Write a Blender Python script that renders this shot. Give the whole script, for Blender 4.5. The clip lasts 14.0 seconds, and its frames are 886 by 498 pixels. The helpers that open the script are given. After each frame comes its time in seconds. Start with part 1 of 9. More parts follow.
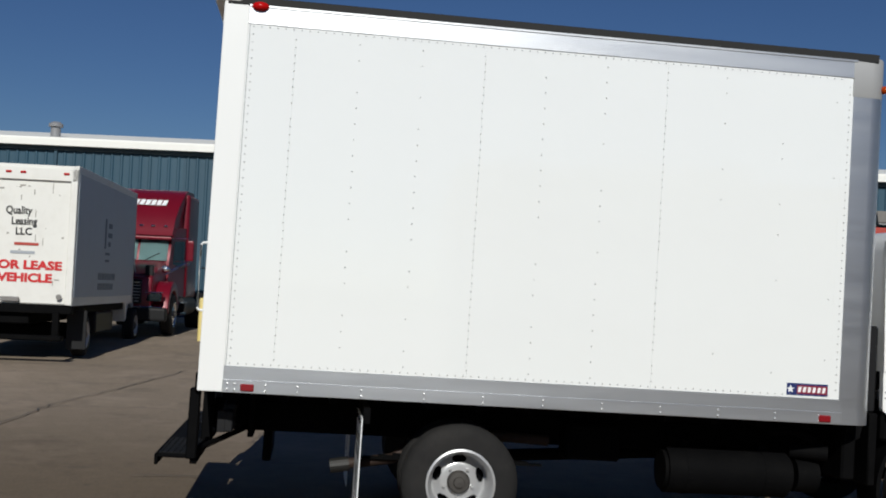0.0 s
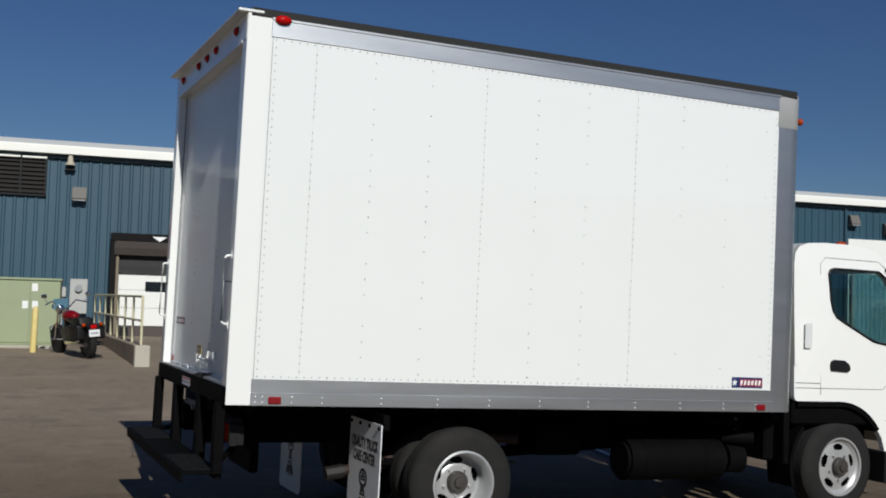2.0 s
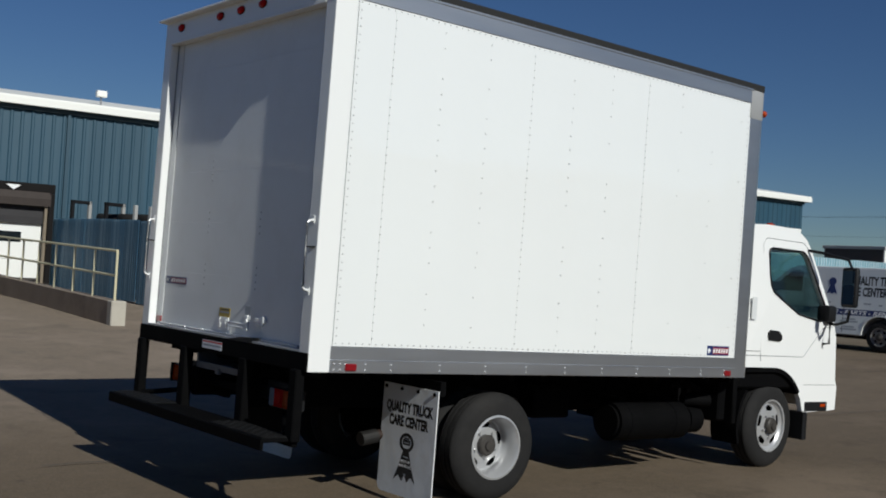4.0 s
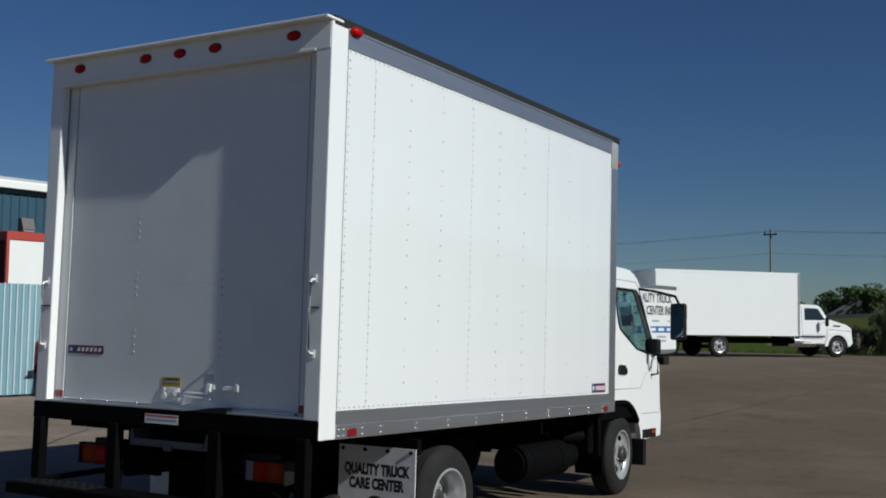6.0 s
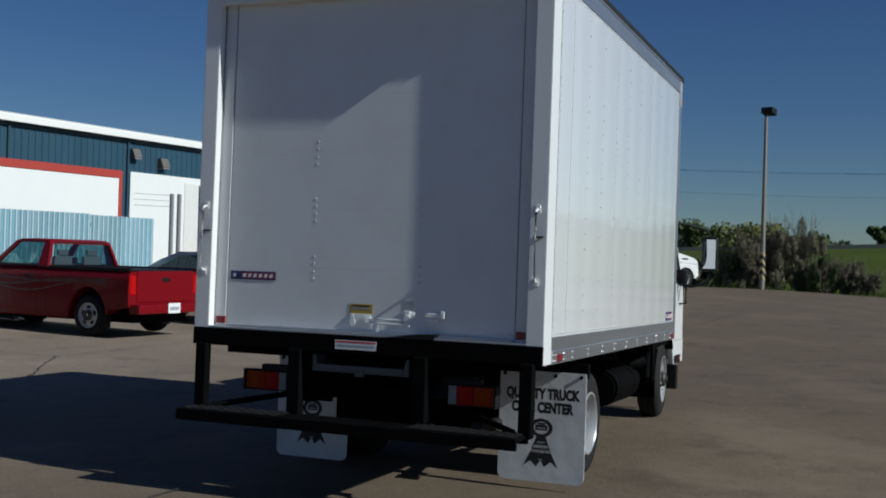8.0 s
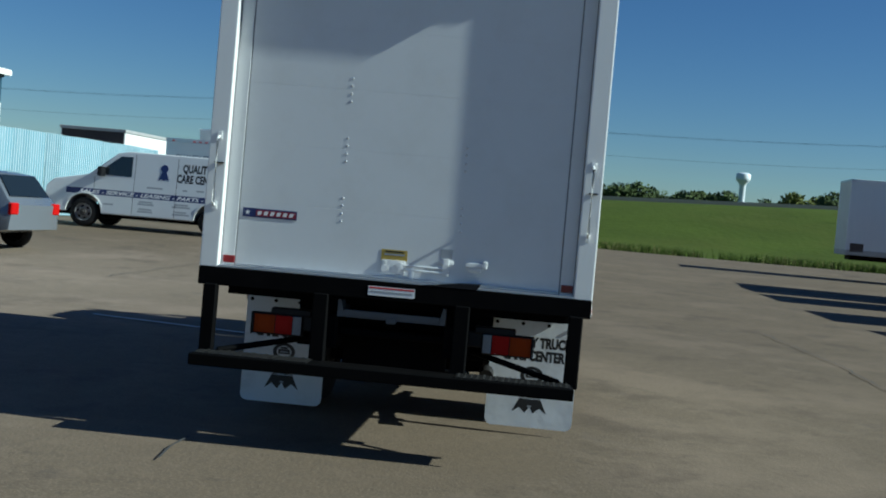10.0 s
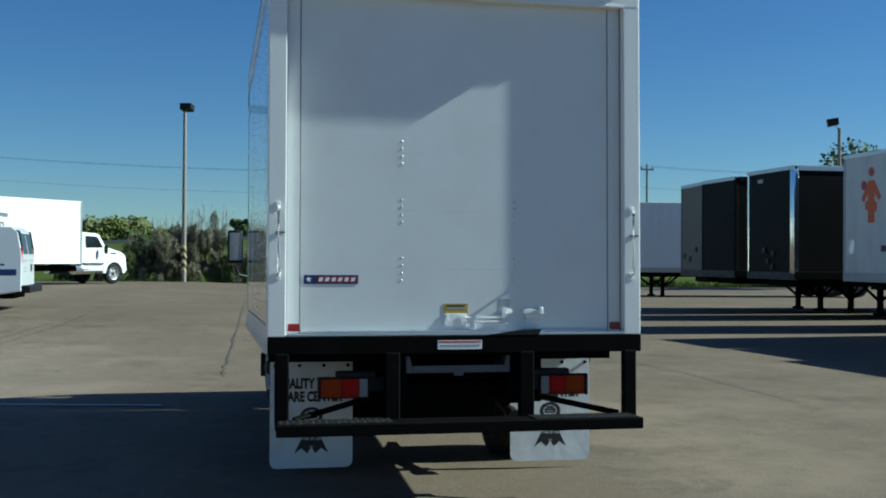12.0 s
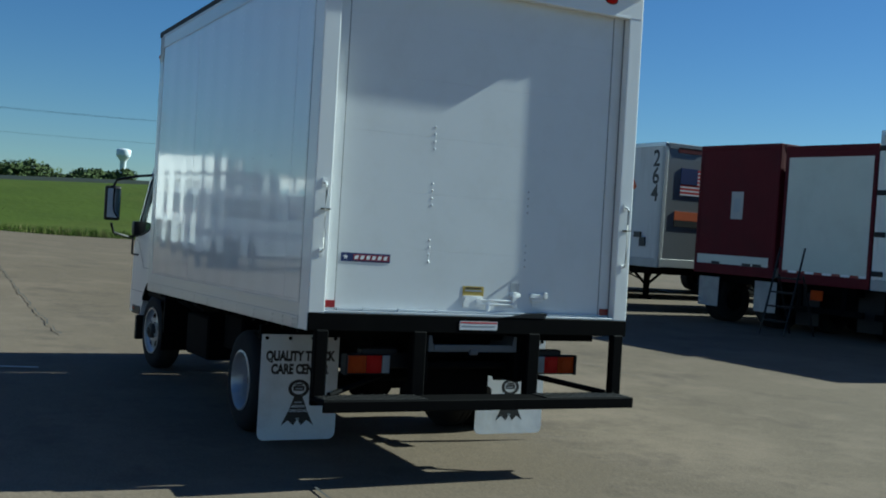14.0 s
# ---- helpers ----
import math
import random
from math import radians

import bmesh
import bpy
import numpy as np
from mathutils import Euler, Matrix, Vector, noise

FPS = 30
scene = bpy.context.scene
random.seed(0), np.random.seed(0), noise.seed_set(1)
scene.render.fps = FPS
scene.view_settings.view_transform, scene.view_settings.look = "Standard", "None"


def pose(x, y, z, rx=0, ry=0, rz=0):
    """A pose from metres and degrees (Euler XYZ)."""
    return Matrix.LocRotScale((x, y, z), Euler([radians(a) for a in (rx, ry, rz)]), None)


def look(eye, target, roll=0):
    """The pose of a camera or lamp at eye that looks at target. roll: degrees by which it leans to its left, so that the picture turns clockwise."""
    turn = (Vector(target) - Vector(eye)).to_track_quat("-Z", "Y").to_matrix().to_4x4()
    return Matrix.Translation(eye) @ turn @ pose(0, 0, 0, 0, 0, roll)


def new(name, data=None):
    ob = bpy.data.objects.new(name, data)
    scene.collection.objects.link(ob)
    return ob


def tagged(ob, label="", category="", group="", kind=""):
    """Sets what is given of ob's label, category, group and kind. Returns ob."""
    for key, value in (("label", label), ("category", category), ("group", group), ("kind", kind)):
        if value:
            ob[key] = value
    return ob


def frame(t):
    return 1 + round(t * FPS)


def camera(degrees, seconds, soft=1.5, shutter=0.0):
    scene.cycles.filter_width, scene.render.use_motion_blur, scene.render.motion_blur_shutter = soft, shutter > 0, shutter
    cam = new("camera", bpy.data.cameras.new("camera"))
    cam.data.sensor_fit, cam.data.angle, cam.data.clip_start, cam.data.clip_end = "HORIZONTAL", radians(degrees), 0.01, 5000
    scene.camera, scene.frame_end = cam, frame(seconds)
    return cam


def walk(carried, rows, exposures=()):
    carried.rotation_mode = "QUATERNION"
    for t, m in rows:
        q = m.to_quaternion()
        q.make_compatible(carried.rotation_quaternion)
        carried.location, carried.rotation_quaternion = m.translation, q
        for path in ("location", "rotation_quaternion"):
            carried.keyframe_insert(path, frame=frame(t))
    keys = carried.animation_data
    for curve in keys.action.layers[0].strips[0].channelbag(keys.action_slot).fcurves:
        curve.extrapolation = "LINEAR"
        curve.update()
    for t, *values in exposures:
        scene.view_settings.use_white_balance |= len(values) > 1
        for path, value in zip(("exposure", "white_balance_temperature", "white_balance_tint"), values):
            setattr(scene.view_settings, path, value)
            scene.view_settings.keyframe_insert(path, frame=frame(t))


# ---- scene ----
cam = camera(43.45, 14.0, soft=1.9)
PATH = [
    (0, (0.689, -7.072, 1.630), (0.9174, -5.0870, 1.7075), 2.49),
    (0.5, (0.157, -7.027, 1.612), (0.4443, -5.0550, 1.7764), 1.14),
    (1, (-0.420, -7.053, 1.620), (0.0159, -5.1018, 1.6910), 2.71),
    (1.5, (-0.957, -6.940, 1.606), (-0.3916, -5.0238, 1.6934), -0.18),
    (2, (-1.523, -6.842, 1.626), (-0.7309, -5.0077, 1.7220), 1.75),
    (4.5, (-4.035, -5.355, 1.625), (-2.6984, -3.8677, 1.6582), 1.49),
    (5, (-4.448, -4.931, 1.602), (-2.9983, -3.5544, 1.6796), -0.02),
    (5.5, (-4.855, -4.483, 1.629), (-3.2890, -3.2424, 1.7191), 2.33),
    (6, (-5.091, -3.944, 1.640), (-3.3899, -2.9006, 1.7718), 0.86),
    (6.5, (-5.439, -3.466, 1.651), (-3.7168, -2.4604, 1.8042), 1.80),
    (7, (-5.767, -2.965, 1.649), (-3.9573, -2.1144, 1.6850), 2.41),
    (7.5, (-6.062, -2.421, 1.622), (-4.2586, -1.5580, 1.6508), 1.29),
    (8, (-6.320, -1.899, 1.593), (-4.4652, -1.1499, 1.6040), 1.62),
    (10.5, (-6.833, 1.016, 1.560), (-4.8337, 1.0053, 1.5329), 3.53),
    (11, (-6.837, 1.581, 1.576), (-4.8445, 1.4075, 1.5967), 0.87),
    (11.5, (-6.942, 2.211, 1.578), (-4.9728, 1.8694, 1.5172), 1.12),
    (12, (-6.963, 2.769, 1.554), (-5.0036, 2.3660, 1.5724), 0.32),
    (12.5, (-6.985, 3.350, 1.580), (-5.0598, 2.8120, 1.6310), 0.14),
    (13, (-6.808, 3.888, 1.618), (-4.9270, 3.2140, 1.6935), 1.65),
    (13.5, (-6.686, 4.424, 1.637), (-4.8358, 3.6675, 1.7043), 4.82),
    (14, (-6.479, 4.939, 1.634), (-4.7096, 4.0074, 1.5997), 3.87),
]
# the picture is exposed darker while the sunlit side fills it, lighter from behind
walk(cam, [(t, look(eye, aim, roll)) for t, eye, aim, roll in PATH],
     exposures=[(0.0, -0.43, 5660, 6), (1.0, -0.43, 5660, 6), (4.5, -0.44, 5560, 4), (8.0, -0.36, 5300, 3), (10.3, 0.40, 5060, -10), (11.0, 0.54, 5000, -12), (12.5, 0.61, 5000, -12), (14.0, 0.50, 5030, -12)])

# ---- daylight ----
SUN_VX, SUN_VY = 0.115, 1.55            # metres of shadow per metre of height
sun_dir = Vector((SUN_VX, SUN_VY, -1)).normalized()
SUN_EL = math.asin(-sun_dir.z)
world = bpy.data.worlds.new("sky")
scene.world = world
world.use_nodes = True
wn = world.node_tree
sky = wn.nodes.new("ShaderNodeTexSky")
sky.sky_type, sky.sun_disc = "NISHITA", False
sky.sun_elevation, sky.sun_rotation = SUN_EL, math.atan2(-sun_dir.x, -sun_dir.y)
sky.altitude, sky.air_density, sky.dust_density, sky.ozone_density = 400, 1.0, 0.12, 4.2
vivid = wn.nodes.new("ShaderNodeHueSaturation")
vivid.inputs["Saturation"].default_value = 1.10
vivid.inputs["Hue"].default_value = 0.512
wn.links.new(sky.outputs[0], vivid.inputs["Color"])
wn.links.new(vivid.outputs[0], wn.nodes["Background"].inputs["Color"])
wn.nodes["Background"].inputs["Strength"].default_value = 0.047
sun = new("sun", bpy.data.lights.new("sun", "SUN"))
sun.data.energy, sun.data.angle, sun.data.color = 5.8, radians(0.53), (1.0, 0.89, 0.74)
sun.matrix_world = look((0, 0, 60), Vector((0, 0, 60)) + sun_dir)


# ---- materials ----
def mat(name, base, rough=0.5, metal=0.0, vary=0.0, scale=6.0, dirt=None, dirt_amt=0.0, dirt_scale=1.2,
        bump=0.0, bump_scale=60.0, coat=0.0, spec=0.5, emit=None, each=0.0, stretch=(1, 1, 1), rough_vary=0.0):
    """Plain painted or raw surface: base colour with grain and patchy wear at two scales, and a fine relief."""
    m = bpy.data.materials.new(name)
    m.use_nodes = True
    nt = m.node_tree
    N, L = nt.nodes, nt.links
    b = N["Principled BSDF"]
    b.inputs["Base Color"].default_value = (*base, 1)
    b.inputs["Roughness"].default_value, b.inputs["Metallic"].default_value = rough, metal
    b.inputs["Coat Weight"].default_value, b.inputs["Coat Roughness"].default_value = coat, 0.04
    b.inputs["Specular IOR Level"].default_value = spec
    tc = N.new("ShaderNodeTexCoord")
    mp = N.new("ShaderNodeMapping")
    mp.inputs["Scale"].default_value = stretch
    L.new(tc.outputs["Object"], mp.inputs["Vector"])

    def noise_tex(s, detail=5.0, rg=0.6):
        n = N.new("ShaderNodeTexNoise")
        n.inputs["Scale"].default_value, n.inputs["Detail"].default_value, n.inputs["Roughness"].default_value = s, detail, rg
        L.new(mp.outputs["Vector"], n.inputs["Vector"])
        return n

    col = None
    if vary or each:
        mix = N.new("ShaderNodeMix")
        mix.data_type, mix.blend_type = "RGBA", "MIX"
        lo, hi = [max(0, c * (1 - vary - each)) for c in base], [min(1, c * (1 + vary + each)) for c in base]
        mix.inputs[6].default_value, mix.inputs[7].default_value = (*lo, 1), (*hi, 1)
        n = noise_tex(scale)
        fac = n.outputs["Fac"]
        if each:
            oi = N.new("ShaderNodeObjectInfo")
            ad = N.new("ShaderNodeMath")
            ad.operation = "MULTIPLY_ADD"
            ad.inputs[1].default_value = 0.6
            L.new(oi.outputs["Random"], ad.inputs[0])
            sb = N.new("ShaderNodeMath")
            sb.operation = "MULTIPLY"
            sb.inputs[1].default_value = 0.4
            L.new(fac, sb.inputs[0])
            L.new(sb.outputs[0], ad.inputs[2])
            fac = ad.outputs[0]
        L.new(fac, mix.inputs[0])
        col = mix.outputs[2]
    if dirt:
        n2 = noise_tex(dirt_scale, 8.0, 0.65)
        ramp = N.new("ShaderNodeValToRGB")
        ramp.color_ramp.elements[0].position, ramp.color_ramp.elements[1].position = 0.48, 0.75
        ramp.color_ramp.elements[0].color, ramp.color_ramp.elements[1].color = (0, 0, 0, 1), (dirt_amt,) * 3 + (1,)
        L.new(n2.outputs["Fac"], ramp.inputs["Fac"])
        mx = N.new("ShaderNodeMix")
        mx.data_type = "RGBA"
        mx.inputs[6].default_value, mx.inputs[7].default_value = (*base, 1), (*dirt, 1)
        if col:
            L.new(col, mx.inputs[6])
        L.new(ramp.outputs["Color"], mx.inputs[0])
        col = mx.outputs[2]
    if col:
        L.new(col, b.inputs["Base Color"])
    if rough_vary:
        n4 = noise_tex(3.5, 6.0)
        mr = N.new("ShaderNodeMapRange")
        mr.inputs["To Min"].default_value, mr.inputs["To Max"].default_value = max(0.02, rough - rough_vary), min(1, rough + rough_vary)
        L.new(n4.outputs["Fac"], mr.inputs["Value"])
        L.new(mr.outputs[0], b.inputs["Roughness"])
    if bump:
        n3 = noise_tex(bump_scale, 3.0)
        bp = N.new("ShaderNodeBump")
        bp.inputs["Strength"].default_value, bp.inputs["Distance"].default_value = 1.0, bump
        L.new(n3.outputs["Fac"], bp.inputs["Height"])
        L.new(bp.outputs[0], b.inputs["Normal"])
    if emit:
        b.inputs["Emission Color"].default_value, b.inputs["Emission Strength"].default_value = (*emit[:3], 1), emit[3]
    return m


def glass_mat(name, tint, rough=0.02, clear=0.6):
    """Thin window glass: part clear, part glossy."""
    m = bpy.data.materials.new(name)
    m.use_nodes = True
    N, L = m.node_tree.nodes, m.node_tree.links
    N.remove(N["Principled BSDF"])
    tr, gl, mx, fr, pw = N.new("ShaderNodeBsdfTransparent"), N.new("ShaderNodeBsdfGlossy"), N.new("ShaderNodeMixShader"), N.new("ShaderNodeLayerWeight"), N.new("ShaderNodeMath")
    tr.inputs["Color"].default_value = (*[clear * c for c in tint], 1)
    gl.inputs["Roughness"].default_value, gl.inputs["Color"].default_value = rough, (0.95, 0.97, 1, 1)
    pw.operation, pw.inputs[1].default_value = "POWER", 3.0
    L.new(fr.outputs["Facing"], pw.inputs[0])
    ad = N.new("ShaderNodeMath")
    ad.operation, ad.inputs[1].default_value, ad.inputs[2].default_value = "MULTIPLY_ADD", 0.85, 0.06
    L.new(pw.outputs[0], ad.inputs[0])
    L.new(ad.outputs[0], mx.inputs[0])
    L.new(tr.outputs[0], mx.inputs[1])
    L.new(gl.outputs[0], mx.inputs[2])
    L.new(mx.outputs[0], N["Material Output"].inputs["Surface"])
    return m


def concrete_mat():
    m = mat("worn concrete", (0.152, 0.127, 0.094), 0.86, vary=0.13, scale=0.35, dirt=(0.102, 0.088, 0.070), dirt_amt=0.5,
            dirt_scale=0.16, bump=0.004, bump_scale=28, spec=0.18)
    N, L = m.node_tree.nodes, m.node_tree.links
    b = N["Principled BSDF"]
    old = b.inputs["Base Color"].links[0].from_socket
    tc = N.new("ShaderNodeTexCoord")

    def layer(scale, lo, hi, dark, amount, src, kind="noise"):
        n = N.new("ShaderNodeTexNoise")
        n.inputs["Scale"].default_value, n.inputs["Detail"].default_value, n.inputs["Roughness"].default_value = scale, 6, 0.7
        L.new(tc.outputs["Object"], n.inputs["Vector"])
        r = N.new("ShaderNodeValToRGB")
        r.color_ramp.elements[0].position, r.color_ramp.elements[1].position = lo, hi
        r.color_ramp.elements[1].color = (amount,) * 3 + (1,)
        r.color_ramp.elements[0].color = (0, 0, 0, 1)
        L.new(n.outputs["Fac"], r.inputs[0])
        mx = N.new("ShaderNodeMix")
        mx.data_type = "RGBA"
        mx.inputs[7].default_value = (*dark, 1)
        L.new(src, mx.inputs[6])
        L.new(r.outputs[0], mx.inputs[0])
        return mx.outputs[2]

    c = layer(9.0, 0.45, 0.8, (0.112, 0.098, 0.078), 0.8, old)          # aggregate speckle
    c = layer(55.0, 0.5, 0.72, (0.31, 0.27, 0.215), 0.6, c)            # grit
    c = layer(170.0, 0.5, 0.68, (0.074, 0.064, 0.052), 0.55, c)          # fine pores
    c = layer(1.3, 0.60, 0.70, (0.07, 0.066, 0.062), 0.55, c)           # oil spots
    c = layer(0.33, 0.50, 0.62, (0.21, 0.176, 0.138), 0.62, c)           # pale worn patches
    c = layer(0.85, 0.54, 0.64, (0.085, 0.072, 0.058), 0.50, c)          # dark soiling
    c = layer(2.7, 0.52, 0.66, (0.20, 0.168, 0.130), 0.35, c)            # scuffed pale blotches
    c = layer(4.3, 0.60, 0.68, (0.075, 0.066, 0.056), 0.40, c)           # drips
    # the newer slabs by the docks are paler
    sep = N.new("ShaderNodeSeparateXYZ")
    L.new(tc.outputs["Object"], sep.inputs[0])
    band = N.new("ShaderNodeMapRange")
    band.interpolation_type = "SMOOTHSTEP"
    band.inputs["From Min"].default_value, band.inputs["From Max"].default_value = 0.5, 9.0
    L.new(sep.outputs["Y"], band.inputs["Value"])
    pale = N.new("ShaderNodeMix")
    pale.data_type, pale.blend_type = "RGBA", "MULTIPLY"
    pale.inputs[0].default_value = 1.0
    gain = N.new("ShaderNodeMix")
    gain.data_type = "RGBA"
    gain.inputs[6].default_value, gain.inputs[7].default_value = (0.84, 0.77, 0.70, 1), (1.50, 1.44, 1.44, 1)
    east = N.new("ShaderNodeMapRange")
    east.interpolation_type = "SMOOTHSTEP"
    east.inputs["From Min"].default_value, east.inputs["From Max"].default_value = 20.0, 9.0
    L.new(sep.outputs["X"], east.inputs["Value"])
    both = N.new("ShaderNodeMath")
    both.operation = "MULTIPLY"
    L.new(band.outputs[0], both.inputs[0])
    L.new(east.outputs[0], both.inputs[1])
    L.new(both.outputs[0], gain.inputs[0])
    L.new(c, pale.inputs[6])
    L.new(gain.outputs[2], pale.inputs[7])
    L.new(pale.outputs[2], b.inputs["Base Color"])
    return m


M_CONC = concrete_mat()
M_CRACK = mat("tar-filled crack", (0.05, 0.048, 0.045), 0.9)
M_PAINTLINE = mat("worn line paint", (0.62, 0.60, 0.55), 0.8, vary=0.25, scale=8)
M_GRASS = mat("grass", (0.056, 0.078, 0.010), 0.95, vary=0.35, scale=0.15, dirt=(0.085, 0.088, 0.020), dirt_amt=0.6, dirt_scale=0.06, bump=0.08, bump_scale=1.5, spec=0.1)
M_BLADE = mat("grass blades", (0.065, 0.092, 0.016), 0.9, vary=0.4, scale=0.7, spec=0.1)
M_DRY = mat("dry grass", (0.22, 0.19, 0.085), 0.9, vary=0.3, scale=0.8, spec=0.1)
M_LEAF = mat("leaves", (0.062, 0.085, 0.028), 0.8, vary=0.5, scale=0.5, spec=0.15)
M_LEAFY = mat("spring leaves", (0.125, 0.140, 0.035), 0.8, vary=0.4, scale=0.5, spec=0.15)
M_OLIVE = mat("grey olive leaves", (0.165, 0.150, 0.100), 0.85, vary=0.5, scale=0.9, spec=0.1)
M_BARK = mat("bark", (0.15, 0.12, 0.095), 0.95, vary=0.3, scale=5, bump=0.01, bump_scale=20)
M_WHITE = mat("white body paint", (0.80, 0.80, 0.785), 0.28, vary=0.02, scale=1.5, coat=0.35, bump=0.0012, bump_scale=2.6)
M_WHITEGLOSS = mat("white glossy sheet", (0.79, 0.80, 0.79), 0.10, vary=0.015, scale=1.5, coat=1.0, bump=0.004, bump_scale=2.2)
M_WHITEDOOR = mat("white door skin", (0.72, 0.73, 0.73), 0.35, vary=0.03, scale=2.5, dirt=(0.55, 0.54, 0.5), dirt_amt=0.25, dirt_scale=3, coat=0.15)
M_WHITEOLD = mat("aged white paint", (0.70, 0.69, 0.65), 0.45, vary=0.04, scale=2, dirt=(0.42, 0.39, 0.33), dirt_amt=0.22, dirt_scale=3)
M_ALU = mat("brushed aluminium", (0.56, 0.57, 0.59), 0.38, 0.9, vary=0.10, scale=3, stretch=(0.3, 1, 4), bump=0.0004, bump_scale=90, rough_vary=0.08)
M_ALUPAINT = mat("grey cap paint", (0.36, 0.36, 0.36), 0.5, 0.2, vary=0.06, scale=3)
M_CHROME = mat("polished metal", (0.78, 0.78, 0.79), 0.12, 1.0, rough_vary=0.06)
M_RAILBOLT = mat("dull rail bolt", (0.55, 0.55, 0.56), 0.4, 0.6)
M_RIVET = mat("rivet", (0.40, 0.40, 0.40), 0.45, 0.4)
M_BLACK = mat("black chassis paint", (0.003, 0.003, 0.0033), 0.7, vary=0.4, scale=4, dirt=(0.008, 0.0075, 0.007), dirt_amt=0.35, dirt_scale=5, spec=0.04)
M_BLACKPL = mat("black plastic", (0.009, 0.009, 0.010), 0.5, vary=0.2, scale=6, spec=0.25)
M_TREAD = mat("tread plate", (0.005, 0.005, 0.0053), 0.7, 0.0, vary=0.2, scale=20, bump=0.004, bump_scale=45, spec=0.2)
M_TRAY = mat("grimy tray steel", (0.10, 0.105, 0.115), 0.5, 0.2, vary=0.2, scale=6, dirt=(0.04, 0.038, 0.035), dirt_amt=0.4, dirt_scale=5)
M_RUBBER = mat("tyre rubber", (0.012, 0.0115, 0.0115), 0.85, vary=0.25, scale=8, dirt=(0.03, 0.028, 0.026), dirt_amt=0.5, dirt_scale=3, bump=0.002, bump_scale=30, spec=0.3)
M_WHEEL = mat("silver wheel paint", (0.47, 0.47, 0.475), 0.34, 0.45, vary=0.08, scale=10, coat=0.2)
M_HUB = mat("greasy dark hub", (0.055, 0.05, 0.045), 0.55, 0.3, vary=0.3, scale=20)
M_BOLT = mat("bright bolt heads", (0.78, 0.78, 0.78), 0.25, 0.4)
M_STEELDK = mat("dull steel pipe", (0.022, 0.021, 0.020), 0.5, 0.4, vary=0.2, scale=12)
M_WHEELDK = mat("dusty steel wheel", (0.20, 0.19, 0.18), 0.6, 0.3, vary=0.2, scale=10)
M_GREY = mat("grey plastic", (0.22, 0.22, 0.23), 0.5, vary=0.1, scale=5)
M_GLASS = glass_mat("window glass", (0.76, 0.93, 0.92), clear=0.74)
M_DARKGLASS = mat("tinted glass", (0.012, 0.016, 0.018), 0.05, spec=0.8, rough_vary=0.02)
M_REDLENS = mat("red lens", (0.40, 0.004, 0.004), 0.25, spec=0.12, vary=0.15, scale=40)
M_AMBER = mat("amber lens", (0.33, 0.038, 0.001), 0.25, spec=0.12, vary=0.15, scale=40)
M_CLEARLENS = mat("clear lens", (0.30, 0.31, 0.32), 0.2, coat=0.2, vary=0.1, scale=30)
M_REDREF = mat("red reflector", (0.19, 0.005, 0.009), 0.3, coat=0.3)
M_BLUEINK = mat("dark blue ink", (0.012, 0.025, 0.12), 0.4)
M_REDINK = mat("red ink", (0.50, 0.018, 0.020), 0.4)
M_BLACKINK = mat("black ink", (0.012, 0.012, 0.013), 0.45)
M_WHITEINK = mat("white ink", (0.78, 0.78, 0.78), 0.4)
M_GREYINK = mat("faded grey ink", (0.33, 0.35, 0.38), 0.5)
M_YELLOWLBL = mat("yellow label", (0.42, 0.31, 0.055), 0.5, vary=0.15, scale=30)
M_FLAP = mat("white rubber mud flap", (0.70, 0.71, 0.72), 0.5, vary=0.05, scale=3, dirt=(0.35, 0.33, 0.30), dirt_amt=0.4, dirt_scale=4, bump=0.006, bump_scale=3)
M_PIPE = mat("rusty exhaust", (0.03, 0.017, 0.012), 0.7, 0.3, vary=0.3, scale=14)
M_SIDING = mat("teal blue siding", (0.021, 0.062, 0.098), 0.5, vary=0.08, scale=0.8, each=0.05, dirt=(0.038, 0.08, 0.112), dirt_amt=0.5, dirt_scale=2.5, stretch=(1, 1, 0.05))
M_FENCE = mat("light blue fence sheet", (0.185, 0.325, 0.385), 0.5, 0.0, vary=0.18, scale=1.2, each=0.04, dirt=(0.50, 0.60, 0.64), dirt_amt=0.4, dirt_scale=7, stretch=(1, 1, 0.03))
M_CREST = mat("pale fence crest", (0.62, 0.68, 0.70), 0.5, 0.2, vary=0.12, scale=5)
# the M_FENCE sheet again, coloured darker for the run that lies in shade
M_FENCESHADE = mat("blue fence sheet", (0.045, 0.112, 0.185), 0.5, 0.1, vary=0.15, scale=1.2, each=0.06, dirt=(0.26, 0.36, 0.42), dirt_amt=0.7, dirt_scale=6, stretch=(1, 1, 0.03))
M_EAVE = mat("white eave trim", (0.80, 0.79, 0.74), 0.45, vary=0.04, scale=2)
M_WALLWHITE = mat("white wall paint", (0.76, 0.76, 0.73), 0.6, vary=0.04, scale=1)
M_PLINTH = mat("cast concrete", (0.42, 0.39, 0.33), 0.9, vary=0.15, scale=1.5, dirt=(0.2, 0.17, 0.13), dirt_amt=0.5, dirt_scale=1.5)
M_WALLCONC = mat("weathered dock concrete", (0.27, 0.22, 0.17), 0.9, vary=0.2, scale=1.2, dirt=(0.12, 0.09, 0.07), dirt_amt=0.6, dirt_scale=1.1)
M_GREEN = mat("sage green cabinet paint", (0.29, 0.33, 0.20), 0.5, vary=0.05, scale=2, dirt=(0.22, 0.24, 0.16), dirt_amt=0.4, dirt_scale=2)
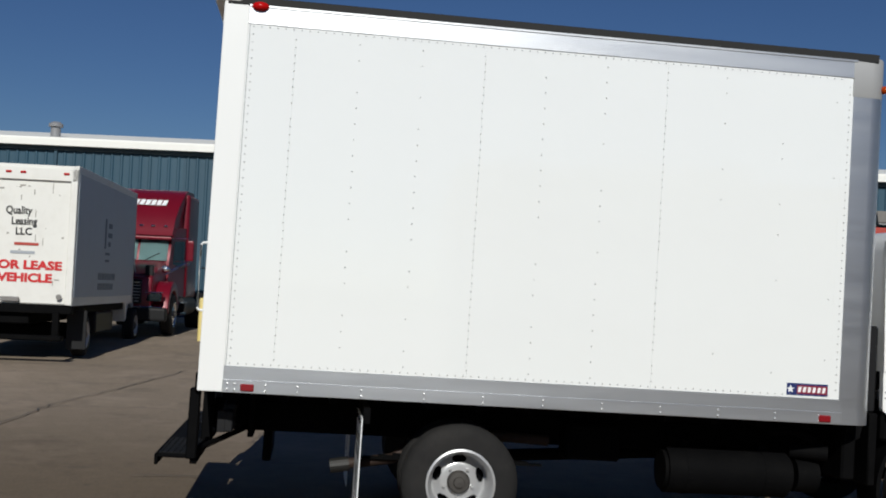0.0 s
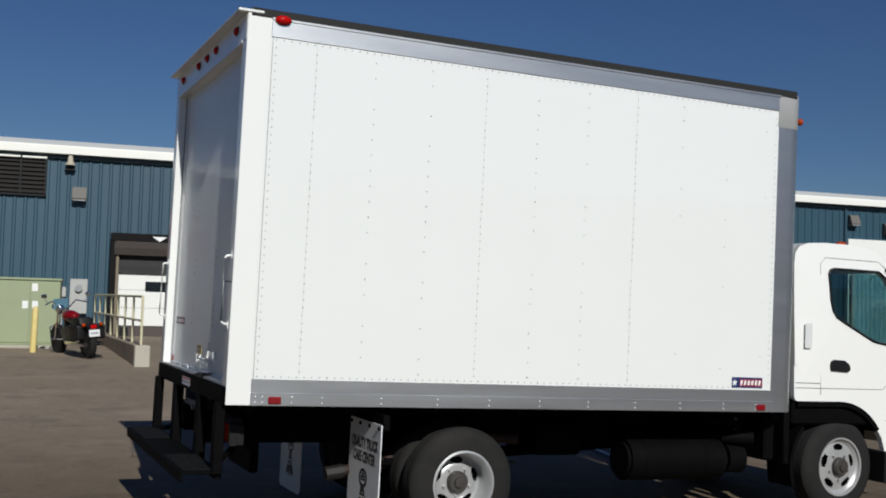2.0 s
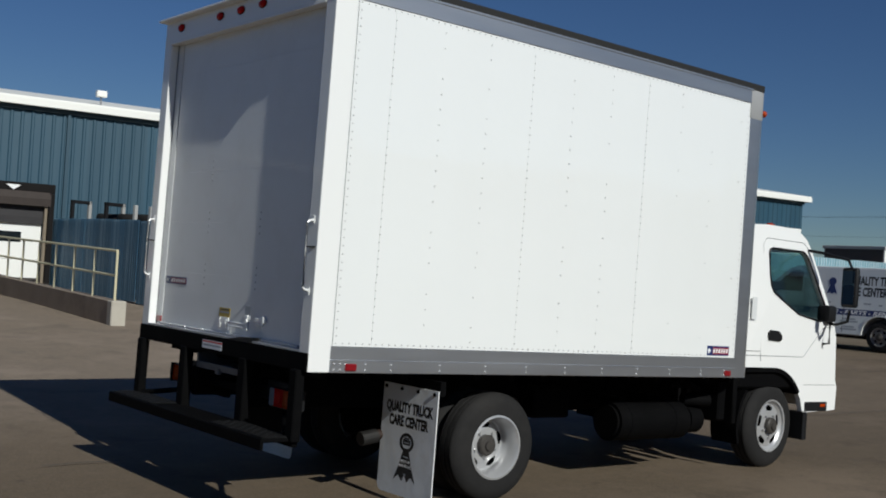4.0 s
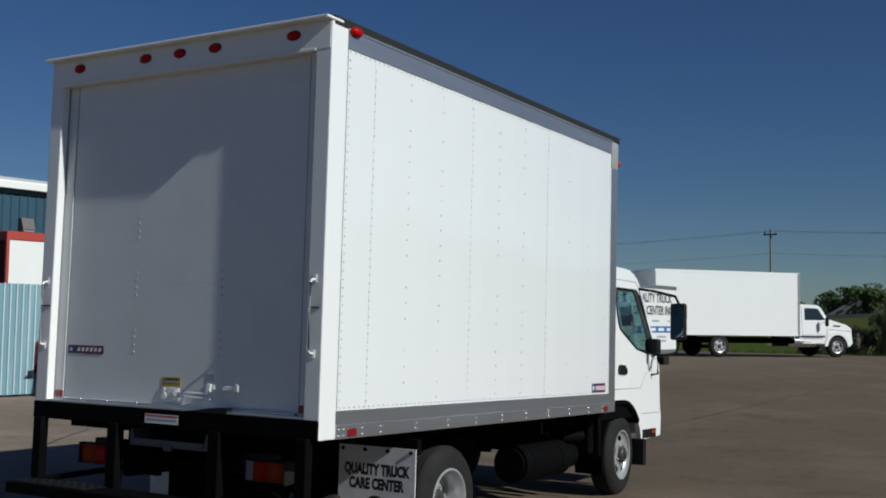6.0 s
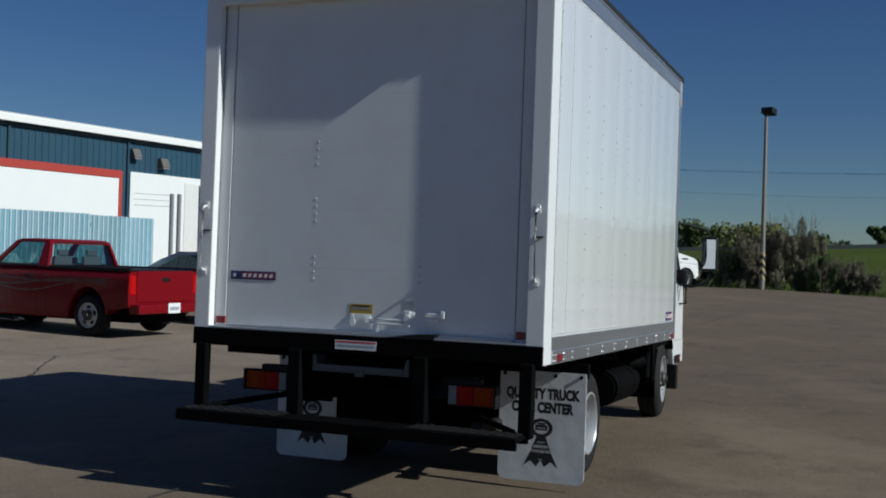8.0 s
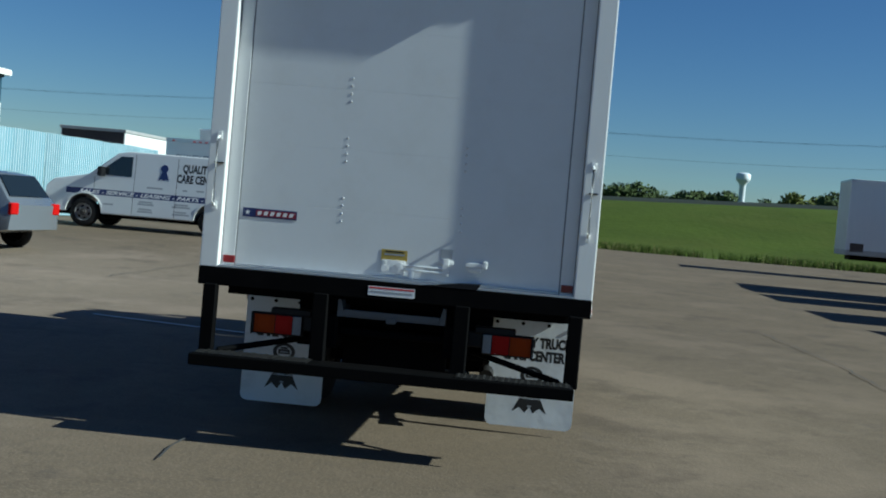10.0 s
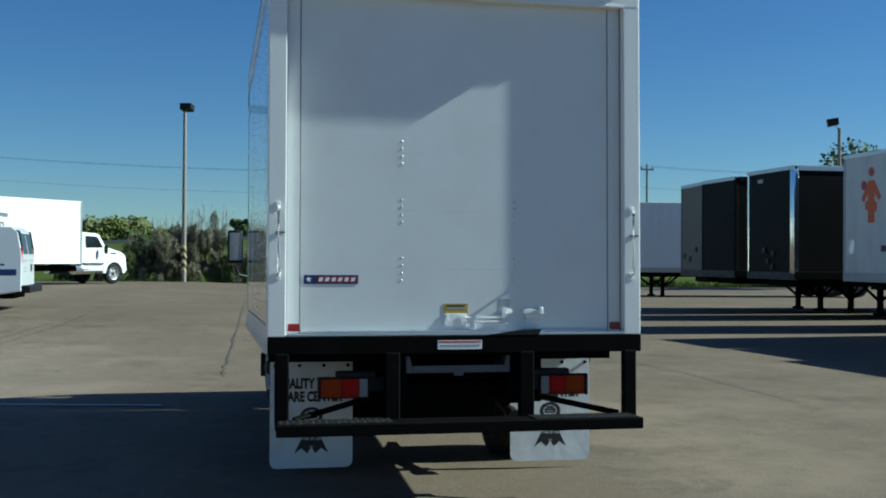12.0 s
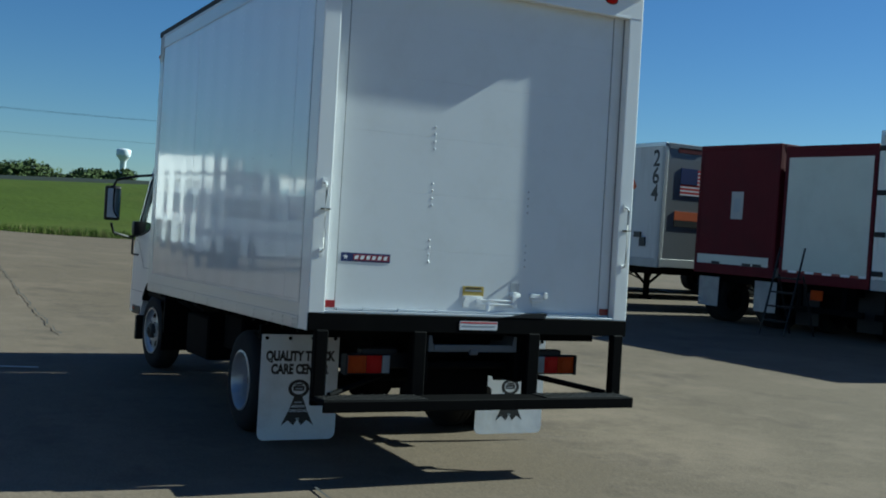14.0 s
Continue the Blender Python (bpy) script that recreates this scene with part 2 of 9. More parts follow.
M_YELLOW = mat("pale yellow paint", (0.66, 0.54, 0.20), 0.55, vary=0.1, scale=4, dirt=(0.4, 0.35, 0.22), dirt_amt=0.4, dirt_scale=5)
M_RAIL = mat("cream rail paint", (0.58, 0.54, 0.36), 0.5, vary=0.1, scale=4)
M_MAROON = mat("maroon metallic paint", (0.13, 0.003, 0.012), 0.35, 0.1, vary=0.1, scale=2, coat=0.2, spec=0.3)
# the pale green base colour paints in the sky's reflection
M_SCREEN = mat("glass with painted sky sheen", (0.24, 0.38, 0.37), 0.06, spec=0.9)
M_RED = mat("red car paint", (0.155, 0.002, 0.006), 0.35, 0.0, vary=0.06, scale=2, coat=0.25, spec=0.15)
M_REDSTRIPE = mat("red trim paint", (0.36, 0.045, 0.03), 0.5, vary=0.1, scale=3)
M_DKRED = mat("dark red trailer paint", (0.085, 0.008, 0.013), 0.6, vary=0.15, scale=1.5, dirt=(0.05, 0.012, 0.014), dirt_amt=0.5, dirt_scale=1.2, spec=0.15)
M_BROWN = mat("dark brown panel", (0.06, 0.045, 0.04), 0.6, vary=0.15, scale=2)
M_SILVER = mat("silver grey car paint", (0.20, 0.22, 0.25), 0.25, 0.4, vary=0.05, scale=2, coat=0.7)
M_VAN = mat("silver white van paint", (0.66, 0.67, 0.68), 0.3, 0.1, vary=0.04, scale=2, coat=0.5)
M_BLKTRAILER = mat("black trailer skin", (0.005, 0.005, 0.0055), 0.5, vary=0.3, scale=1.5, dirt=(0.014, 0.013, 0.012), dirt_amt=0.4, dirt_scale=1, spec=0.08)
M_TRSIDE = mat("dark ribbed trailer side", (0.15, 0.155, 0.165), 0.5, 0.1, vary=0.12, scale=1.5, dirt=(0.14, 0.13, 0.11), dirt_amt=0.5, dirt_scale=1, stretch=(1, 1, 0.2))
M_STREAKED = mat("streaked pale trailer nose", (0.60, 0.59, 0.57), 0.5, vary=0.08, scale=1.5, dirt=(0.30, 0.28, 0.25), dirt_amt=0.6, dirt_scale=2.2, stretch=(1, 1, 0.15))
M_DULLBROWN = mat("weathered brown trailer nose", (0.15, 0.13, 0.105), 0.6, vary=0.15, scale=1.5, dirt=(0.07, 0.055, 0.045), dirt_amt=0.6, dirt_scale=1.5, stretch=(1, 1, 0.2))
M_GREYTRAILER = mat("dull grey trailer skin", (0.40, 0.40, 0.39), 0.5, 0.1, vary=0.1, scale=1.5, dirt=(0.22, 0.2, 0.17), dirt_amt=0.5, dirt_scale=1)
M_BEIGE = mat("beige trailer skin", (0.42, 0.38, 0.30), 0.55, vary=0.1, scale=1.5, dirt=(0.25, 0.2, 0.15), dirt_amt=0.5, dirt_scale=1.5)
M_PALE = mat("off-white trailer panel", (0.60, 0.62, 0.55), 0.5, vary=0.06, scale=1.2, dirt=(0.4, 0.4, 0.34), dirt_amt=0.35, dirt_scale=1)
M_ORANGE = mat("orange paint", (0.55, 0.10, 0.015), 0.5, vary=0.1, scale=3)
M_WOODPOLE = mat("weathered pole wood", (0.20, 0.165, 0.13), 0.9, vary=0.2, scale=3, stretch=(1, 1, 0.1), bump=0.005, bump_scale=20)
M_TOWER = mat("pale tower paint", (0.70, 0.74, 0.78), 0.5, vary=0.03, scale=0.3)
M_ROOF = mat("grey roof shingle", (0.14, 0.13, 0.13), 0.8, vary=0.15, scale=2)
M_DARK = mat("dark opening", (0.01, 0.01, 0.011), 0.8)
M_SEAT = mat("grey seat cloth", (0.07, 0.075, 0.08), 0.9, vary=0.2, scale=20)
M_MIRROR = mat("mirror", (0.45, 0.47, 0.5), 0.02, 1.0)


# ---- mesh helpers ----
def rect(bm, x0, y0, z0, x1, y1, z1, bev=0.0, seg=1):
    """An upright box between two corners, its edges rounded by bev."""
    r = bmesh.ops.create_cube(bm, size=1.0)
    for v in r["verts"]:
        v.co = Vector(((x0 + x1) / 2 + v.co.x * (x1 - x0), (y0 + y1) / 2 + v.co.y * (y1 - y0), (z0 + z1) / 2 + v.co.z * (z1 - z0)))
    if bev:
        es = list({e for v in r["verts"] for e in v.link_edges})
        bmesh.ops.bevel(bm, geom=es, offset=bev, segments=seg, affect="EDGES", profile=0.6, clamp_overlap=True)
    return bm


def tube(bm, p, q, r, seg=12, r2=None):
    p, q = Vector(p), Vector(q)
    d = q - p
    m = Matrix.Translation((p + q) / 2) @ d.to_track_quat("Z", "Y").to_matrix().to_4x4()
    bmesh.ops.create_cone(bm, cap_ends=True, segments=seg, radius1=r, radius2=r if r2 is None else r2, depth=d.length, matrix=m)
    return bm


def pipe(bm, pts, r, seg=8):
    return sweep(bm, pts, r, seg)


def sweep(bm, pts, r, seg=6):
    """One unbroken round strand along a line of points."""
    pts = [Vector(p) for p in pts]
    rings = []
    for i, p in enumerate(pts):
        d = (pts[min(i + 1, len(pts) - 1)] - pts[max(i - 1, 0)]).normalized()
        u = d.cross(Vector((0, 0, 1)))
        u = u.normalized() if u.length > 1e-4 else Vector((1, 0, 0))
        v = u.cross(d)
        rings.append([bm.verts.new(p + r * (math.cos(2 * math.pi * k / seg) * u + math.sin(2 * math.pi * k / seg) * v)) for k in range(seg)])
    for a, b in zip(rings, rings[1:]):
        for k in range(seg):
            j = (k + 1) % seg
            bm.faces.new((a[k], a[j], b[j], b[k]))
    bm.faces.new(rings[0][::-1])
    bm.faces.new(rings[-1])
    bmesh.ops.recalc_face_normals(bm, faces=bm.faces[:])
    return bm


def prism(bm, outline, axis, a, b, bev=0.0, taper=None):
    """A flat outline pushed along an axis from a to b. The outline is (x, z) for axis y, (y, z) for x, (x, y) for z."""
    def put(u, v, w):
        return {"y": (u, w, v), "x": (w, u, v), "z": (u, v, w)}[axis]
    lo = [bm.verts.new(put(u, v, a)) for u, v in outline]
    hi = [bm.verts.new(put(u, v, b)) for u, v in outline]
    n = len(outline)
    fs = [bm.faces.new(lo), bm.faces.new(hi[::-1])]
    for i in range(n):
        j = (i + 1) % n
        fs.append(bm.faces.new((lo[j], lo[i], hi[i], hi[j])))
    bmesh.ops.recalc_face_normals(bm, faces=fs)
    vs = lo + hi
    if bev:
        es = [e for e in fs[0].edges] + [e for e in fs[1].edges]
        r = bmesh.ops.bevel(bm, geom=es, offset=bev, segments=2, affect="EDGES", profile=0.5, clamp_overlap=True)
        vs = list({v for v in vs if v.is_valid} | set(r["verts"]))
    if taper:
        for v in vs:
            taper(v)
    return bm


def spin(bm, prof, centre, axis="y", seg=32, caps=True):
    """A turned shape: prof is (radius, distance along the axis)."""
    c = Vector(centre)
    rings = []
    for r, h in prof:
        ring = []
        for i in range(seg):
            a = 2 * math.pi * i / seg
            u, v = r * math.cos(a), r * math.sin(a)
            ring.append(bm.verts.new(c + Vector({"y": (u, h, v), "x": (h, u, v), "z": (u, v, h)}[axis])))
        rings.append(ring)
    fs = []
    for p, q in zip(rings, rings[1:]):
        for i in range(seg):
            j = (i + 1) % seg
            fs.append(bm.faces.new((p[i], p[j], q[j], q[i])))
    for ring, r in ((rings[0], prof[0][0]), (rings[-1], prof[-1][0])):
        if caps and r > 1e-4:
            fs.append(bm.faces.new(ring))
    bmesh.ops.remove_doubles(bm, verts=[v for ring in rings for v in ring], dist=1e-5)
    bmesh.ops.recalc_face_normals(bm, faces=[f for f in fs if f.is_valid])
    return bm


def mesh_of(name, bm, material, smooth=None):
    me = bpy.data.meshes.new(name)
    bm.to_mesh(me)
    bm.free()
    me.materials.append(material)
    if smooth:
        me.shade_smooth()
        me.set_sharp_from_angle(angle=radians(smooth))
    return me


def part(name, bm, material, parent, label="", smooth=None):
    ob = new(name, mesh_of(name, bm, material, smooth))
    ob.parent = parent
    return tagged(ob, label)


def thing(name, m, label, category, group="", kind=""):
    ob = new(name)
    ob.matrix_world = m
    ob.empty_display_size = 0.1
    return tagged(ob, label, category, group, kind)


def solo(name, bm, material, label, category, group="", kind="", m=None, smooth=None):
    ob = new(name, mesh_of(name, bm, material, smooth))
    if m is not None:
        ob.matrix_world = m
    return tagged(ob, label, category, group, kind)


def lettering(text, size, material, parent, m, name="lettering", squeeze=1.0, bold=0.0, align="LEFT", slant=0.0):
    """Flat raised letters: read along local +x, up local +y, facing local +z, laid at the pose m."""
    cu = bpy.data.curves.new("letters", "FONT")
    cu.body, cu.size, cu.extrude, cu.offset, cu.align_x, cu.resolution_u, cu.shear = text, size, 0.0002, bold, align, 3, slant
    tmp = bpy.data.objects.new("letters", cu)
    me = bpy.data.meshes.new_from_object(tmp)
    bpy.data.objects.remove(tmp)
    bpy.data.curves.remove(cu)
    me.transform(m @ Matrix.Diagonal((squeeze, 1, 1, 1)))
    me.materials.clear()
    me.materials.append(material)
    ob = new(name, me)
    ob.parent = parent
    return ob


def face_pose(x, y, z, toward):
    """Where letters lie on an upright face: toward names the way it faces."""
    rz = {"-y": 0, "+y": 180, "-x": -90, "+x": 90}[toward]
    return pose(x, y, z, 90, 0, rz)


def arc(cx, cz, r, a0, a1, n):
    return [(cx + r * math.cos(radians(a0 + (a1 - a0) * i / n)), cz + r * math.sin(radians(a0 + (a1 - a0) * i / n))) for i in range(n + 1)]


def smooth_step(a, b, x):
    u = min(max((x - a) / (b - a), 0), 1)
    return u * u * (3 - 2 * u)


def ground_z(x, y):
    """The yard rises a little towards the building and towards the far corner."""
    return max(0.30 * smooth_step(8, 26, y) * smooth_step(60, 30, x), 0.28 * smooth_step(10, 24, x) * smooth_step(-6, 6, y))


def wheel(parent, x, y, z, r, w, out, rim_mat, holes=6, hub=0.09, dish=0.05, rim_r=0.56, axis="y"):
    """A tyre with its rim. out is +1 or -1: the way its outer face looks along the axle."""
    s = out
    prof = [(r * rim_r, -w / 2), (r * 0.80, -w / 2 - 0.006), (r * 0.93, -w / 2 + 0.01), (r * 0.985, -w / 2 + 0.035)]
    for g in (-0.22, 0.0, 0.22):
        prof += [(r, w * (g - 0.07)), (r, w * (g - 0.025)), (r * 0.975, w * (g - 0.02)), (r * 0.975, w * (g + 0.02)), (r, w * (g + 0.025))]
    prof += [(r * 0.985, w / 2 - 0.035), (r * 0.93, w / 2 - 0.01), (r * 0.80, w / 2 + 0.006), (r * rim_r, w / 2), (r * rim_r, -w / 2)]
    t = part("wheel", spin(bmesh.new(), prof, (x, y, z), axis, 40, False), M_RUBBER, parent, "black rubber tyre", smooth=40)
    R = r * rim_r
    e = s * w / 2
    n = 80
    deep = dish > 0.08

    def ring_mesh(rings, skip=None):
        bm = bmesh.new()
        vs = []
        for rr, h in rings:
            row = []
            for i in range(n):
                a = 2 * math.pi * i / n
                u, v = rr * math.cos(a), rr * math.sin(a)
                row.append(bm.verts.new(Vector((x, y, z)) + Vector({"y": (u, h, v), "x": (h, u, v)}[axis])))
            vs.append(row)
        for k in range(len(vs) - 1):
            for i in range(n):
                if skip and skip(k, i):
                    continue
                j = (i + 1) % n
                bm.faces.new((vs[k][i], vs[k][j], vs[k + 1][j], vs[k + 1][i]))
        bmesh.ops.recalc_face_normals(bm, faces=bm.faces[:])
        return bm

    f = e - s * dish                            # the plane of the wheel disc
    if deep:
        rings = [(R + 0.008, e - s * 0.004), (R + 0.010, e + s * 0.006), (R - 0.004, e + s * 0.010), (R - 0.016, e - s * 0.004), (R - 0.022, e - s * 0.035),
                 (R * 0.86, e - s * 0.05), (R * 0.84, f - s * 0.004), (R * 0.81, f - s * 0.012), (R * 0.78, f - s * 0.012), (R * 0.75, f - s * 0.010), (R * 0.71, f - s * 0.007),
                 (R * 0.67, f - s * 0.002), (R * 0.63, f + s * 0.002), (R * 0.60, f + s * 0.006), (R * 0.57, f + s * 0.010), (R * 0.50, f + s * 0.014), (hub, f + s * 0.014)]
        first, last = 7, 13
    else:
        rings = [(R + 0.006, e - s * 0.004), (R + 0.006, e + s * 0.006), (R - 0.008, e + s * 0.004), (R - 0.014, e - s * 0.016), (R * 0.88, e - s * 0.024),
                 (R * 0.84, f - s * 0.004), (R * 0.80, f - s * 0.001), (R * 0.77, f + s * 0.001), (R * 0.73, f + s * 0.003), (R * 0.69, f + s * 0.005), (R * 0.65, f + s * 0.007),
                 (R * 0.61, f + s * 0.009), (R * 0.58, f + s * 0.010), (R * 0.50, f + s * 0.012), (hub, f + s * 0.012)]
        first, last = 6, 11

    def skip(k, i):
        if not holes or not first <= k <= last:
            return False
        u = ((i + 0.5) * holes / n) % 1.0
        g = 2 * (k - first + 0.5) / (last - first + 1) - 1
        return abs(u - 0.25) < 0.26 * math.sqrt(1 - g * g)
    bm = ring_mesh(rings, skip)
    for i in range(holes):                      # wheel nuts
        a = 2 * math.pi * (i + 0.75) / holes
        u, v = R * 0.46 * math.cos(a), R * 0.46 * math.sin(a)
        p = Vector((x, y, z)) + Vector({"y": (u, f + s * 0.012, v), "x": (f + s * 0.012, u, v)}[axis])
        q = p + Vector({"y": (0, s * 0.022, 0), "x": (s * 0.022, 0, 0)}[axis])
        tube(bm, p, q, 0.011, 6)
    rim = part("rim", bm, rim_mat, t, "pressed steel wheel rim", smooth=35)
    part("hub", ring_mesh([(hub, f - s * 0.02), (hub, f + s * 0.045), (hub * 0.86, f + s * 0.058), (hub * 0.5, f + s * 0.060), (hub * 0.45, f + s * 0.075), (0.002, f + s * 0.077)]), M_HUB, t, "dark hub", smooth=35)
    bm = bmesh.new()
    c = Vector((x, y, z))
    d = Vector({"y": (0, 1, 0), "x": (1, 0, 0)}[axis])
    tube(bm, c - d * s * w * 0.45, c + d * (f - s * 0.04), R * 0.82, 24)
    part("brake_drum", bm, M_BLACK, t)
    return t


# ---- ground and distance ----
def ground():
    s = 3000
    bm = bmesh.new()
    f = [bm.verts.new(p) for p in ((-s, -s, -0.25), (s, -s, -0.25), (s, s, -0.25), (-s, s, -0.25))]
    bm.faces.new(f)
    solo("ground", bm, M_GRASS, "flat green grassland reaching the horizon", "ground", kind="structure")


def yard():
    bm = bmesh.new()
    xs = [-70 + 1.5 * i for i in range(83)] + [54.0]
    ys = [-75 + 1.5 * i for i in range(81)]
    grid = [[bm.verts.new((x, y, ground_z(x, y) + 0.012 * noise.noise((x * 0.12, y * 0.12, 0)))) for y in ys] for x in xs]
    for i in range(len(xs) - 1):
        for j in range(len(ys) - 1):
            bm.faces.new((grid[i][j], grid[i + 1][j], grid[i + 1][j + 1], grid[i][j + 1]))
    edge = [v for v in grid[-1]]
    low = [bm.verts.new((v.co.x + 0.05, v.co.y, -0.3)) for v in edge]
    for a, b, c, d in zip(edge, edge[1:], low[1:], low):
        bm.faces.new((a, d, c, b))
    bmesh.ops.recalc_face_normals(bm, faces=bm.faces[:])
    solo("pavement", bm, M_CONC, "worn grey concrete yard with stains and cracks", "pavement", kind="structure", smooth=60)


def crack(pts, w, material, label, name="crack", step=0.35, wobble=0.05):
    bm = bmesh.new()
    run = []
    for (x0, y0), (x1, y1) in zip(pts, pts[1:]):
        n = max(1, int(math.hypot(x1 - x0, y1 - y0) / step))
        for i in range(n):
            run.append(Vector((x0 + (x1 - x0) * i / n, y0 + (y1 - y0) * i / n)))
    run.append(Vector(pts[-1]))
    rows = []
    for i, p in enumerate(run):
        d = (run[min(i + 1, len(run) - 1)] - run[max(i - 1, 0)]).normalized()
        nrm = Vector((-d.y, d.x))
        k = p + nrm * random.uniform(-wobble, wobble)
        h = w * random.uniform(0.5, 1.2) / 2 if wobble else w / 2
        rows.append([bm.verts.new((q.x, q.y, ground_z(q.x, q.y) + 0.018)) for q in (k - nrm * h, k + nrm * h)])
    for a, b in zip(rows, rows[1:]):
        bm.faces.new((a[0], b[0], b[1], a[1]))
    bmesh.ops.recalc_face_normals(bm, faces=bm.faces[:])
    solo(name, bm, material, label, name.replace("_", " "), kind="structure")


def bank():
    """The grassed road bank beyond the yard, higher towards the south."""
    bm = bmesh.new()
    prof = [(57, -0.1), (64, 0.02), (72, 0.16), (82, 0.55), (92, 0.9), (97, 1.0), (110, 1.0), (122, 0.7), (140, 0.0)]
    rows = []
    for k in range(61):
        y = -320 + 640 * k / 60
        top = min(6.0, max(2.3, 3.23 - 0.040 * y))
        rows.append([bm.verts.new((x + 0.8 * noise.noise((y * 0.05, x, 0)), y, -0.27 + (top + 0.27) * max(0, f) + 0.10 * noise.noise((x * 0.2, y * 0.2, 3)) * (0 < f < 1))) for x, f in prof])
    for a, b in zip(rows, rows[1:]):
        for i in range(len(prof) - 1):
            bm.faces.new((a[i], a[i + 1], b[i + 1], b[i]))
    bmesh.ops.recalc_face_normals(bm, faces=bm.faces[:])
    solo("grass_bank", bm, M_GRASS, "long green grass bank carrying a road", "bank", kind="structure", smooth=60)
    bm = bmesh.new()
    rows = []
    for k in range(61):
        y = -320 + 640 * k / 60
        top = min(6.0, max(2.3, 3.23 - 0.040 * y))
        rows.append([bm.verts.new((99.0, y, top + 0.03)), bm.verts.new((108.5, y, top + 0.03)), bm.verts.new((99.0, y, top + 0.38)), bm.verts.new((99.0, y, top - 0.05))])
    for a, b in zip(rows, rows[1:]):
        bm.faces.new((a[0], a[1], b[1], b[0]))
        bm.faces.new((a[2], a[3], b[3], b[2]))
    solo("road", bm, mat("road and guard rail", (0.20, 0.20, 0.17), 0.8, vary=0.1, scale=1), "pale road with a guard rail on the bank", "road", kind="structure")


def blades(name, label, material, n, region, h0, h1, w):
    """Upright grass blades in tufts over a region."""
    x0, x1, y0, y1 = region
    verts, faces = [], []
    for _ in range(n):
        x, y = random.uniform(x0, x1), random.uniform(y0, y1)
        if noise.noise((x * 0.25, y * 0.25, 1.7)) < -0.12:
            continue
        z = max(ground_z(x, y) - 0.05 if x < 54 else -0.22, -0.25)
        for _ in range(5):
            a, h = random.uniform(0, 6.28), random.uniform(h0, h1)
            px, py = x + random.uniform(-0.2, 0.2), y + random.uniform(-0.2, 0.2)
            lx, ly = random.uniform(-0.3, 0.3) * h, random.uniform(-0.3, 0.3) * h
            k = len(verts)
            verts += [(px - w * math.cos(a), py - w * math.sin(a), z), (px + w * math.cos(a), py + w * math.sin(a), z), (px + lx, py + ly, z + h)]
            faces.append((k, k + 1, k + 2))
    me = bpy.data.meshes.new(name)
    me.from_pydata(verts, [], faces)
    me.materials.append(material)
    tagged(new(name, me), label, "grass", kind="stuff")


def foliage(centres, n, leaf, seed, slim=0.55):
    """Many small leaf pieces scattered through lobes (centre, radii), thicker to the outside, with gaps."""
    rng = random.Random(seed)
    verts, faces = [], []
    for (c, rad) in centres:
        for _ in range(n):
            while True:
                d = Vector((rng.gauss(0, 1), rng.gauss(0, 1), rng.gauss(0, 1)))
                if d.length > 0.1:
                    break
            d.normalize()
            k = rng.uniform(0.45, 1.06) ** 0.6
            p = Vector((c[0] + d.x * rad[0] * k, c[1] + d.y * rad[1] * k, c[2] + d.z * rad[2] * k))
            if noise.noise(p * 0.9) < -0.25:
                continue
            u = Vector((rng.gauss(0, 1), rng.gauss(0, 1), rng.gauss(0, 1))).normalized()
            v = u.cross(d)
            if v.length < 0.1:
                continue
            v.normalize()
            s = leaf * rng.uniform(0.6, 1.4)
            i = len(verts)
            verts += [tuple(p - u * s), tuple(p + v * s * slim), tuple(p + u * s), tuple(p - v * s * slim)]
            faces.append((i, i + 1, i + 2, i + 3))
    return verts, faces


def tree(x, y, z, h, spread, material, label, seed, leaf=0.16, n=260, name="tree", slim=False, group=""):
    rng = random.Random(seed)
    t = thing(name, pose(x, y, z), label, name, group)
    bm = bmesh.new()
    th = h * (0.5 if not slim else 0.75)
    tube(bm, (0, 0, 0), (0.05 * h * rng.uniform(-1, 1), 0.03 * h, th), 0.035 * h, 8, 0.014 * h)
    for k in range(6):
        a, zz = rng.uniform(0, 6.28), h * rng.uniform(0.22, 0.5)
        L = spread * rng.uniform(0.5, 0.85) * (0.5 if slim else 1)
        tube(bm, (0, 0, zz), (L * math.cos(a), L * math.sin(a), zz + h * rng.uniform(0.15, 0.3)), 0.014 * h, 6, 0.004 * h)
    part("trunk", bm, M_BARK, t)
    lobes = []
    for k in range(9):
        a = rng.uniform(0, 6.28)
        rr = spread * rng.uniform(0.15, 0.62) * (0.4 if slim else 1)
        zz = h * rng.uniform(0.38, 0.84)
        s = spread * rng.uniform(0.3, 0.52) * (0.55 if slim else 1)
        lobes.append(((rr * math.cos(a), rr * math.sin(a), zz), (s, s, s * rng.uniform(0.7, 1.0))))
    v, f = foliage(lobes, n, leaf, seed)
    me = bpy.data.meshes.new("crown")
    me.from_pydata(v, [], f)
    me.materials.append(material)
    c = new("crown", me)
    c.parent = t
    return t


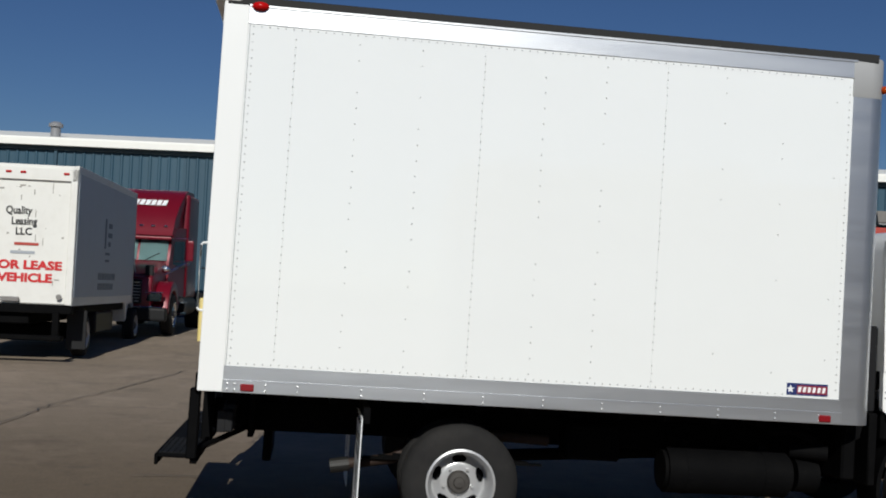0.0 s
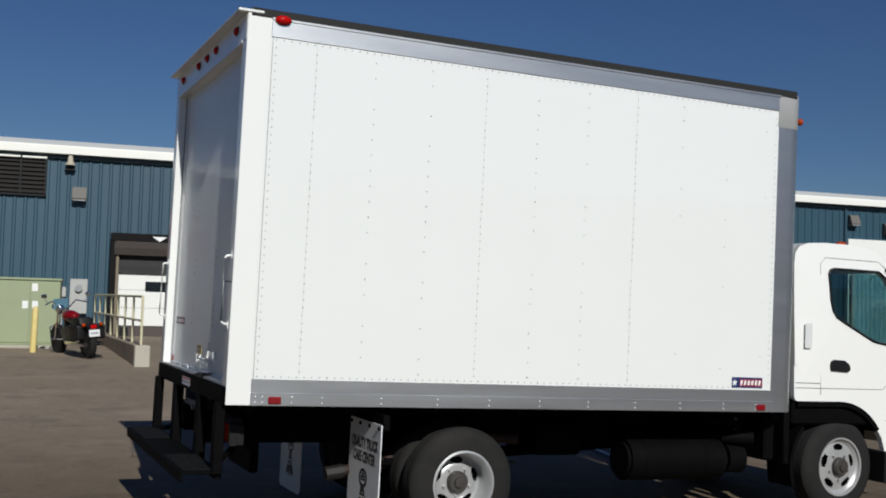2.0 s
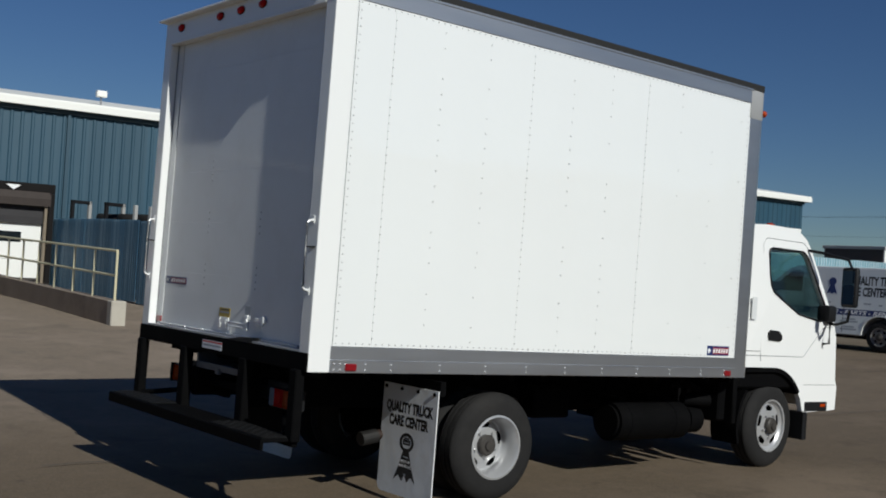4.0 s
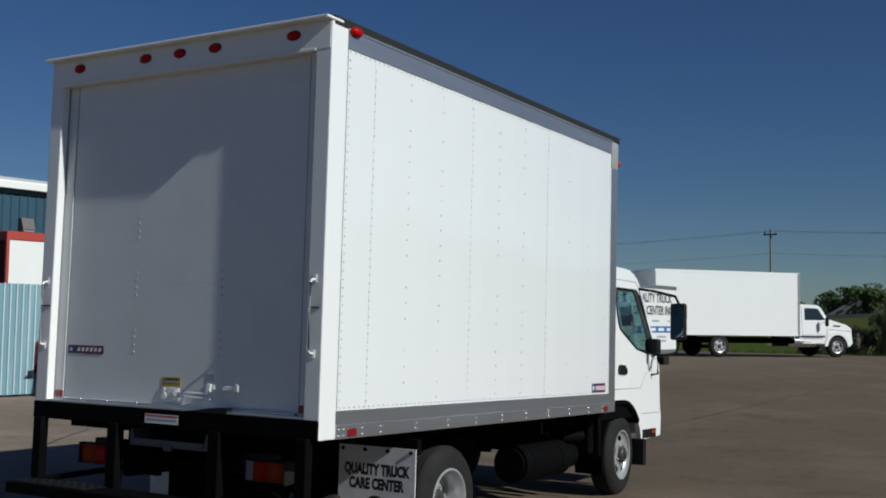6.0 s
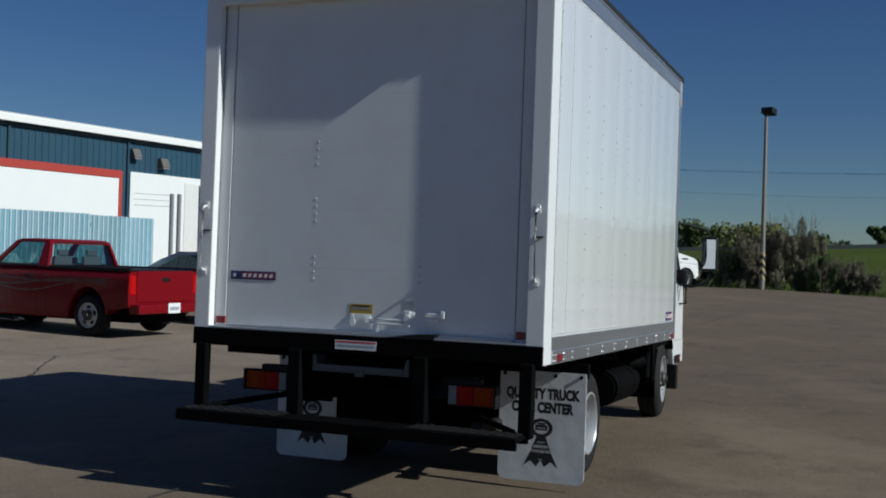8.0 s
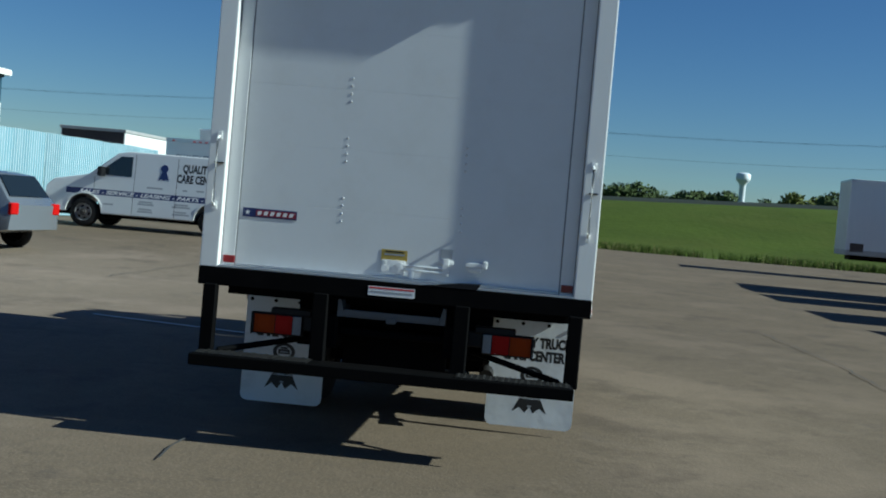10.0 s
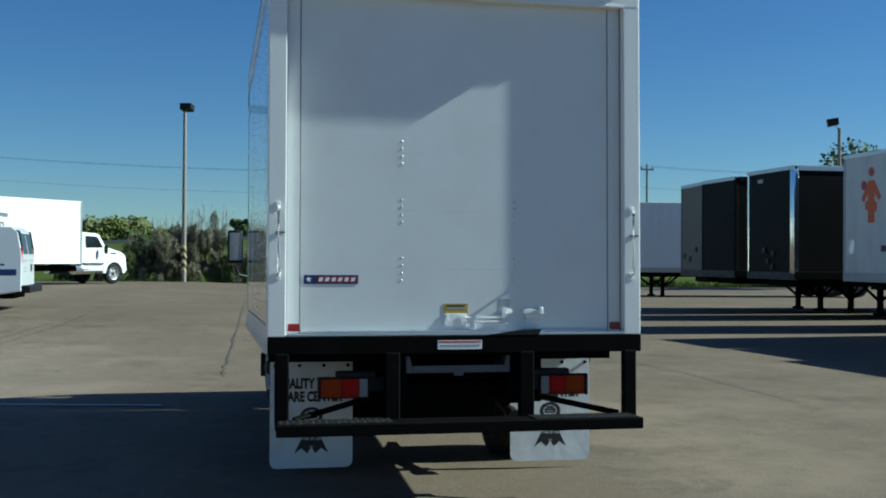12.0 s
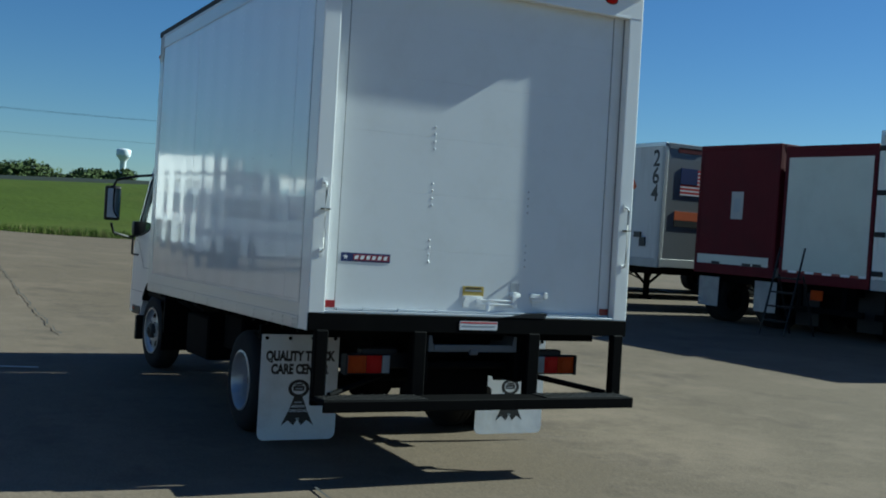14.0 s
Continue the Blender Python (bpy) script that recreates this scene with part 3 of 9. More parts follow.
def shrub(x, y, z, h, spread, material, seed, n=1000, leaf=0.085):
    rng = random.Random(seed)
    t = thing("shrub", pose(x, y, z), "tall straggly grey-green shrub at the yard's edge", "shrub", "shrubs by the light pole")
    bm = bmesh.new()
    for k in range(26):
        a = rng.uniform(0, 6.28)
        p = (spread * 0.2 * math.cos(a), spread * 0.2 * math.sin(a), 0)
        q = (spread * rng.uniform(0.3, 1.0) * math.cos(a), spread * rng.uniform(0.3, 1.0) * math.sin(a), h * rng.uniform(0.6, 1.05))
        tube(bm, p, q, 0.026, 5, 0.006)
        for _ in range(6):
            k2 = rng.uniform(0.4, 0.95)
            b = Vector(p).lerp(Vector(q), k2)
            tube(bm, b, b + Vector((rng.uniform(-0.5, 0.5), rng.uniform(-0.5, 0.5), rng.uniform(0.2, 0.7))), 0.012, 4, 0.003)
    tagged(part("stem_tangle", bm, M_BARK, t), kind="stuff")
    lobes = []
    for k in range(34):                      # upright plumes
        a, rr = rng.uniform(0, 6.28), spread * rng.uniform(0.05, 1.0)
        zz = h * rng.uniform(0.12, 0.84) * (1 - 0.25 * rr / spread)
        s = spread * rng.uniform(0.10, 0.22)
        lobes.append(((rr * math.cos(a), rr * math.sin(a), zz), (s, s, s * rng.uniform(1.6, 2.8))))
    v, f = foliage(lobes, n // 2, leaf, seed, 0.18)
    me = bpy.data.meshes.new("crown")
    me.from_pydata(v, [], f)
    me.materials.append(material)
    c = new("crown", me)
    c.parent = t


def bearing(ex, ey, az, d):
    """The place d metres from (ex, ey) at a bearing in degrees clockwise from +y."""
    return ex + d * math.sin(radians(az)), ey + d * math.cos(radians(az))


ground()
yard()
bank()


# ---- the box truck ----
def star(bm, cy, cz, r, x, toward, n=5):
    pts = []
    for i in range(10):
        a = math.pi / 2 + math.pi * i / 5
        k = r if i % 2 == 0 else r * 0.42
        pts.append((k * math.cos(a), k * math.sin(a)))
    return pts


def plate(parent, name, material, m, w, h, d=0.0016, label="", bev=0.0):
    """A thin flat piece w by h on a face, centred at the pose m (face_pose)."""
    bm = bmesh.new()
    rect(bm, -w / 2, -h / 2, 0, w / 2, h / 2, d, bev)
    bm.transform(m)
    return part(name, bm, material, parent, label)


M_BADGERED = mat("dull badge red", (0.20, 0.012, 0.03), 0.4)


def maker_badge(parent, x, y, z, toward, w, h):
    """A maker's badge: a navy star field and a red field with a row of slanting white bars."""
    m = face_pose(x, y, z, toward)
    b = plate(parent, "badge", M_BLUEINK, m, w, h, 0.002, "navy and red maker's badge")
    plate(b, "badge_field", M_BADGERED, m @ pose(w * 0.115, 0, 0.0022), w * 0.74, h * 0.70, 0.001)
    bm = bmesh.new()
    pts = [bm.verts.new((u - w * 0.41, v, 0.0036)) for u, v in star(None, 0, 0, h * 0.36, 0, toward)]
    c = bm.verts.new((-w * 0.41, 0, 0.0036))
    for i in range(10):
        bm.faces.new((c, pts[i], pts[(i + 1) % 10]))
    bm.transform(m)
    part("badge_star", bm, M_WHITEINK, b)
    bm = bmesh.new()
    for i in range(6):
        u = -w * 0.235 + i * w * 0.118
        q = [bm.verts.new(p) for p in ((u, -h * 0.22, 0.0036), (u + w * 0.070, -h * 0.22, 0.0036), (u + w * 0.093, h * 0.22, 0.0036), (u + w * 0.023, h * 0.22, 0.0036))]
        bm.faces.new(q)
    bm.transform(m)
    part("badge_bars", bm, M_WHITEINK, b)


def rivet_field(parent, name, spots, y, out, r=0.006, material=None):
    bm = bmesh.new()
    for x, z in spots:
        c = bm.verts.new((x, y + out * r * 0.75, z))
        ring = [bm.verts.new((x + r * math.cos(1.047 * i), y, z + r * math.sin(1.047 * i))) for i in range(6)]
        mid = [bm.verts.new((x + 0.72 * r * math.cos(1.047 * i), y + out * r * 0.55, z + 0.72 * r * math.sin(1.047 * i))) for i in range(6)]
        for i in range(6):
            j = (i + 1) % 6
            bm.faces.new((ring[i], ring[j], mid[j], mid[i]))
            bm.faces.new((mid[i], mid[j], c))
    bmesh.ops.recalc_face_normals(bm, faces=bm.faces[:])
    return tagged(part(name, bm, material or M_RIVET, parent), kind="stuff")


def bowed_panel(x0, x1, z0, z1, y, out):
    """A thin sheet that bows out a little between the riveted uprights."""
    bm = bmesh.new()
    n = max(2, int((x1 - x0) / 0.034))
    rows = []
    for i in range(n + 1):
        x = x0 + (x1 - x0) * i / n
        k = math.sin(math.pi * (x - 0.46) / 0.4065) ** 2
        rows.append([bm.verts.new((x, y + out * 0.0011 * k + d, z)) for d, z in ((0, z0), (0, z1), (-out * 0.009, z1), (-out * 0.009, z0))])
    for a, b in zip(rows, rows[1:]):
        for i in range(4):
            j = (i + 1) % 4
            bm.faces.new((a[i], a[j], b[j], b[i]))
    bm.faces.new(rows[0])
    bm.faces.new(rows[-1][::-1])
    bmesh.ops.recalc_face_normals(bm, faces=bm.faces[:])
    return bm


RAKE = 1.2
truck = thing("box_truck", pose(-0.02, 0, 0, 0, RAKE, 0), "white box truck with riveted body and roll-up rear door", "truck")
BW, BT, BB, BL = 2.44, 3.42, 0.953, 4.42         # body width, top, bottom, length

bm = bmesh.new()
rect(bm, 0.10, 0.008, BB + 0.01, BL - 0.12, BW - 0.008, BT - 0.02)
body = part("body", bm, M_WHITE, truck, "white van body shell")
bm = bmesh.new()
rect(bm, 0.02, -0.010, BT - 0.03, BL - 0.06, BW + 0.010, BT + 0.028, 0.006)
part("roof", bm, mat("dull roof edge", (0.022, 0.022, 0.022), 0.7, 0.0, spec=0.2), truck, "dark roof edge")
bm = bmesh.new()
rect(bm, 0.06, 0.03, BT + 0.027, BL - 0.10, BW - 0.03, BT + 0.032)
part("roof_sheet", bm, M_ALUPAINT, truck, "light grey roof sheet")

SEAMS = [0.155, 0.46, 1.68, 2.90, 4.12, 4.20]
COLS = [0.46, 0.867, 1.273, 1.68, 2.087, 2.493, 2.90, 3.307, 3.713, 4.08]
for side, out in ((0.0, -1), (BW, 1)):
    for i in range(5):
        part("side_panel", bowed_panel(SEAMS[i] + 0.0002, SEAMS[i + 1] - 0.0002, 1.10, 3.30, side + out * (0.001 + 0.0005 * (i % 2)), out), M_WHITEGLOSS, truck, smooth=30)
    y1 = side + out * 0.003
    spots = []
    for c in COLS:
        dense = c in (0.46, 1.68, 2.90)
        z = 1.17
        while z < 3.25:
            if random.random() < (0.93 if dense else 0.86) * (0.45 if c > 3.0 else 1):
                spots.append((c + random.uniform(-0.002, 0.002), z))
            z += 0.0508 if dense else 0.1016
    rivet_field(truck, "rivets", spots, y1, out, 0.0052, None if out < 0 else M_WHITEGLOSS)
    rim_spots = [(0.19 + 0.0508 * i, 1.135) for i in range(78)] + [(0.19 + 0.0508 * i, 3.262) for i in range(78)]
    rim_spots += [(0.19, 1.18 + 0.0508 * i) for i in range(41)] + [(4.165, 1.18 + 0.0508 * i) for i in range(41)]
    rivet_field(truck, "edge_rivets", rim_spots, y1, out, 0.0052)
    bm = bmesh.new()
    rect(bm, 0.1655, min(side, side + out * 0.0042), 1.12, 0.1690, max(side, side + out * 0.0042), 3.28)
    part("post_seam", bm, M_GREY, truck, "dark seam beside the corner post")
    # bottom and top rails
    bm = bmesh.new()
    a, b = side - out * 0.03, side + out * 0.006
    rect(bm, 0.155, min(a, b), 1.030, 4.21, max(a, b), 1.118, 0.002)
    b = side + out * 0.014
    rect(bm, 0.155, min(a, b), BB, 4.21, max(a, b), 1.034, 0.003)
    bot = part("bottom_rail", bm, M_ALU, truck, "brushed aluminium bottom rail")
    spots = [(x, z) for x in (0.185, 0.23, 0.42, 0.62, 1.02, 1.42, 1.80, 2.19, 2.58, 2.97, 3.36, 3.75, 4.05) for z in (0.972, 1.008)]
    rivet_field(bot, "rail_bolts", spots, side + out * 0.014, out, 0.0088, M_RAILBOLT)
    bm = bmesh.new()
    b = side + out * 0.007
    rect(bm, 0.155, min(a, b), 3.275, 4.21, max(a, b), 3.40, 0.003)
    b = side + out * 0.012
    rect(bm, 0.155, min(a, b), 3.382, 4.21, max(a, b), 3.402, 0.004)
    top = part("top_rail", bm, M_ALU, truck, "brushed aluminium top rail")
    # front corner
    cyl = arc(4.445 - 0.13, side - out * 0.13, 0.13, 0, out * 90, 8) if out > 0 else arc(4.445 - 0.13, 0.13, 0.13, -90, 0, 8)
    if out > 0:
        outline = [(4.19, BW - 0.15), (4.445, BW - 0.15)] + [(x, y) for x, y in cyl] + [(4.19, BW + 0.004)]
    else:
        outline = [(4.19, -0.004)] + [(x, y) for x, y in cyl] + [(4.445, 0.15), (4.19, 0.15)]
    part("front_corner", prism(bmesh.new(), outline, "z", BB, 3.16), M_ALU, truck, "rounded aluminium front corner", smooth=30)
    cx, cy = 4.35, (outline[0][1] + 0.07 if out < 0 else BW - 0.07)
    big = [(cx + (u - cx) * 1.03, cy + (v - cy) * 1.06) for u, v in outline]
    part("corner_cap", prism(bmesh.new(), big, "z", 3.14, BT + 0.012, 0.02), M_ALUPAINT, truck, "grey cast corner cap", smooth=40)
    # lamps along the side
    for x, z in ((0.308, 0.988), (4.092, 0.988)) if out < 0 else ():
        bm = bmesh.new()
        b = side + out * 0.026
        rect(bm, x - 0.042, min(side, b), z - 0.023, x + 0.042, max(side, b), z + 0.023, 0.006)
        part("marker_lamp", bm, M_REDREF, truck, "small red marker lamp")
    bm = bmesh.new()
    bmesh.ops.create_uvsphere(bm, u_segments=16, v_segments=10, radius=1)
    bmesh.ops.transform(bm, matrix=Matrix.Translation((0.225, side + out * 0.012, 3.388)) @ Matrix.Diagonal((0.055, 0.035, 0.030, 1)), verts=bm.verts)
    part("marker_lamp", bm, M_REDLENS, truck, "oval red marker lamp", smooth=40)
    bm = bmesh.new()
    bmesh.ops.create_uvsphere(bm, u_segments=16, v_segments=10, radius=1)
    bmesh.ops.transform(bm, matrix=Matrix.Translation((4.425, side - out * 0.035, 3.22)) @ Matrix.Diagonal((0.025, 0.03, 0.028, 1)), verts=bm.verts)
    part("marker_lamp", bm, M_AMBER, truck, "oval amber marker lamp", smooth=40)

bm = bmesh.new()
rect(bm, BL - 0.13, 0.1, BB, BL, BW - 0.1, BT - 0.005, 0.02)
part("front_wall", bm, M_WHITE, truck)
maker_badge(truck, 3.968, -0.002, 1.172, "-y", 0.285, 0.080)

# rear frame
for y0, y1 in ((-0.006, 0.11), (BW - 0.11, BW + 0.006)):
    bm = bmesh.new()
    rect(bm, 0.0, y0, BB, 0.16, y1, BT - 0.004, 0.008, 2)
    part("corner_post", bm, M_WHITE, truck, "white rear corner post")
    bm = bmesh.new()
    a, b = (0.11, 0.195) if y0 < 1 else (BW - 0.195, BW - 0.11)
    rect(bm, 0.066, a, 1.068, 0.12, b, 3.25, 0.001)
    part("door_track", bm, M_WHITEDOOR, truck, "white door track cover")
    bm = bmesh.new()
    a, b = (0.1955, 0.2025) if y0 < 1 else (BW - 0.2025, BW - 0.1955)
    rect(bm, 0.072, a, 1.083, 0.11, b, 3.24)
    a, b = (0.104, 0.116) if y0 < 1 else (BW - 0.116, BW - 0.104)
    rect(bm, 0.058, a, 1.083, 0.11, b, 3.24)
    part("door_seal", bm, M_GREY, truck, "grey rubber door seal")
    yy = 0.153 if y0 < 1 else 2.278
    bm = bmesh.new()
    rect(bm, 0.056, yy - 0.036, 1.098, 0.068, yy + 0.036, 1.144, 0.003)
    part("reflector", bm, M_REDREF, truck, "small red reflector")
    # grab handle
    yy = 0.058 if y0 < 1 else BW - 0.058
    bm = bmesh.new()
    pipe(bm, [(-0.002, yy, 1.880), (-0.030, yy, 1.876), (-0.042, yy, 1.862), (-0.042, yy, 1.468), (-0.030, yy, 1.454), (-0.002, yy, 1.450)], 0.008)
    for zz in (1.884, 1.446):
        rect(bm, -0.004, yy - 0.015, zz - 0.024, 0.002, yy + 0.015, zz + 0.024, 0.001)
    hnd = part("grab_handle", bm, M_WHITE, truck, "white tubular grab handle", smooth=40)
    bm = bmesh.new()
    rect(bm, -0.03, yy - 0.04, 1.712, 0.002, yy + 0.015, 1.720, 0.002)
    part("clip", bm, M_BLACKPL, hnd)
bm = bmesh.new()
rect(bm, -0.002, 0.0, 3.24, 0.16, BW, BT - 0.004, 0.006)
rect(bm, -0.006, 0.112, 3.236, 0.03, BW - 0.112, 3.256, 0.003)
part("header", bm, M_WHITE, truck, "white rear header")
bm = bmesh.new()
rect(bm, -0.064, -0.016, BT - 0.008, 0.10, BW + 0.016, BT + 0.010, 0.004)
part("drip_lip", bm, M_WHITE, truck)
for y in (2.165, 1.532, 1.223, 0.917, 0.283):
    bm = bmesh.new()
    bmesh.ops.create_uvsphere(bm, u_segments=18, v_segments=10, radius=1)
    bmesh.ops.transform(bm, matrix=Matrix.Translation((-0.004, y, 3.348)) @ Matrix.Diagonal((0.022, 0.048, 0.027, 1)), verts=bm.verts)
    lamp = part("header_lamp", bm, M_REDLENS, truck, "oval red clearance lamp", smooth=40)
    bm = bmesh.new()
    tube(bm, (-0.006, y, 3.348), (0.0, y, 3.348), 0.036, 20)
    bmesh.ops.transform(bm, matrix=Matrix.Translation((0, y, 3.348)) @ Matrix.Diagonal((1, 1.5, 0.88, 1)) @ Matrix.Translation((0, -y, -3.348)), verts=bm.verts)
    part("gasket", bm, M_BLACKPL, lamp)

# roll-up door
z = 1.084
heights = [0.406, 0.375, 0.375, 0.375, 0.375, 0.25]
for k, h in enumerate(heights):
    bm = bmesh.new()
    rect(bm, 0.070, 0.203, z + 0.0001, 0.090, BW - 0.203, z + h - 0.0001, 0.0007)
    part("door_panel", bm, M_WHITEDOOR, truck, "white roll-up door panel")
    z += h
    if k < 3:
        bm = bmesh.new()
        for y in ((1.59, 0.84) if k < 2 else (1.59,)):
            for dz in (-0.072, -0.026, 0.026, 0.072):
                bmesh.ops.create_uvsphere(bm, u_segments=8, v_segments=6, radius=0.0085, matrix=Matrix.Translation((0.0700, y, z + dz)) @ Matrix.Diagonal((0.34, 1, 1, 1)))
        tagged(part("hinge_bolts", bm, M_BOLT, truck, smooth=40), kind="stuff")
bm = bmesh.new()
rect(bm, 0.046, 0.21, 1.082, 0.078, BW - 0.21, 1.098, 0.003)
for y in (2.05, 1.80, 1.52):
    rect(bm, 0.042, y - 0.006, 1.080, 0.05, y + 0.006, 1.104)
part("bottom_bar", bm, M_ALU, truck, "aluminium door bottom bar")
maker_badge(truck, 0.0690, 2.043, 1.424, "-x", 0.345, 0.056)
# latch
bm = bmesh.new()
rect(bm, 0.0680, 1.155, 1.200, 0.0705, 1.318, 1.268)
part("warning_label", bm, M_YELLOWLBL, truck, "yellow warning label")
plate(truck, "label_bar", M_BLACKINK, face_pose(0.0678, 1.235, 1.256, "-x"), 0.12, 0.008, 0.001)
plate(truck, "label_bar", M_GREYINK, face_pose(0.0678, 1.235, 1.238, "-x"), 0.13, 0.010, 0.001)
bm = bmesh.new()
rect(bm, 0.052, 1.165, 1.120, 0.069, 1.312, 1.205, 0.004, 2)
tube(bm, (0.034, 1.195, 1.163), (0.07, 1.195, 1.163), 0.027, 16)
tube(bm, (0.028, 1.195, 1.163), (0.04, 1.195, 1.163), 0.012, 12)
tube(bm, (0.042, 1.292, 1.150), (0.07, 1.292, 1.150), 0.022, 16)
tube(bm, (0.042, 1.292, 1.190), (0.07, 1.292, 1.190), 0.010, 10)
tube(bm, (0.040, 1.19, 1.176), (0.040, 0.92, 1.176), 0.007, 8)
tube(bm, (0.040, 1.19, 1.150), (0.040, 0.92, 1.150), 0.007, 8)
rect(bm, 0.036, 1.105, 1.05, 0.046, 1.140, 1.165, 0.003)
tube(bm, (0.030, 0.91, 1.19), (0.066, 0.91, 1.19), 0.021, 14)
rect(bm, 0.040, 0.890, 1.135, 0.068, 0.932, 1.240, 0.006, 2)
rect(bm, 0.052, 0.862, 1.200, 0.069, 0.950, 1.232, 0.004)
for v in bm.verts:
    v.co.x = 0.070 - (0.070 - v.co.x) * 0.40
part("latch", bm, M_WHITE, truck, "white lever latch", smooth=40)
bm = bmesh.new()
rect(bm, 0.0685, 0.875, 1.240, 0.0702, 0.945, 1.300)
part("latch_label", bm, M_GREYINK, truck)
bm = bmesh.new()
rect(bm, 0.040, 0.66, 1.200, 0.070, 0.79, 1.232, 0.006, 2)
rect(bm, 0.026, 0.652, 1.198, 0.052, 0.680, 1.246, 0.005)
rect(bm, 0.044, 0.690, 1.176, 0.070, 0.775, 1.198, 0.004)
for zz in (1.165, 1.145):
    rect(bm, 0.060, 0.705, zz, 0.0705, 0.765, zz + 0.008)
for v in bm.verts:
    v.co.x = 0.070 - (0.070 - v.co.x) * 0.6
part("striker", bm, M_WHITE, truck, "white latch striker")
bm = bmesh.new()
prism(bm, [(0.70, 1.068), (0.68, 1.104), (0.82, 1.098), (0.95, 1.080), (1.05, 1.068)], "x", -0.014, 0.06)
part("pull_strap", bm, M_BLACKPL, truck, "black pull strap")

# sill and step bumper
bm = bmesh.new()
rect(bm, -0.012, -0.004, BB, 0.14, BW + 0.004, 1.068, 0.006)
part("sill", bm, M_BLACK, truck, "black rear sill beam")
bm = bmesh.new()
rect(bm, 0.0, 0.11, 1.066, 0.09, BW - 0.11, 1.082, 0.003)
part("threshold", bm, M_ALU, truck, "aluminium threshold")
lab = plate(truck, "data_label", M_WHITEINK, face_pose(-0.013, 1.225, 1.008, "-x"), 0.29, 0.058, 0.001, "white data label with a red stripe")
plate(lab, "stripe", M_REDINK, face_pose(-0.0142, 1.225, 1.027, "-x"), 0.28, 0.010, 0.0008)
plate(lab, "text_bar", M_GREYINK, face_pose(-0.0142, 1.225, 1.003, "-x"), 0.26, 0.012, 0.0008)
for y in (0.085, BW - 0.085):
    bm = bmesh.new()
    rect(bm, -0.045, y - 0.043, 0.52, 0.02, y + 0.043, BB + 0.01, 0.008)
    part("bumper_post", bm, M_BLACK, truck, "black bumper post")
for y in (0.78, 1.66):
    bm = bmesh.new()
    rect(bm, -0.02, y - 0.048, 0.50, 0.05, y + 0.048, BB + 0.01, 0.008)
    part("bumper_hanger", bm, M_BLACK, truck, "black bumper hanger")
for s in (-1, 1):
    bm = bmesh.new()
    yc = BW / 2
    tube(bm, (-0.02, yc + s * 1.06, 0.552), (0.30, yc + s * 0.50, 0.66), 0.020, 8)
    part("bumper_brace", bm, M_BLACK, truck)
bm = bmesh.new()
rect(bm, -0.235, 0.072, 0.520, 0.02, BW - 0.042, 0.544, 0.006)
bump = part("step_bumper", bm, M_BLACK, truck, "black steel step bumper")
part("front_lip", rect(bmesh.new(), -0.237, 0.070, 0.474, -0.215, BW - 0.040, 0.546, 0.006), M_BLACK, bump)
part("rear_beam", rect(bmesh.new(), -0.02, 0.075, 0.487, 0.022, BW - 0.045, 0.522, 0.004), M_BLACK, bump)
for a, b in ((0.09, 0.78), (1.68, 2.385)):
    bm = bmesh.new()
    rect(bm, -0.213, a, 0.544, 0.0, b, 0.551, 0.002)
    for i in range(6):
        for j in range(18):
            yy, xx = a + 0.02 + j * (b - a - 0.04) / 17, -0.195 + i * 0.036
            s = 0.012 if (i + j) % 2 else -0.012
            q = [bm.verts.new(p) for p in ((xx - 0.012, yy - s * 0.9, 0.5516), (xx + 0.003, yy - 0.004, 0.5516), (xx + 0.012, yy + s * 0.9, 0.5555), (xx - 0.003, yy + 0.004, 0.5555))]
            bm.faces.new(q)
    part("tread_plate", bm, M_TREAD, bump, "chequered tread plate")
bm = bmesh.new()
prism(bm, [(1.56, 0.93), (1.56, 0.825), (0.88, 0.825), (0.88, 0.93), (0.90, 0.93), (0.92, 0.848), (1.52, 0.848), (1.54, 0.93)], "x", 0.05, 0.35)
rect(bm, 0.045, 0.92, 0.832, 0.06, 1.52, 0.872, 0.003)
rect(bm, 0.035, 1.19, 0.805, 0.06, 1.25, 0.845, 0.004)
part("ramp_tray", bm, M_TRAY, truck, "grey metal tray under the sill")
bm = bmesh.new()
# carried up to the floor to black out the space behind the tray
rect(bm, 0.40, 0.88, 0.40, 0.46, 1.56, 0.95, 0.01)
rect(bm, 0.15, 0.86, 0.70, 0.5, 1.58, 0.75, 0.01)
part("crossmember", bm, M_BLACK, truck)

# black plates added so that the gaps by the hangers stay dark
for y in (0.74, BW - 0.74):
    part("frame_end_plate", rect(bmesh.new(), 0.30, y - 0.15, 0.60, 0.34, y + 0.15, 0.95, 0.006), M_BLACK, truck, "added black plate closing the gap")

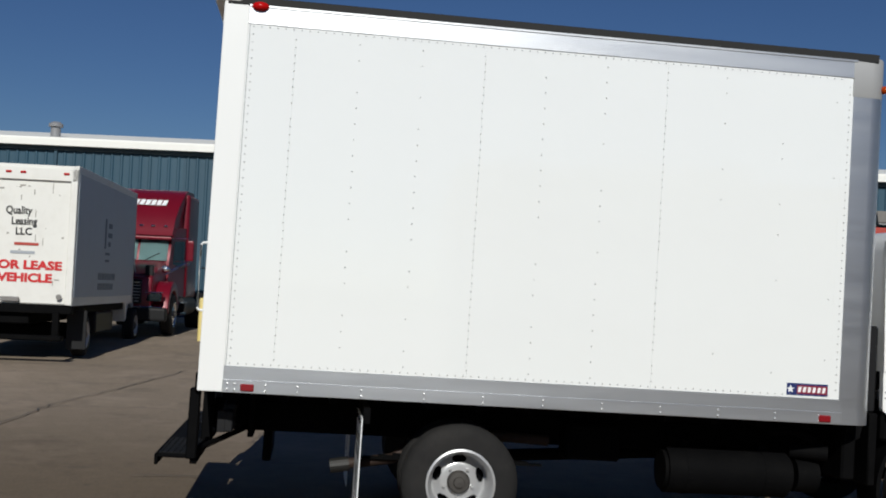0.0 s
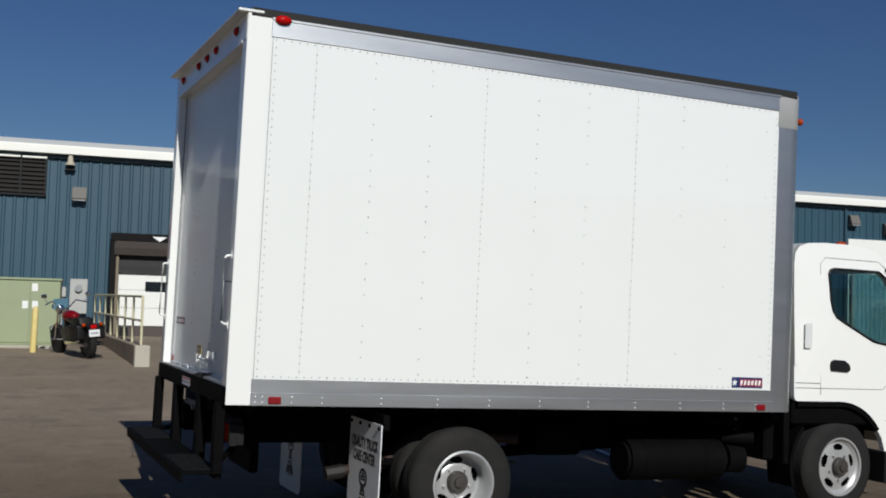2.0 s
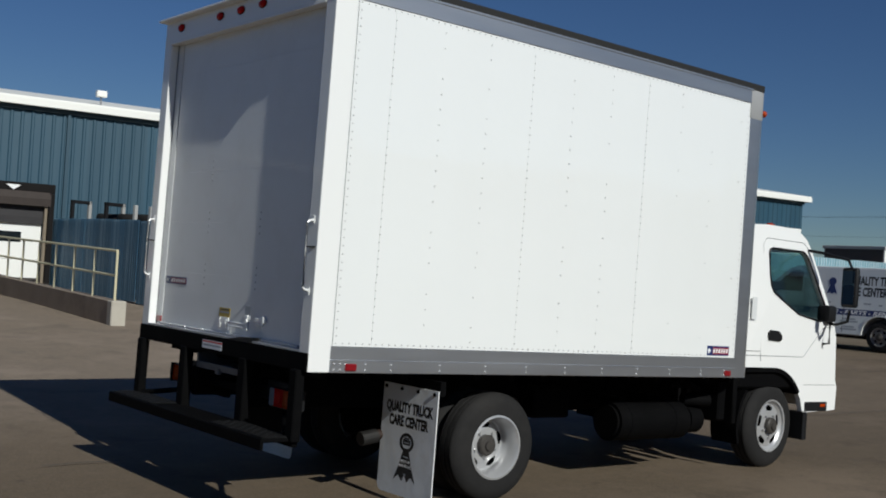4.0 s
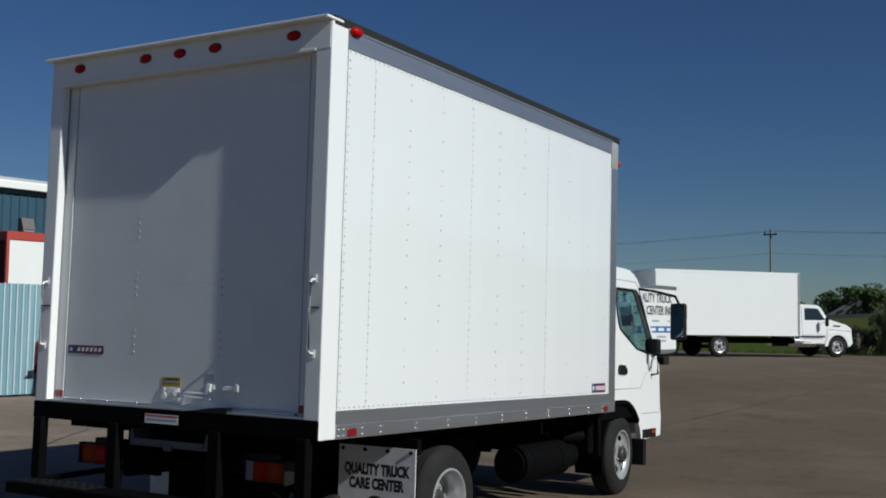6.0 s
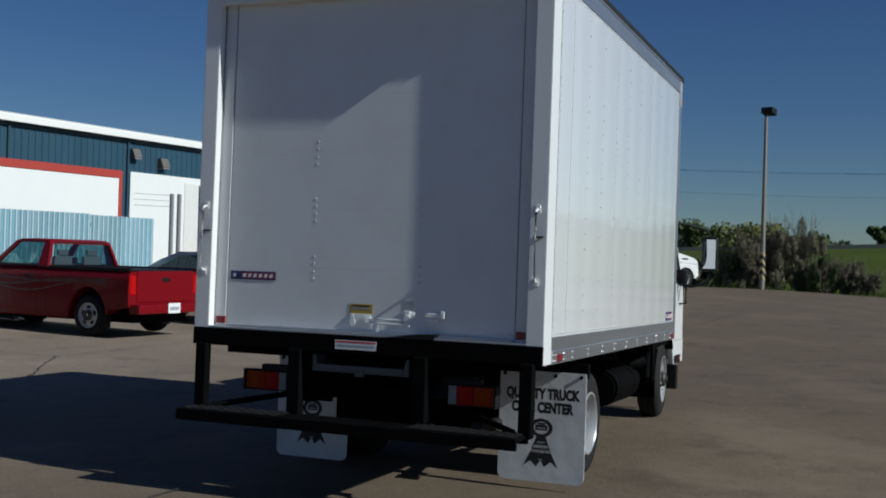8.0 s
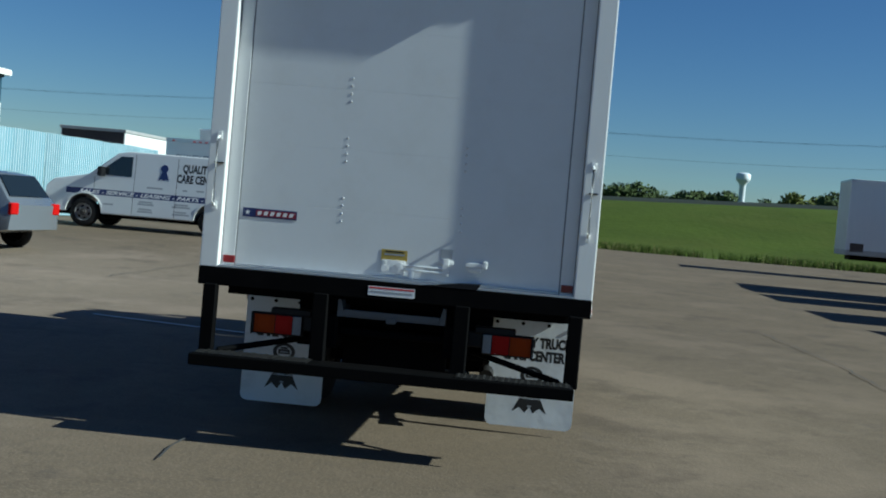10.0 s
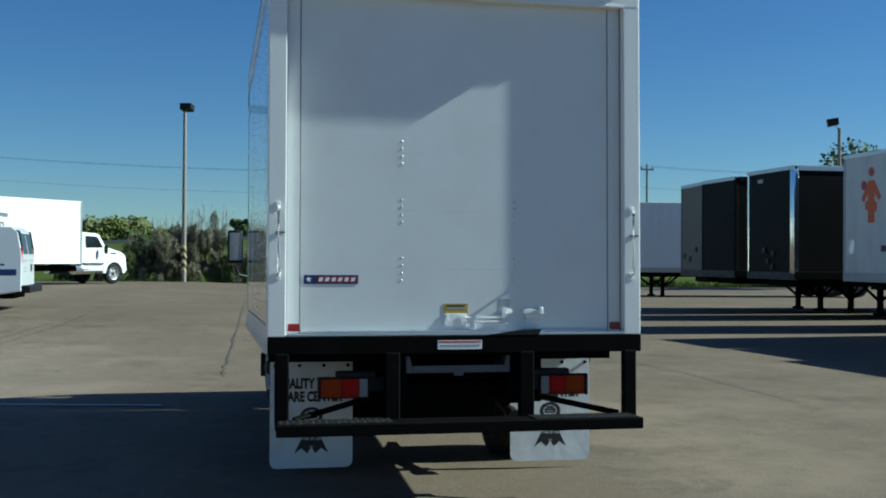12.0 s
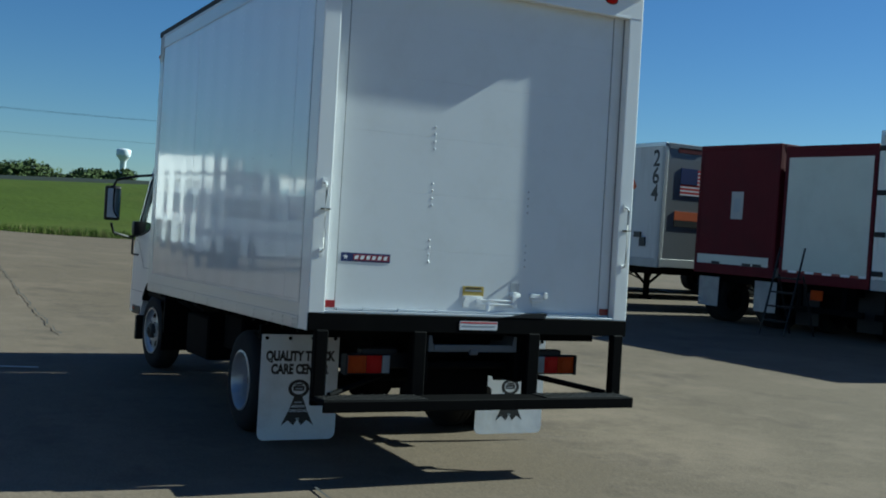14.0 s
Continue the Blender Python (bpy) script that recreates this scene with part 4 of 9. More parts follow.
# tail lamps
for s in (1, -1):
    yc = BW / 2
    bm = bmesh.new()
    pa = lambda d: yc + s * d
    rect(bm, 0.137, min(pa(0.57), pa(0.895)), 0.662, 0.215, max(pa(0.57), pa(0.895)), 0.797, 0.008)
    rect(bm, 0.145, min(pa(0.52), pa(0.78)), 0.790, 0.225, max(pa(0.52), pa(0.78)), 0.835, 0.008)
    # fin added outside the lens to keep the grazing sun off it
    rect(bm, 0.115, min(pa(0.882), pa(0.898)), 0.660, 0.165, max(pa(0.882), pa(0.898)), 0.80, 0.003)
    rect(bm, 0.16, min(pa(0.34), pa(0.60)), 0.70, 0.20, max(pa(0.34), pa(0.60)), 0.80, 0.006)
    tl = part("tail_lamp", bm, M_BLACKPL, truck, "black-backed combination tail lamp")
    for a, b, m_, nm in ((0.748, 0.880, M_AMBER, "amber_lens"), (0.636, 0.743, M_REDLENS, "red_lens"), (0.578, 0.631, M_CLEARLENS, "clear_lens")):
        bm = bmesh.new()
        rect(bm, 0.131, min(pa(a), pa(b)), 0.672, 0.165, max(pa(a), pa(b)), 0.787, 0.003, 2)
        lens = part(nm, bm, m_, tl)
        bm = bmesh.new()
        for k in range(1, 7):                # moulded ribs and the bulb's bowl
            yr = pa(a + (b - a) * k / 7)
            rect(bm, 0.1275, yr - 0.002, 0.676, 0.132, yr + 0.002, 0.783)
        if b - a > 0.1:
            tube(bm, (0.1255, pa((a + b) / 2), 0.730), (0.132, pa((a + b) / 2), 0.730), 0.040, 20, 0.032)
        tagged(part("lens_rib", bm, m_, lens), kind="stuff")


# mud flaps
def emblem(parent, x, yc, zc, s):
    """A round rosette with two ribbon tails."""
    bm = bmesh.new()
    m = face_pose(x, yc, zc, "-x") @ Matrix.Diagonal((1.25, 1, 1, 1))
    n = 28
    o = [bm.verts.new((0.085 * s * math.cos(2 * math.pi * i / n), 0.085 * s * math.sin(2 * math.pi * i / n) + 0.1 * s, 0)) for i in range(n)]
    q = [bm.verts.new((0.056 * s * math.cos(2 * math.pi * i / n), 0.056 * s * math.sin(2 * math.pi * i / n) + 0.1 * s, 0)) for i in range(n)]
    for i in range(n):
        j = (i + 1) % n
        bm.faces.new((o[i], o[j], q[j], q[i]))
    for u0, v0, u1, v1 in ((-0.045, 0.078, 0.045, 0.125), (-0.03, 0.128, 0.03, 0.146)):
        bm.faces.new([bm.verts.new((u * s, v * s, 0)) for u, v in ((u0, v0), (u1, v0), (u1, v1), (u0, v1))])
    tail = [(-0.035, 0.02), (0.035, 0.02), (0.075, -0.11), (0.13, -0.25), (0.075, -0.20), (0.03, -0.25), (0.0, -0.19), (-0.03, -0.25), (-0.075, -0.20), (-0.13, -0.25), (-0.075, -0.11)]
    bm.faces.new([bm.verts.new((u * s, v * s, 0)) for u, v in tail])
    bmesh.ops.triangulate(bm, faces=bm.faces[:])
    bm.transform(m)
    e = part("emblem", bm, M_BLACKINK, parent)
    bm = bmesh.new()
    for v, w in ((0.098, 0.06), (-0.030, 0.06), (-0.185, 0.03)):
        bm.faces.new([bm.verts.new((u, (v + dv) * s, 0.0003)) for u, dv in ((-w / 2 * s, -0.006), (w / 2 * s, -0.006), (w / 2 * s, 0.006), (-w / 2 * s, 0.006))])
    bm.transform(m)
    tagged(part("emblem_bars", bm, M_GREYINK, e), kind="stuff")
    for txt, v in (("APPLETON", -0.082), ("FOND DU LAC", -0.122)):
        lettering(txt, 0.036 * s, M_WHITEINK, e, m @ pose(0, v * s, 0.0004), squeeze=0.62, bold=0.0004, align="CENTER")


for y0, y1 in ((-0.005, 0.61), (1.785, 2.375)):
    w = y1 - y0
    bm = bmesh.new()
    outline = [(y0, 0.835), (y0, 0.13)] + arc(y0 + 0.05, 0.13, 0.05, 180, 270, 5) + arc(y1 - 0.05, 0.13, 0.05, 270, 360, 5) + [(y1, 0.835)]
    prism(bm, outline, "x", 1.035, 1.043)
    bmesh.ops.triangulate(bm, faces=[f for f in bm.faces if len(f.verts) > 4])
    flap = part("mud_flap", bm, M_FLAP, truck, "white rubber mud flap with black print")
    bm = bmesh.new()
    rect(bm, 1.043, y0 - 0.01, 0.80, 1.09, y1 + 0.01, 0.90, 0.004)
    part("flap_bracket", bm, M_BLACK, flap)
    bm = bmesh.new()
    for i in range(4):
        tube(bm, (1.025, y0 + 0.035 + i * (w - 0.07) / 3, 0.81), (1.045, y0 + 0.035 + i * (w - 0.07) / 3, 0.81), 0.013, 8)
    tagged(part("flap_bolts", bm, M_BLACK, flap), kind="stuff")
    yc = (y0 + y1) / 2
    for txt, zz in (("QUALITY TRUCK", 0.650), ("CARE CENTER", 0.556)):
        lettering(txt, 0.096, M_BLACKINK, flap, face_pose(1.0348, yc, zz, "-x"), squeeze=0.70, bold=0.0052, align="CENTER")
    emblem(flap, 1.0346, yc, 0.373, 0.76)

# running gear
RHX, RHZ, FHX, FHZ = 1.712, 0.4215, 5.132, 0.4926
for y, out in ((0.25, -1), (0.505, -1), (BW - 0.25, 1), (BW - 0.505, 1)):
    wheel(truck, RHX, y, RHZ, 0.385, 0.215, out, M_WHEEL, holes=5, hub=0.075, dish=0.135, rim_r=0.57)
for y, out in ((0.36, -1), (BW - 0.36, 1)):
    steered = wheel(truck, FHX, y, FHZ, 0.385, 0.215, out, M_WHEEL, holes=5, hub=0.075, dish=0.03, rim_r=0.60)
    steered.matrix_local = pose(FHX, y, 0, 0, 0, 4) @ Matrix.Translation((-FHX, -y, 0))
bm = bmesh.new()
tube(bm, (RHX, 0.3, RHZ), (RHX, BW - 0.3, RHZ), 0.07, 16)
bmesh.ops.create_uvsphere(bm, u_segments=16, v_segments=10, radius=0.19, matrix=Matrix.Translation((RHX, BW / 2, RHZ)))
tube(bm, (FHX, 0.4, FHZ), (FHX, BW - 0.4, FHZ), 0.05, 12)
tube(bm, (RHX + 0.1, BW / 2, RHZ + 0.03), (4.4, BW / 2, 0.62), 0.045, 12)
part("axle", bm, M_BLACK, truck, smooth=40)
for y in (0.85, BW - 0.85):
    bm = bmesh.new()
    rect(bm, 0.05, y - 0.035, 0.62, 5.95, y + 0.035, 0.83, 0.01)
    rect(bm, 0.10, y - 0.04, 0.83, 4.38, y + 0.04, BB + 0.01, 0.005)
    part("chassis_rail", bm, M_BLACK, truck, "black chassis rail")
    bm = bmesh.new()
    for k in range(4):
        rect(bm, RHX - 0.62 + 0.1 * k, y - 0.30 if y < 1 else y + 0.23, 0.50 + 0.014 * k, RHX + 0.62 - 0.1 * k, y - 0.23 if y < 1 else y + 0.30, 0.512 + 0.014 * k)
    part("leaf_spring", bm, M_BLACK, truck)
for i in range(14):
    x = 0.22 + i * 0.318
    bm = bmesh.new()
    rect(bm, x - 0.025, 0.14, 0.895, x + 0.025, BW - 0.14, BB + 0.004)
    part("floor_crossmember", bm, M_BLACK, truck)
bm = bmesh.new()
tube(bm, (3.13, 0.42, 0.545), (4.04, 0.42, 0.545), 0.158, 28)
bmesh.ops.bevel(bm, geom=[e for e in bm.edges if abs(e.verts[0].co.x - e.verts[1].co.x) < 1e-4], offset=0.025, segments=2, affect="EDGES")
tank = part("fuel_tank", bm, M_BLACK, truck, "black cylindrical tank", smooth=40)
for x in (3.30, 3.85):
    bm = bmesh.new()
    tube(bm, (x - 0.02, 0.42, 0.545), (x + 0.02, 0.42, 0.545), 0.161, 28)
    rect(bm, x - 0.03, 0.40, 0.68, x + 0.03, 0.9, 0.74)
    part("tank_strap", bm, M_BLACK, tank)
bm = bmesh.new()
tube(bm, (4.08, 0.42, 0.55), (4.24, 0.42, 0.55), 0.12, 20)
tube(bm, (4.05, 0.40, 0.72), (4.28, 0.30, 0.72), 0.055, 14)
pipe(bm, [(4.2, 0.35, 0.80), (4.05, 0.35, 0.86), (3.9, 0.42, 0.84)], 0.03)
part("air_cleaner", bm, M_BLACK, truck, "black filter canister and pipes", smooth=40)
for a in ((4.36, 0.25, 0.55, 4.46, 0.55, 0.95, 0.015), (2.5, 0.6, 0.55, 2.9, 0.82, 0.80, 0.02), (3.05, BW - 0.62, 0.42, 3.75, BW - 0.25, 0.80, 0.02), (2.4, BW - 0.55, 0.55, 2.9, BW - 0.35, 0.85, 0.02)):
    part("equipment_box", rect(bmesh.new(), *a), M_BLACK, truck, "black equipment box under the frame")
bm = bmesh.new()
tube(bm, (0.87, 0.62, 0.43), (1.00, 0.62, 0.45), 0.050, 16)
part("tail_pipe", bm, M_STEELDK, truck, "dull steel tail pipe end")
bm = bmesh.new()
pipe(bm, [(0.99, 0.62, 0.45), (1.30, 0.62, 0.50), (1.55, 0.70, 0.70), (2.4, 0.72, 0.66)], 0.038, 10)
part("exhaust_pipe", bm, M_PIPE, truck, "rust-brown exhaust pipe", smooth=40)

# cab
CZ = 0.108                                   # the cab sits level with the raked frame


def lean(y, z):
    """The cab's sides lean in above the belt."""
    k = max(0.0, z - 1.50) * 0.075
    return y + k if y < BW / 2 else y - k


def sheet_with_hole(outer, hole, y, t):
    """A flat side (x, z) with a window cut through, t thick inwards."""
    bm = bmesh.new()
    es = []
    for loop in (outer, hole):
        vs = [bm.verts.new((u, y, v)) for u, v in loop]
        es += [bm.edges.new((vs[i], vs[(i + 1) % len(vs)])) for i in range(len(vs))]
    bmesh.ops.triangle_fill(bm, use_beauty=True, edges=es)
    r = bmesh.ops.extrude_face_region(bm, geom=bm.faces[:])
    for v in r["geom"]:
        if isinstance(v, bmesh.types.BMVert):
            v.co.y += t if y < BW / 2 else -t
    bmesh.ops.recalc_face_normals(bm, faces=bm.faces[:])
    for v in bm.verts:
        v.co.y = lean(v.co.y, v.co.z)
    return bm


def up(pts):
    return [(x, z + CZ) for x, z in pts]


ARCH = arc(5.10, 0.40, 0.50, 38, 92, 8)
ROOFLINE = [(4.63, 2.03), (4.645, 2.11), (4.69, 2.165), (4.78, 2.195), (4.95, 2.207), (5.20, 2.208), (5.38, 2.198), (5.50, 2.165), (5.59, 2.11), (5.66, 2.02)]
outer = up([(4.63, 0.95)] + ROOFLINE + [ (6.03, 1.38), (6.09, 1.22),
            (6.12, 0.80), (6.15, 0.74), (6.14, 0.52), (5.60, 0.50), (5.56, 0.62)] + ARCH + [(4.67, 0.905), (4.635, 0.93)])
hole = up([(4.985, 1.955), (5.00, 1.985), (5.04, 2.0), (5.52, 2.0), (5.60, 1.95), (5.97, 1.37), (5.78, 1.365), (5.45, 1.415), (5.15, 1.555), (5.06, 1.60), (5.02, 1.655), (5.00, 1.75)])
CY0, CY1 = 0.235, BW - 0.235
MO = 0.335                                   # how far the mirrors stand out from the cab


def turned(bm, x, y, deg):
    """A piece turned about an upright line through (x, y)."""
    bm.transform(pose(x, y, 0, 0, 0, deg) @ Matrix.Translation((-x, -y, 0)))
    return bm


M_CABVENT = mat("pale vent plastic", (0.62, 0.63, 0.63), 0.5, vary=0.1, scale=30)
for y in (CY0, CY1):
    bm = sheet_with_hole(outer, hole, y, 0.05)
    cab_side = part("cab_side", bm, M_WHITE, truck, "white cab side with door")
    s = 1 if y < 1 else -1
    bm = bmesh.new()
    vs = [bm.verts.new((u, lean(y + s * 0.022, v), v)) for u, v in hole]
    bm.faces.new(vs)
    part("side_window", bm, M_GLASS, cab_side, "clear green-tinted cab window").visible_shadow = False
    bm = bmesh.new()
    ring = [Vector((u, lean(y - s * 0.002, v), v)) for u, v in hole]
    pipe(bm, ring + ring[:2], 0.010, 6)
    part("window_seal", bm, M_BLACKPL, cab_side)
    bm = bmesh.new()
    line = up([(4.90, 0.97), (4.90, 2.03), (4.95, 2.085), (5.52, 2.085), (5.62, 2.02)])
    pipe(bm, [Vector((u, lean(y - s * 0.0002, v), v)) for u, v in line], 0.0035, 4)
    for run in ([(4.64, 1.02), (5.55, 1.02)], [(5.56, 1.02), (5.86, 1.30), (6.03, 1.32)], [(5.60, 0.76), (6.11, 0.76)], [(4.64, 1.06), (4.89, 1.06)]):
        pipe(bm, [Vector((u, y - s * 0.0002, v)) for u, v in up(run)], 0.003, 4)
    part("door_gap", bm, M_GREY, cab_side)
    bm = bmesh.new()
    ya, yb = y - s * 0.012, y + s * 0.03
    prism(bm, up([(5.00, 1.165), (4.99, 1.20), (5.00, 1.235), (5.03, 1.255), (5.14, 1.25), (5.19, 1.215), (5.20, 1.175), (5.17, 1.155)]), "y", min(ya, yb), max(ya, yb), 0.004)
    part("door_handle", bm, M_BLACKPL, cab_side, "black door handle")
    bm = bmesh.new()
    band = up([(4.66, 0.87)] + arc(5.10, 0.40, 0.475, 92, 35, 10) + arc(5.10, 0.40, 0.515, 35, 92, 10) + [(4.66, 0.913)])
    prism(bm, band, "y", min(y - s * 0.012, y + s * 0.25), max(y - s * 0.012, y + s * 0.25))
    part("wheel_arch", bm, M_BLACK, truck, "black wheel arch", smooth=40)
    bm = bmesh.new()
    rect(bm, 4.54, min(y, y + s * 0.3), 0.52, 4.60, max(y, y + s * 0.3), 1.02, 0.01)
    prism(bm, up(arc(5.10, 0.40, 0.46, 140, 200, 8) + arc(5.10, 0.40, 0.49, 200, 140, 8)), "y", min(y, y + s * 0.28), max(y, y + s * 0.28))
    part("splash_guard", bm, M_BLACK, truck, "black splash guard", smooth=40)
    bm = bmesh.new()
    ya, yb = y - s * 0.006, y + s * 0.03
    rect(bm, 5.63, min(ya, yb), 0.50 + CZ + 0.01, 6.0, max(ya, yb), 0.60 + CZ, 0.006)
    part("side_step", bm, M_BLACKPL, truck)
    bm = bmesh.new()
    ya, yb = y - s * 0.014, y + s * 0.01
    rect(bm, 5.88, min(ya, yb), 0.55 + CZ, 5.96, max(ya, yb), 0.58 + CZ, 0.006)
    part("side_marker", bm, M_AMBER, truck, "amber side marker")
    bm = bmesh.new()
    rect(bm, 5.56, y - 0.05 if s > 0 else y - 0.25, 0.36, 5.62, y + 0.25 if s > 0 else y + 0.05, 0.62, 0.01)
    part("cab_flap", bm, M_BLACKPL, truck)
    # vertical vent behind the door
    bm = bmesh.new()
    rect(bm, 4.72, y - s * 0.004 - 0.002, 1.34 + CZ, 4.79, y - s * 0.004 + 0.002, 1.54 + CZ)
    part("cab_vent", bm, M_CABVENT, cab_side, "pale grey vent grille")
    # mirror on its arms
    mir = part("door_mirror", turned(rect(bmesh.new(), 5.70, y - s * MO - 0.085, 1.51 + CZ, 5.76, y - s * MO + 0.085, 1.88 + CZ, 0.03, 3), 5.73, y - s * MO, -s * 8), M_BLACKPL, truck, "black door mirror on tubular arms", smooth=45)
    bm = bmesh.new()
    rect(bm, 5.695, y - s * MO - 0.068, 1.54 + CZ, 5.699, y - s * MO + 0.068, 1.85 + CZ)
    part("mirror_glass", turned(bm, 5.73, y - s * MO, -s * 8), M_MIRROR, mir, "mirror glass")
    bm = bmesh.new()
    pipe(bm, [(5.60, lean(y, 2.1), 2.02 + CZ), (5.66, y - s * 0.10, 2.00 + CZ), (5.74, y - s * (MO - 0.04), 1.95 + CZ), (5.74, y - s * MO, 1.87 + CZ)], 0.014, 8)
    part("upper_arm", bm, M_BLACKPL, mir, smooth=40)
    bm = bmesh.new()
    pipe(bm, [(5.92, y - s * 0.0, 1.36 + CZ), (5.86, y - s * 0.12, 1.34 + CZ), (5.78, y - s * (MO - 0.04), 1.38 + CZ), (5.74, y - s * MO, 1.48 + CZ)], 0.014, 8)
    pipe(bm, [(5.86, y, 1.15 + CZ), (5.86, y - s * 0.07, 1.16 + CZ), (5.86, y - s * 0.07, 1.34 + CZ)], 0.012, 8)
    rect(bm, 5.84, y - 0.07, 1.36 + CZ, 5.97, y + 0.07, 1.52 + CZ, 0.03, 2)
    part("lower_arm", bm, M_BLACKPL, mir, smooth=40)


def cab_strip(pts, t=0.04):
    bm = bmesh.new()
    a = [bm.verts.new((u, lean(CY0 + 0.004, v), v)) for u, v in pts]
    b = [bm.verts.new((u, lean(CY1 - 0.004, v), v)) for u, v in pts]
    for i in range(len(pts) - 1):
        bm.faces.new((a[i], a[i + 1], b[i + 1], b[i]))
    bmesh.ops.recalc_face_normals(bm, faces=bm.faces[:])
    bmesh.ops.solidify(bm, geom=bm.faces[:], thickness=t)
    return bm


part("cab_roof", cab_strip(up([(4.63, 1.2)] + ROOFLINE)), M_WHITE, truck, "white cab roof and rear wall", smooth=50)
part("cab_nose", cab_strip(up([(6.03, 1.38), (6.09, 1.22), (6.12, 0.80), (6.15, 0.74), (6.14, 0.52)])), M_WHITE, truck, "white cab nose", smooth=50)
part("windscreen", cab_strip(up([(5.66, 2.02), (6.03, 1.38)]), 0.006), M_GLASS, truck, "clear windscreen").visible_shadow = False
bm = bmesh.new()
rect(bm, 4.66, CY0 + 0.05, 1.0 + CZ, 6.05, CY1 - 0.05, 1.06 + CZ)
rect(bm, 5.70, CY0 + 0.05, 1.06 + CZ, 6.02, CY1 - 0.05, 1.34 + CZ, 0.03)
part("cab_floor", bm, M_GREY, truck)
for y in (0.68, 1.22, 1.76):
    bm = bmesh.new()
    rect(bm, 4.80, y - 0.23, 1.06 + CZ, 5.30, y + 0.23, 1.25 + CZ, 0.04, 2)
    rect(bm, 4.72, y - 0.22, 1.2 + CZ, 4.86, y + 0.22, 1.75 + CZ, 0.04, 2)
    rect(bm, 4.74, y - 0.12, 1.76 + CZ, 4.83, y + 0.12, 1.93 + CZ, 0.03, 2)
    part("cab_seat", bm, M_SEAT, truck, smooth=40)
bm = bmesh.new()
spin(bm, [(0.20, -0.012), (0.222, 0.0), (0.20, 0.012), (0.185, 0.0), (0.20, -0.012)], (0, 0, 0), "z", 24)
tube(bm, (0, 0, 0), (0, 0, -0.3), 0.02, 8)
bm.transform(pose(5.62, 1.76, 1.46 + CZ, 0, -55, 0))
part("steering_wheel", bm, M_BLACKPL, truck, smooth=40)
bm = bmesh.new()
rect(bm, 4.64, CY0 + 0.02, 0.72 + CZ, 6.0, CY1 - 0.02, 0.99 + CZ, 0.02)
part("cab_underside", bm, M_BLACK, truck)
for y, s in ((CY0 + 0.10, 1), (CY1 - 0.10, -1)):
    bm = bmesh.new()
    rect(bm, 4.50, y - 0.06, 1.02, 4.60, y + 0.06, 1.62, 0.015)
    pipe(bm, [(4.55, y, 1.02), (4.54, y + s * 0.05, 0.86), (4.45, y + s * 0.25, 0.74)], 0.035, 8)
    part("air_intake", bm, M_BLACKPL, truck, "black air intake behind the cab", smooth=40)
for y in (0.55, 0.9, 1.22, 1.54, 1.9):
    bm = bmesh.new()
    bmesh.ops.create_uvsphere(bm, u_segments=14, v_segments=8, radius=1)
    bmesh.ops.transform(bm, matrix=Matrix.Translation((5.36, y, 2.225 + CZ)) @ Matrix.Diagonal((0.06, 0.04, 0.032, 1)), verts=bm.verts)
    part("roof_lamp", bm, M_AMBER, truck, "amber cab roof lamp", smooth=40)


# ---- the blue metal building ----
SKEW = -math.degrees(math.atan(0.108))          # the building stands a little skew to the truck
WALL_Y, EAVE = 28.9, 5.87
BLD = pose(0, WALL_Y, 0, 0, 0, SKEW)             # local x runs along the wall, local y into the building
SHEET = 0.914


def rib_sheet(w, h, ribs, depth, top=0.055, thick=0.0):
    """One profiled metal sheet, ribs standing out towards local -y."""
    bm = bmesh.new()
    pitch = w / ribs
    prof = []
    for i in range(ribs):
        x = i * pitch
        prof += [(x, 0), (x + pitch * 0.5 - top, 0), (x + pitch * 0.5 - top * 0.5, -depth), (x + pitch * 0.5 + top * 0.5, -depth), (x + pitch * 0.5 + top, 0)]
    prof.append((w, 0))
    lo = [bm.verts.new((x, y, 0)) for x, y in prof]
    hi = [bm.verts.new((x, y, h)) for x, y in prof]
    for i in range(len(prof) - 1):
        bm.faces.new((lo[i], lo[i + 1], hi[i + 1], hi[i]))
    return bm


wall = solo("wall_north", rect(bmesh.new(), -32, 0.02, 0.0, 42, 0.30, EAVE), M_SIDING, "teal blue ribbed metal wall of a long building", "wall", kind="structure", m=BLD)
DOCKS = [(2.65, 5.30), (5.50, 8.15)]
sheet_me = mesh_of("siding_sheet", rib_sheet(SHEET, EAVE - 0.62, 3, 0.032), M_SIDING)
x = -32.0
while x < 41.5:
    ob = new("siding_sheet", sheet_me)
    ob.parent = wall
    ob.location = (x, 0.015, 0.45)
    x += SHEET
for xs in (-26.0, -17.0, -7.75, -0.83, 8.5, 16.9, 23.6, 29.3, 36.0):
    bm = bmesh.new()
    rect(bm, xs - 0.05, -0.075, 0.35, xs + 0.05, 0.0, EAVE - 0.2, 0.01)
    part("downspout", bm, mat("dark blue trim", (0.02, 0.055, 0.085), 0.5), wall, "dark blue downspout")
bm = bmesh.new()
prism(bm, [(-0.30, EAVE - 0.10), (-0.30, EAVE + 0.10), (-0.26, EAVE + 0.16), (6.0, EAVE + 1.1), (12.0, EAVE + 0.16), (12.0, EAVE - 0.10)], "x", -32.3, 42.3)
solo("roof", bm, M_EAVE, "white metal roof and eave trim", "roof", kind="structure", m=BLD)
# dark strip added as the shade below the eave
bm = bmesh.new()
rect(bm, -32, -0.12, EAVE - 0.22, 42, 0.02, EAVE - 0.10)
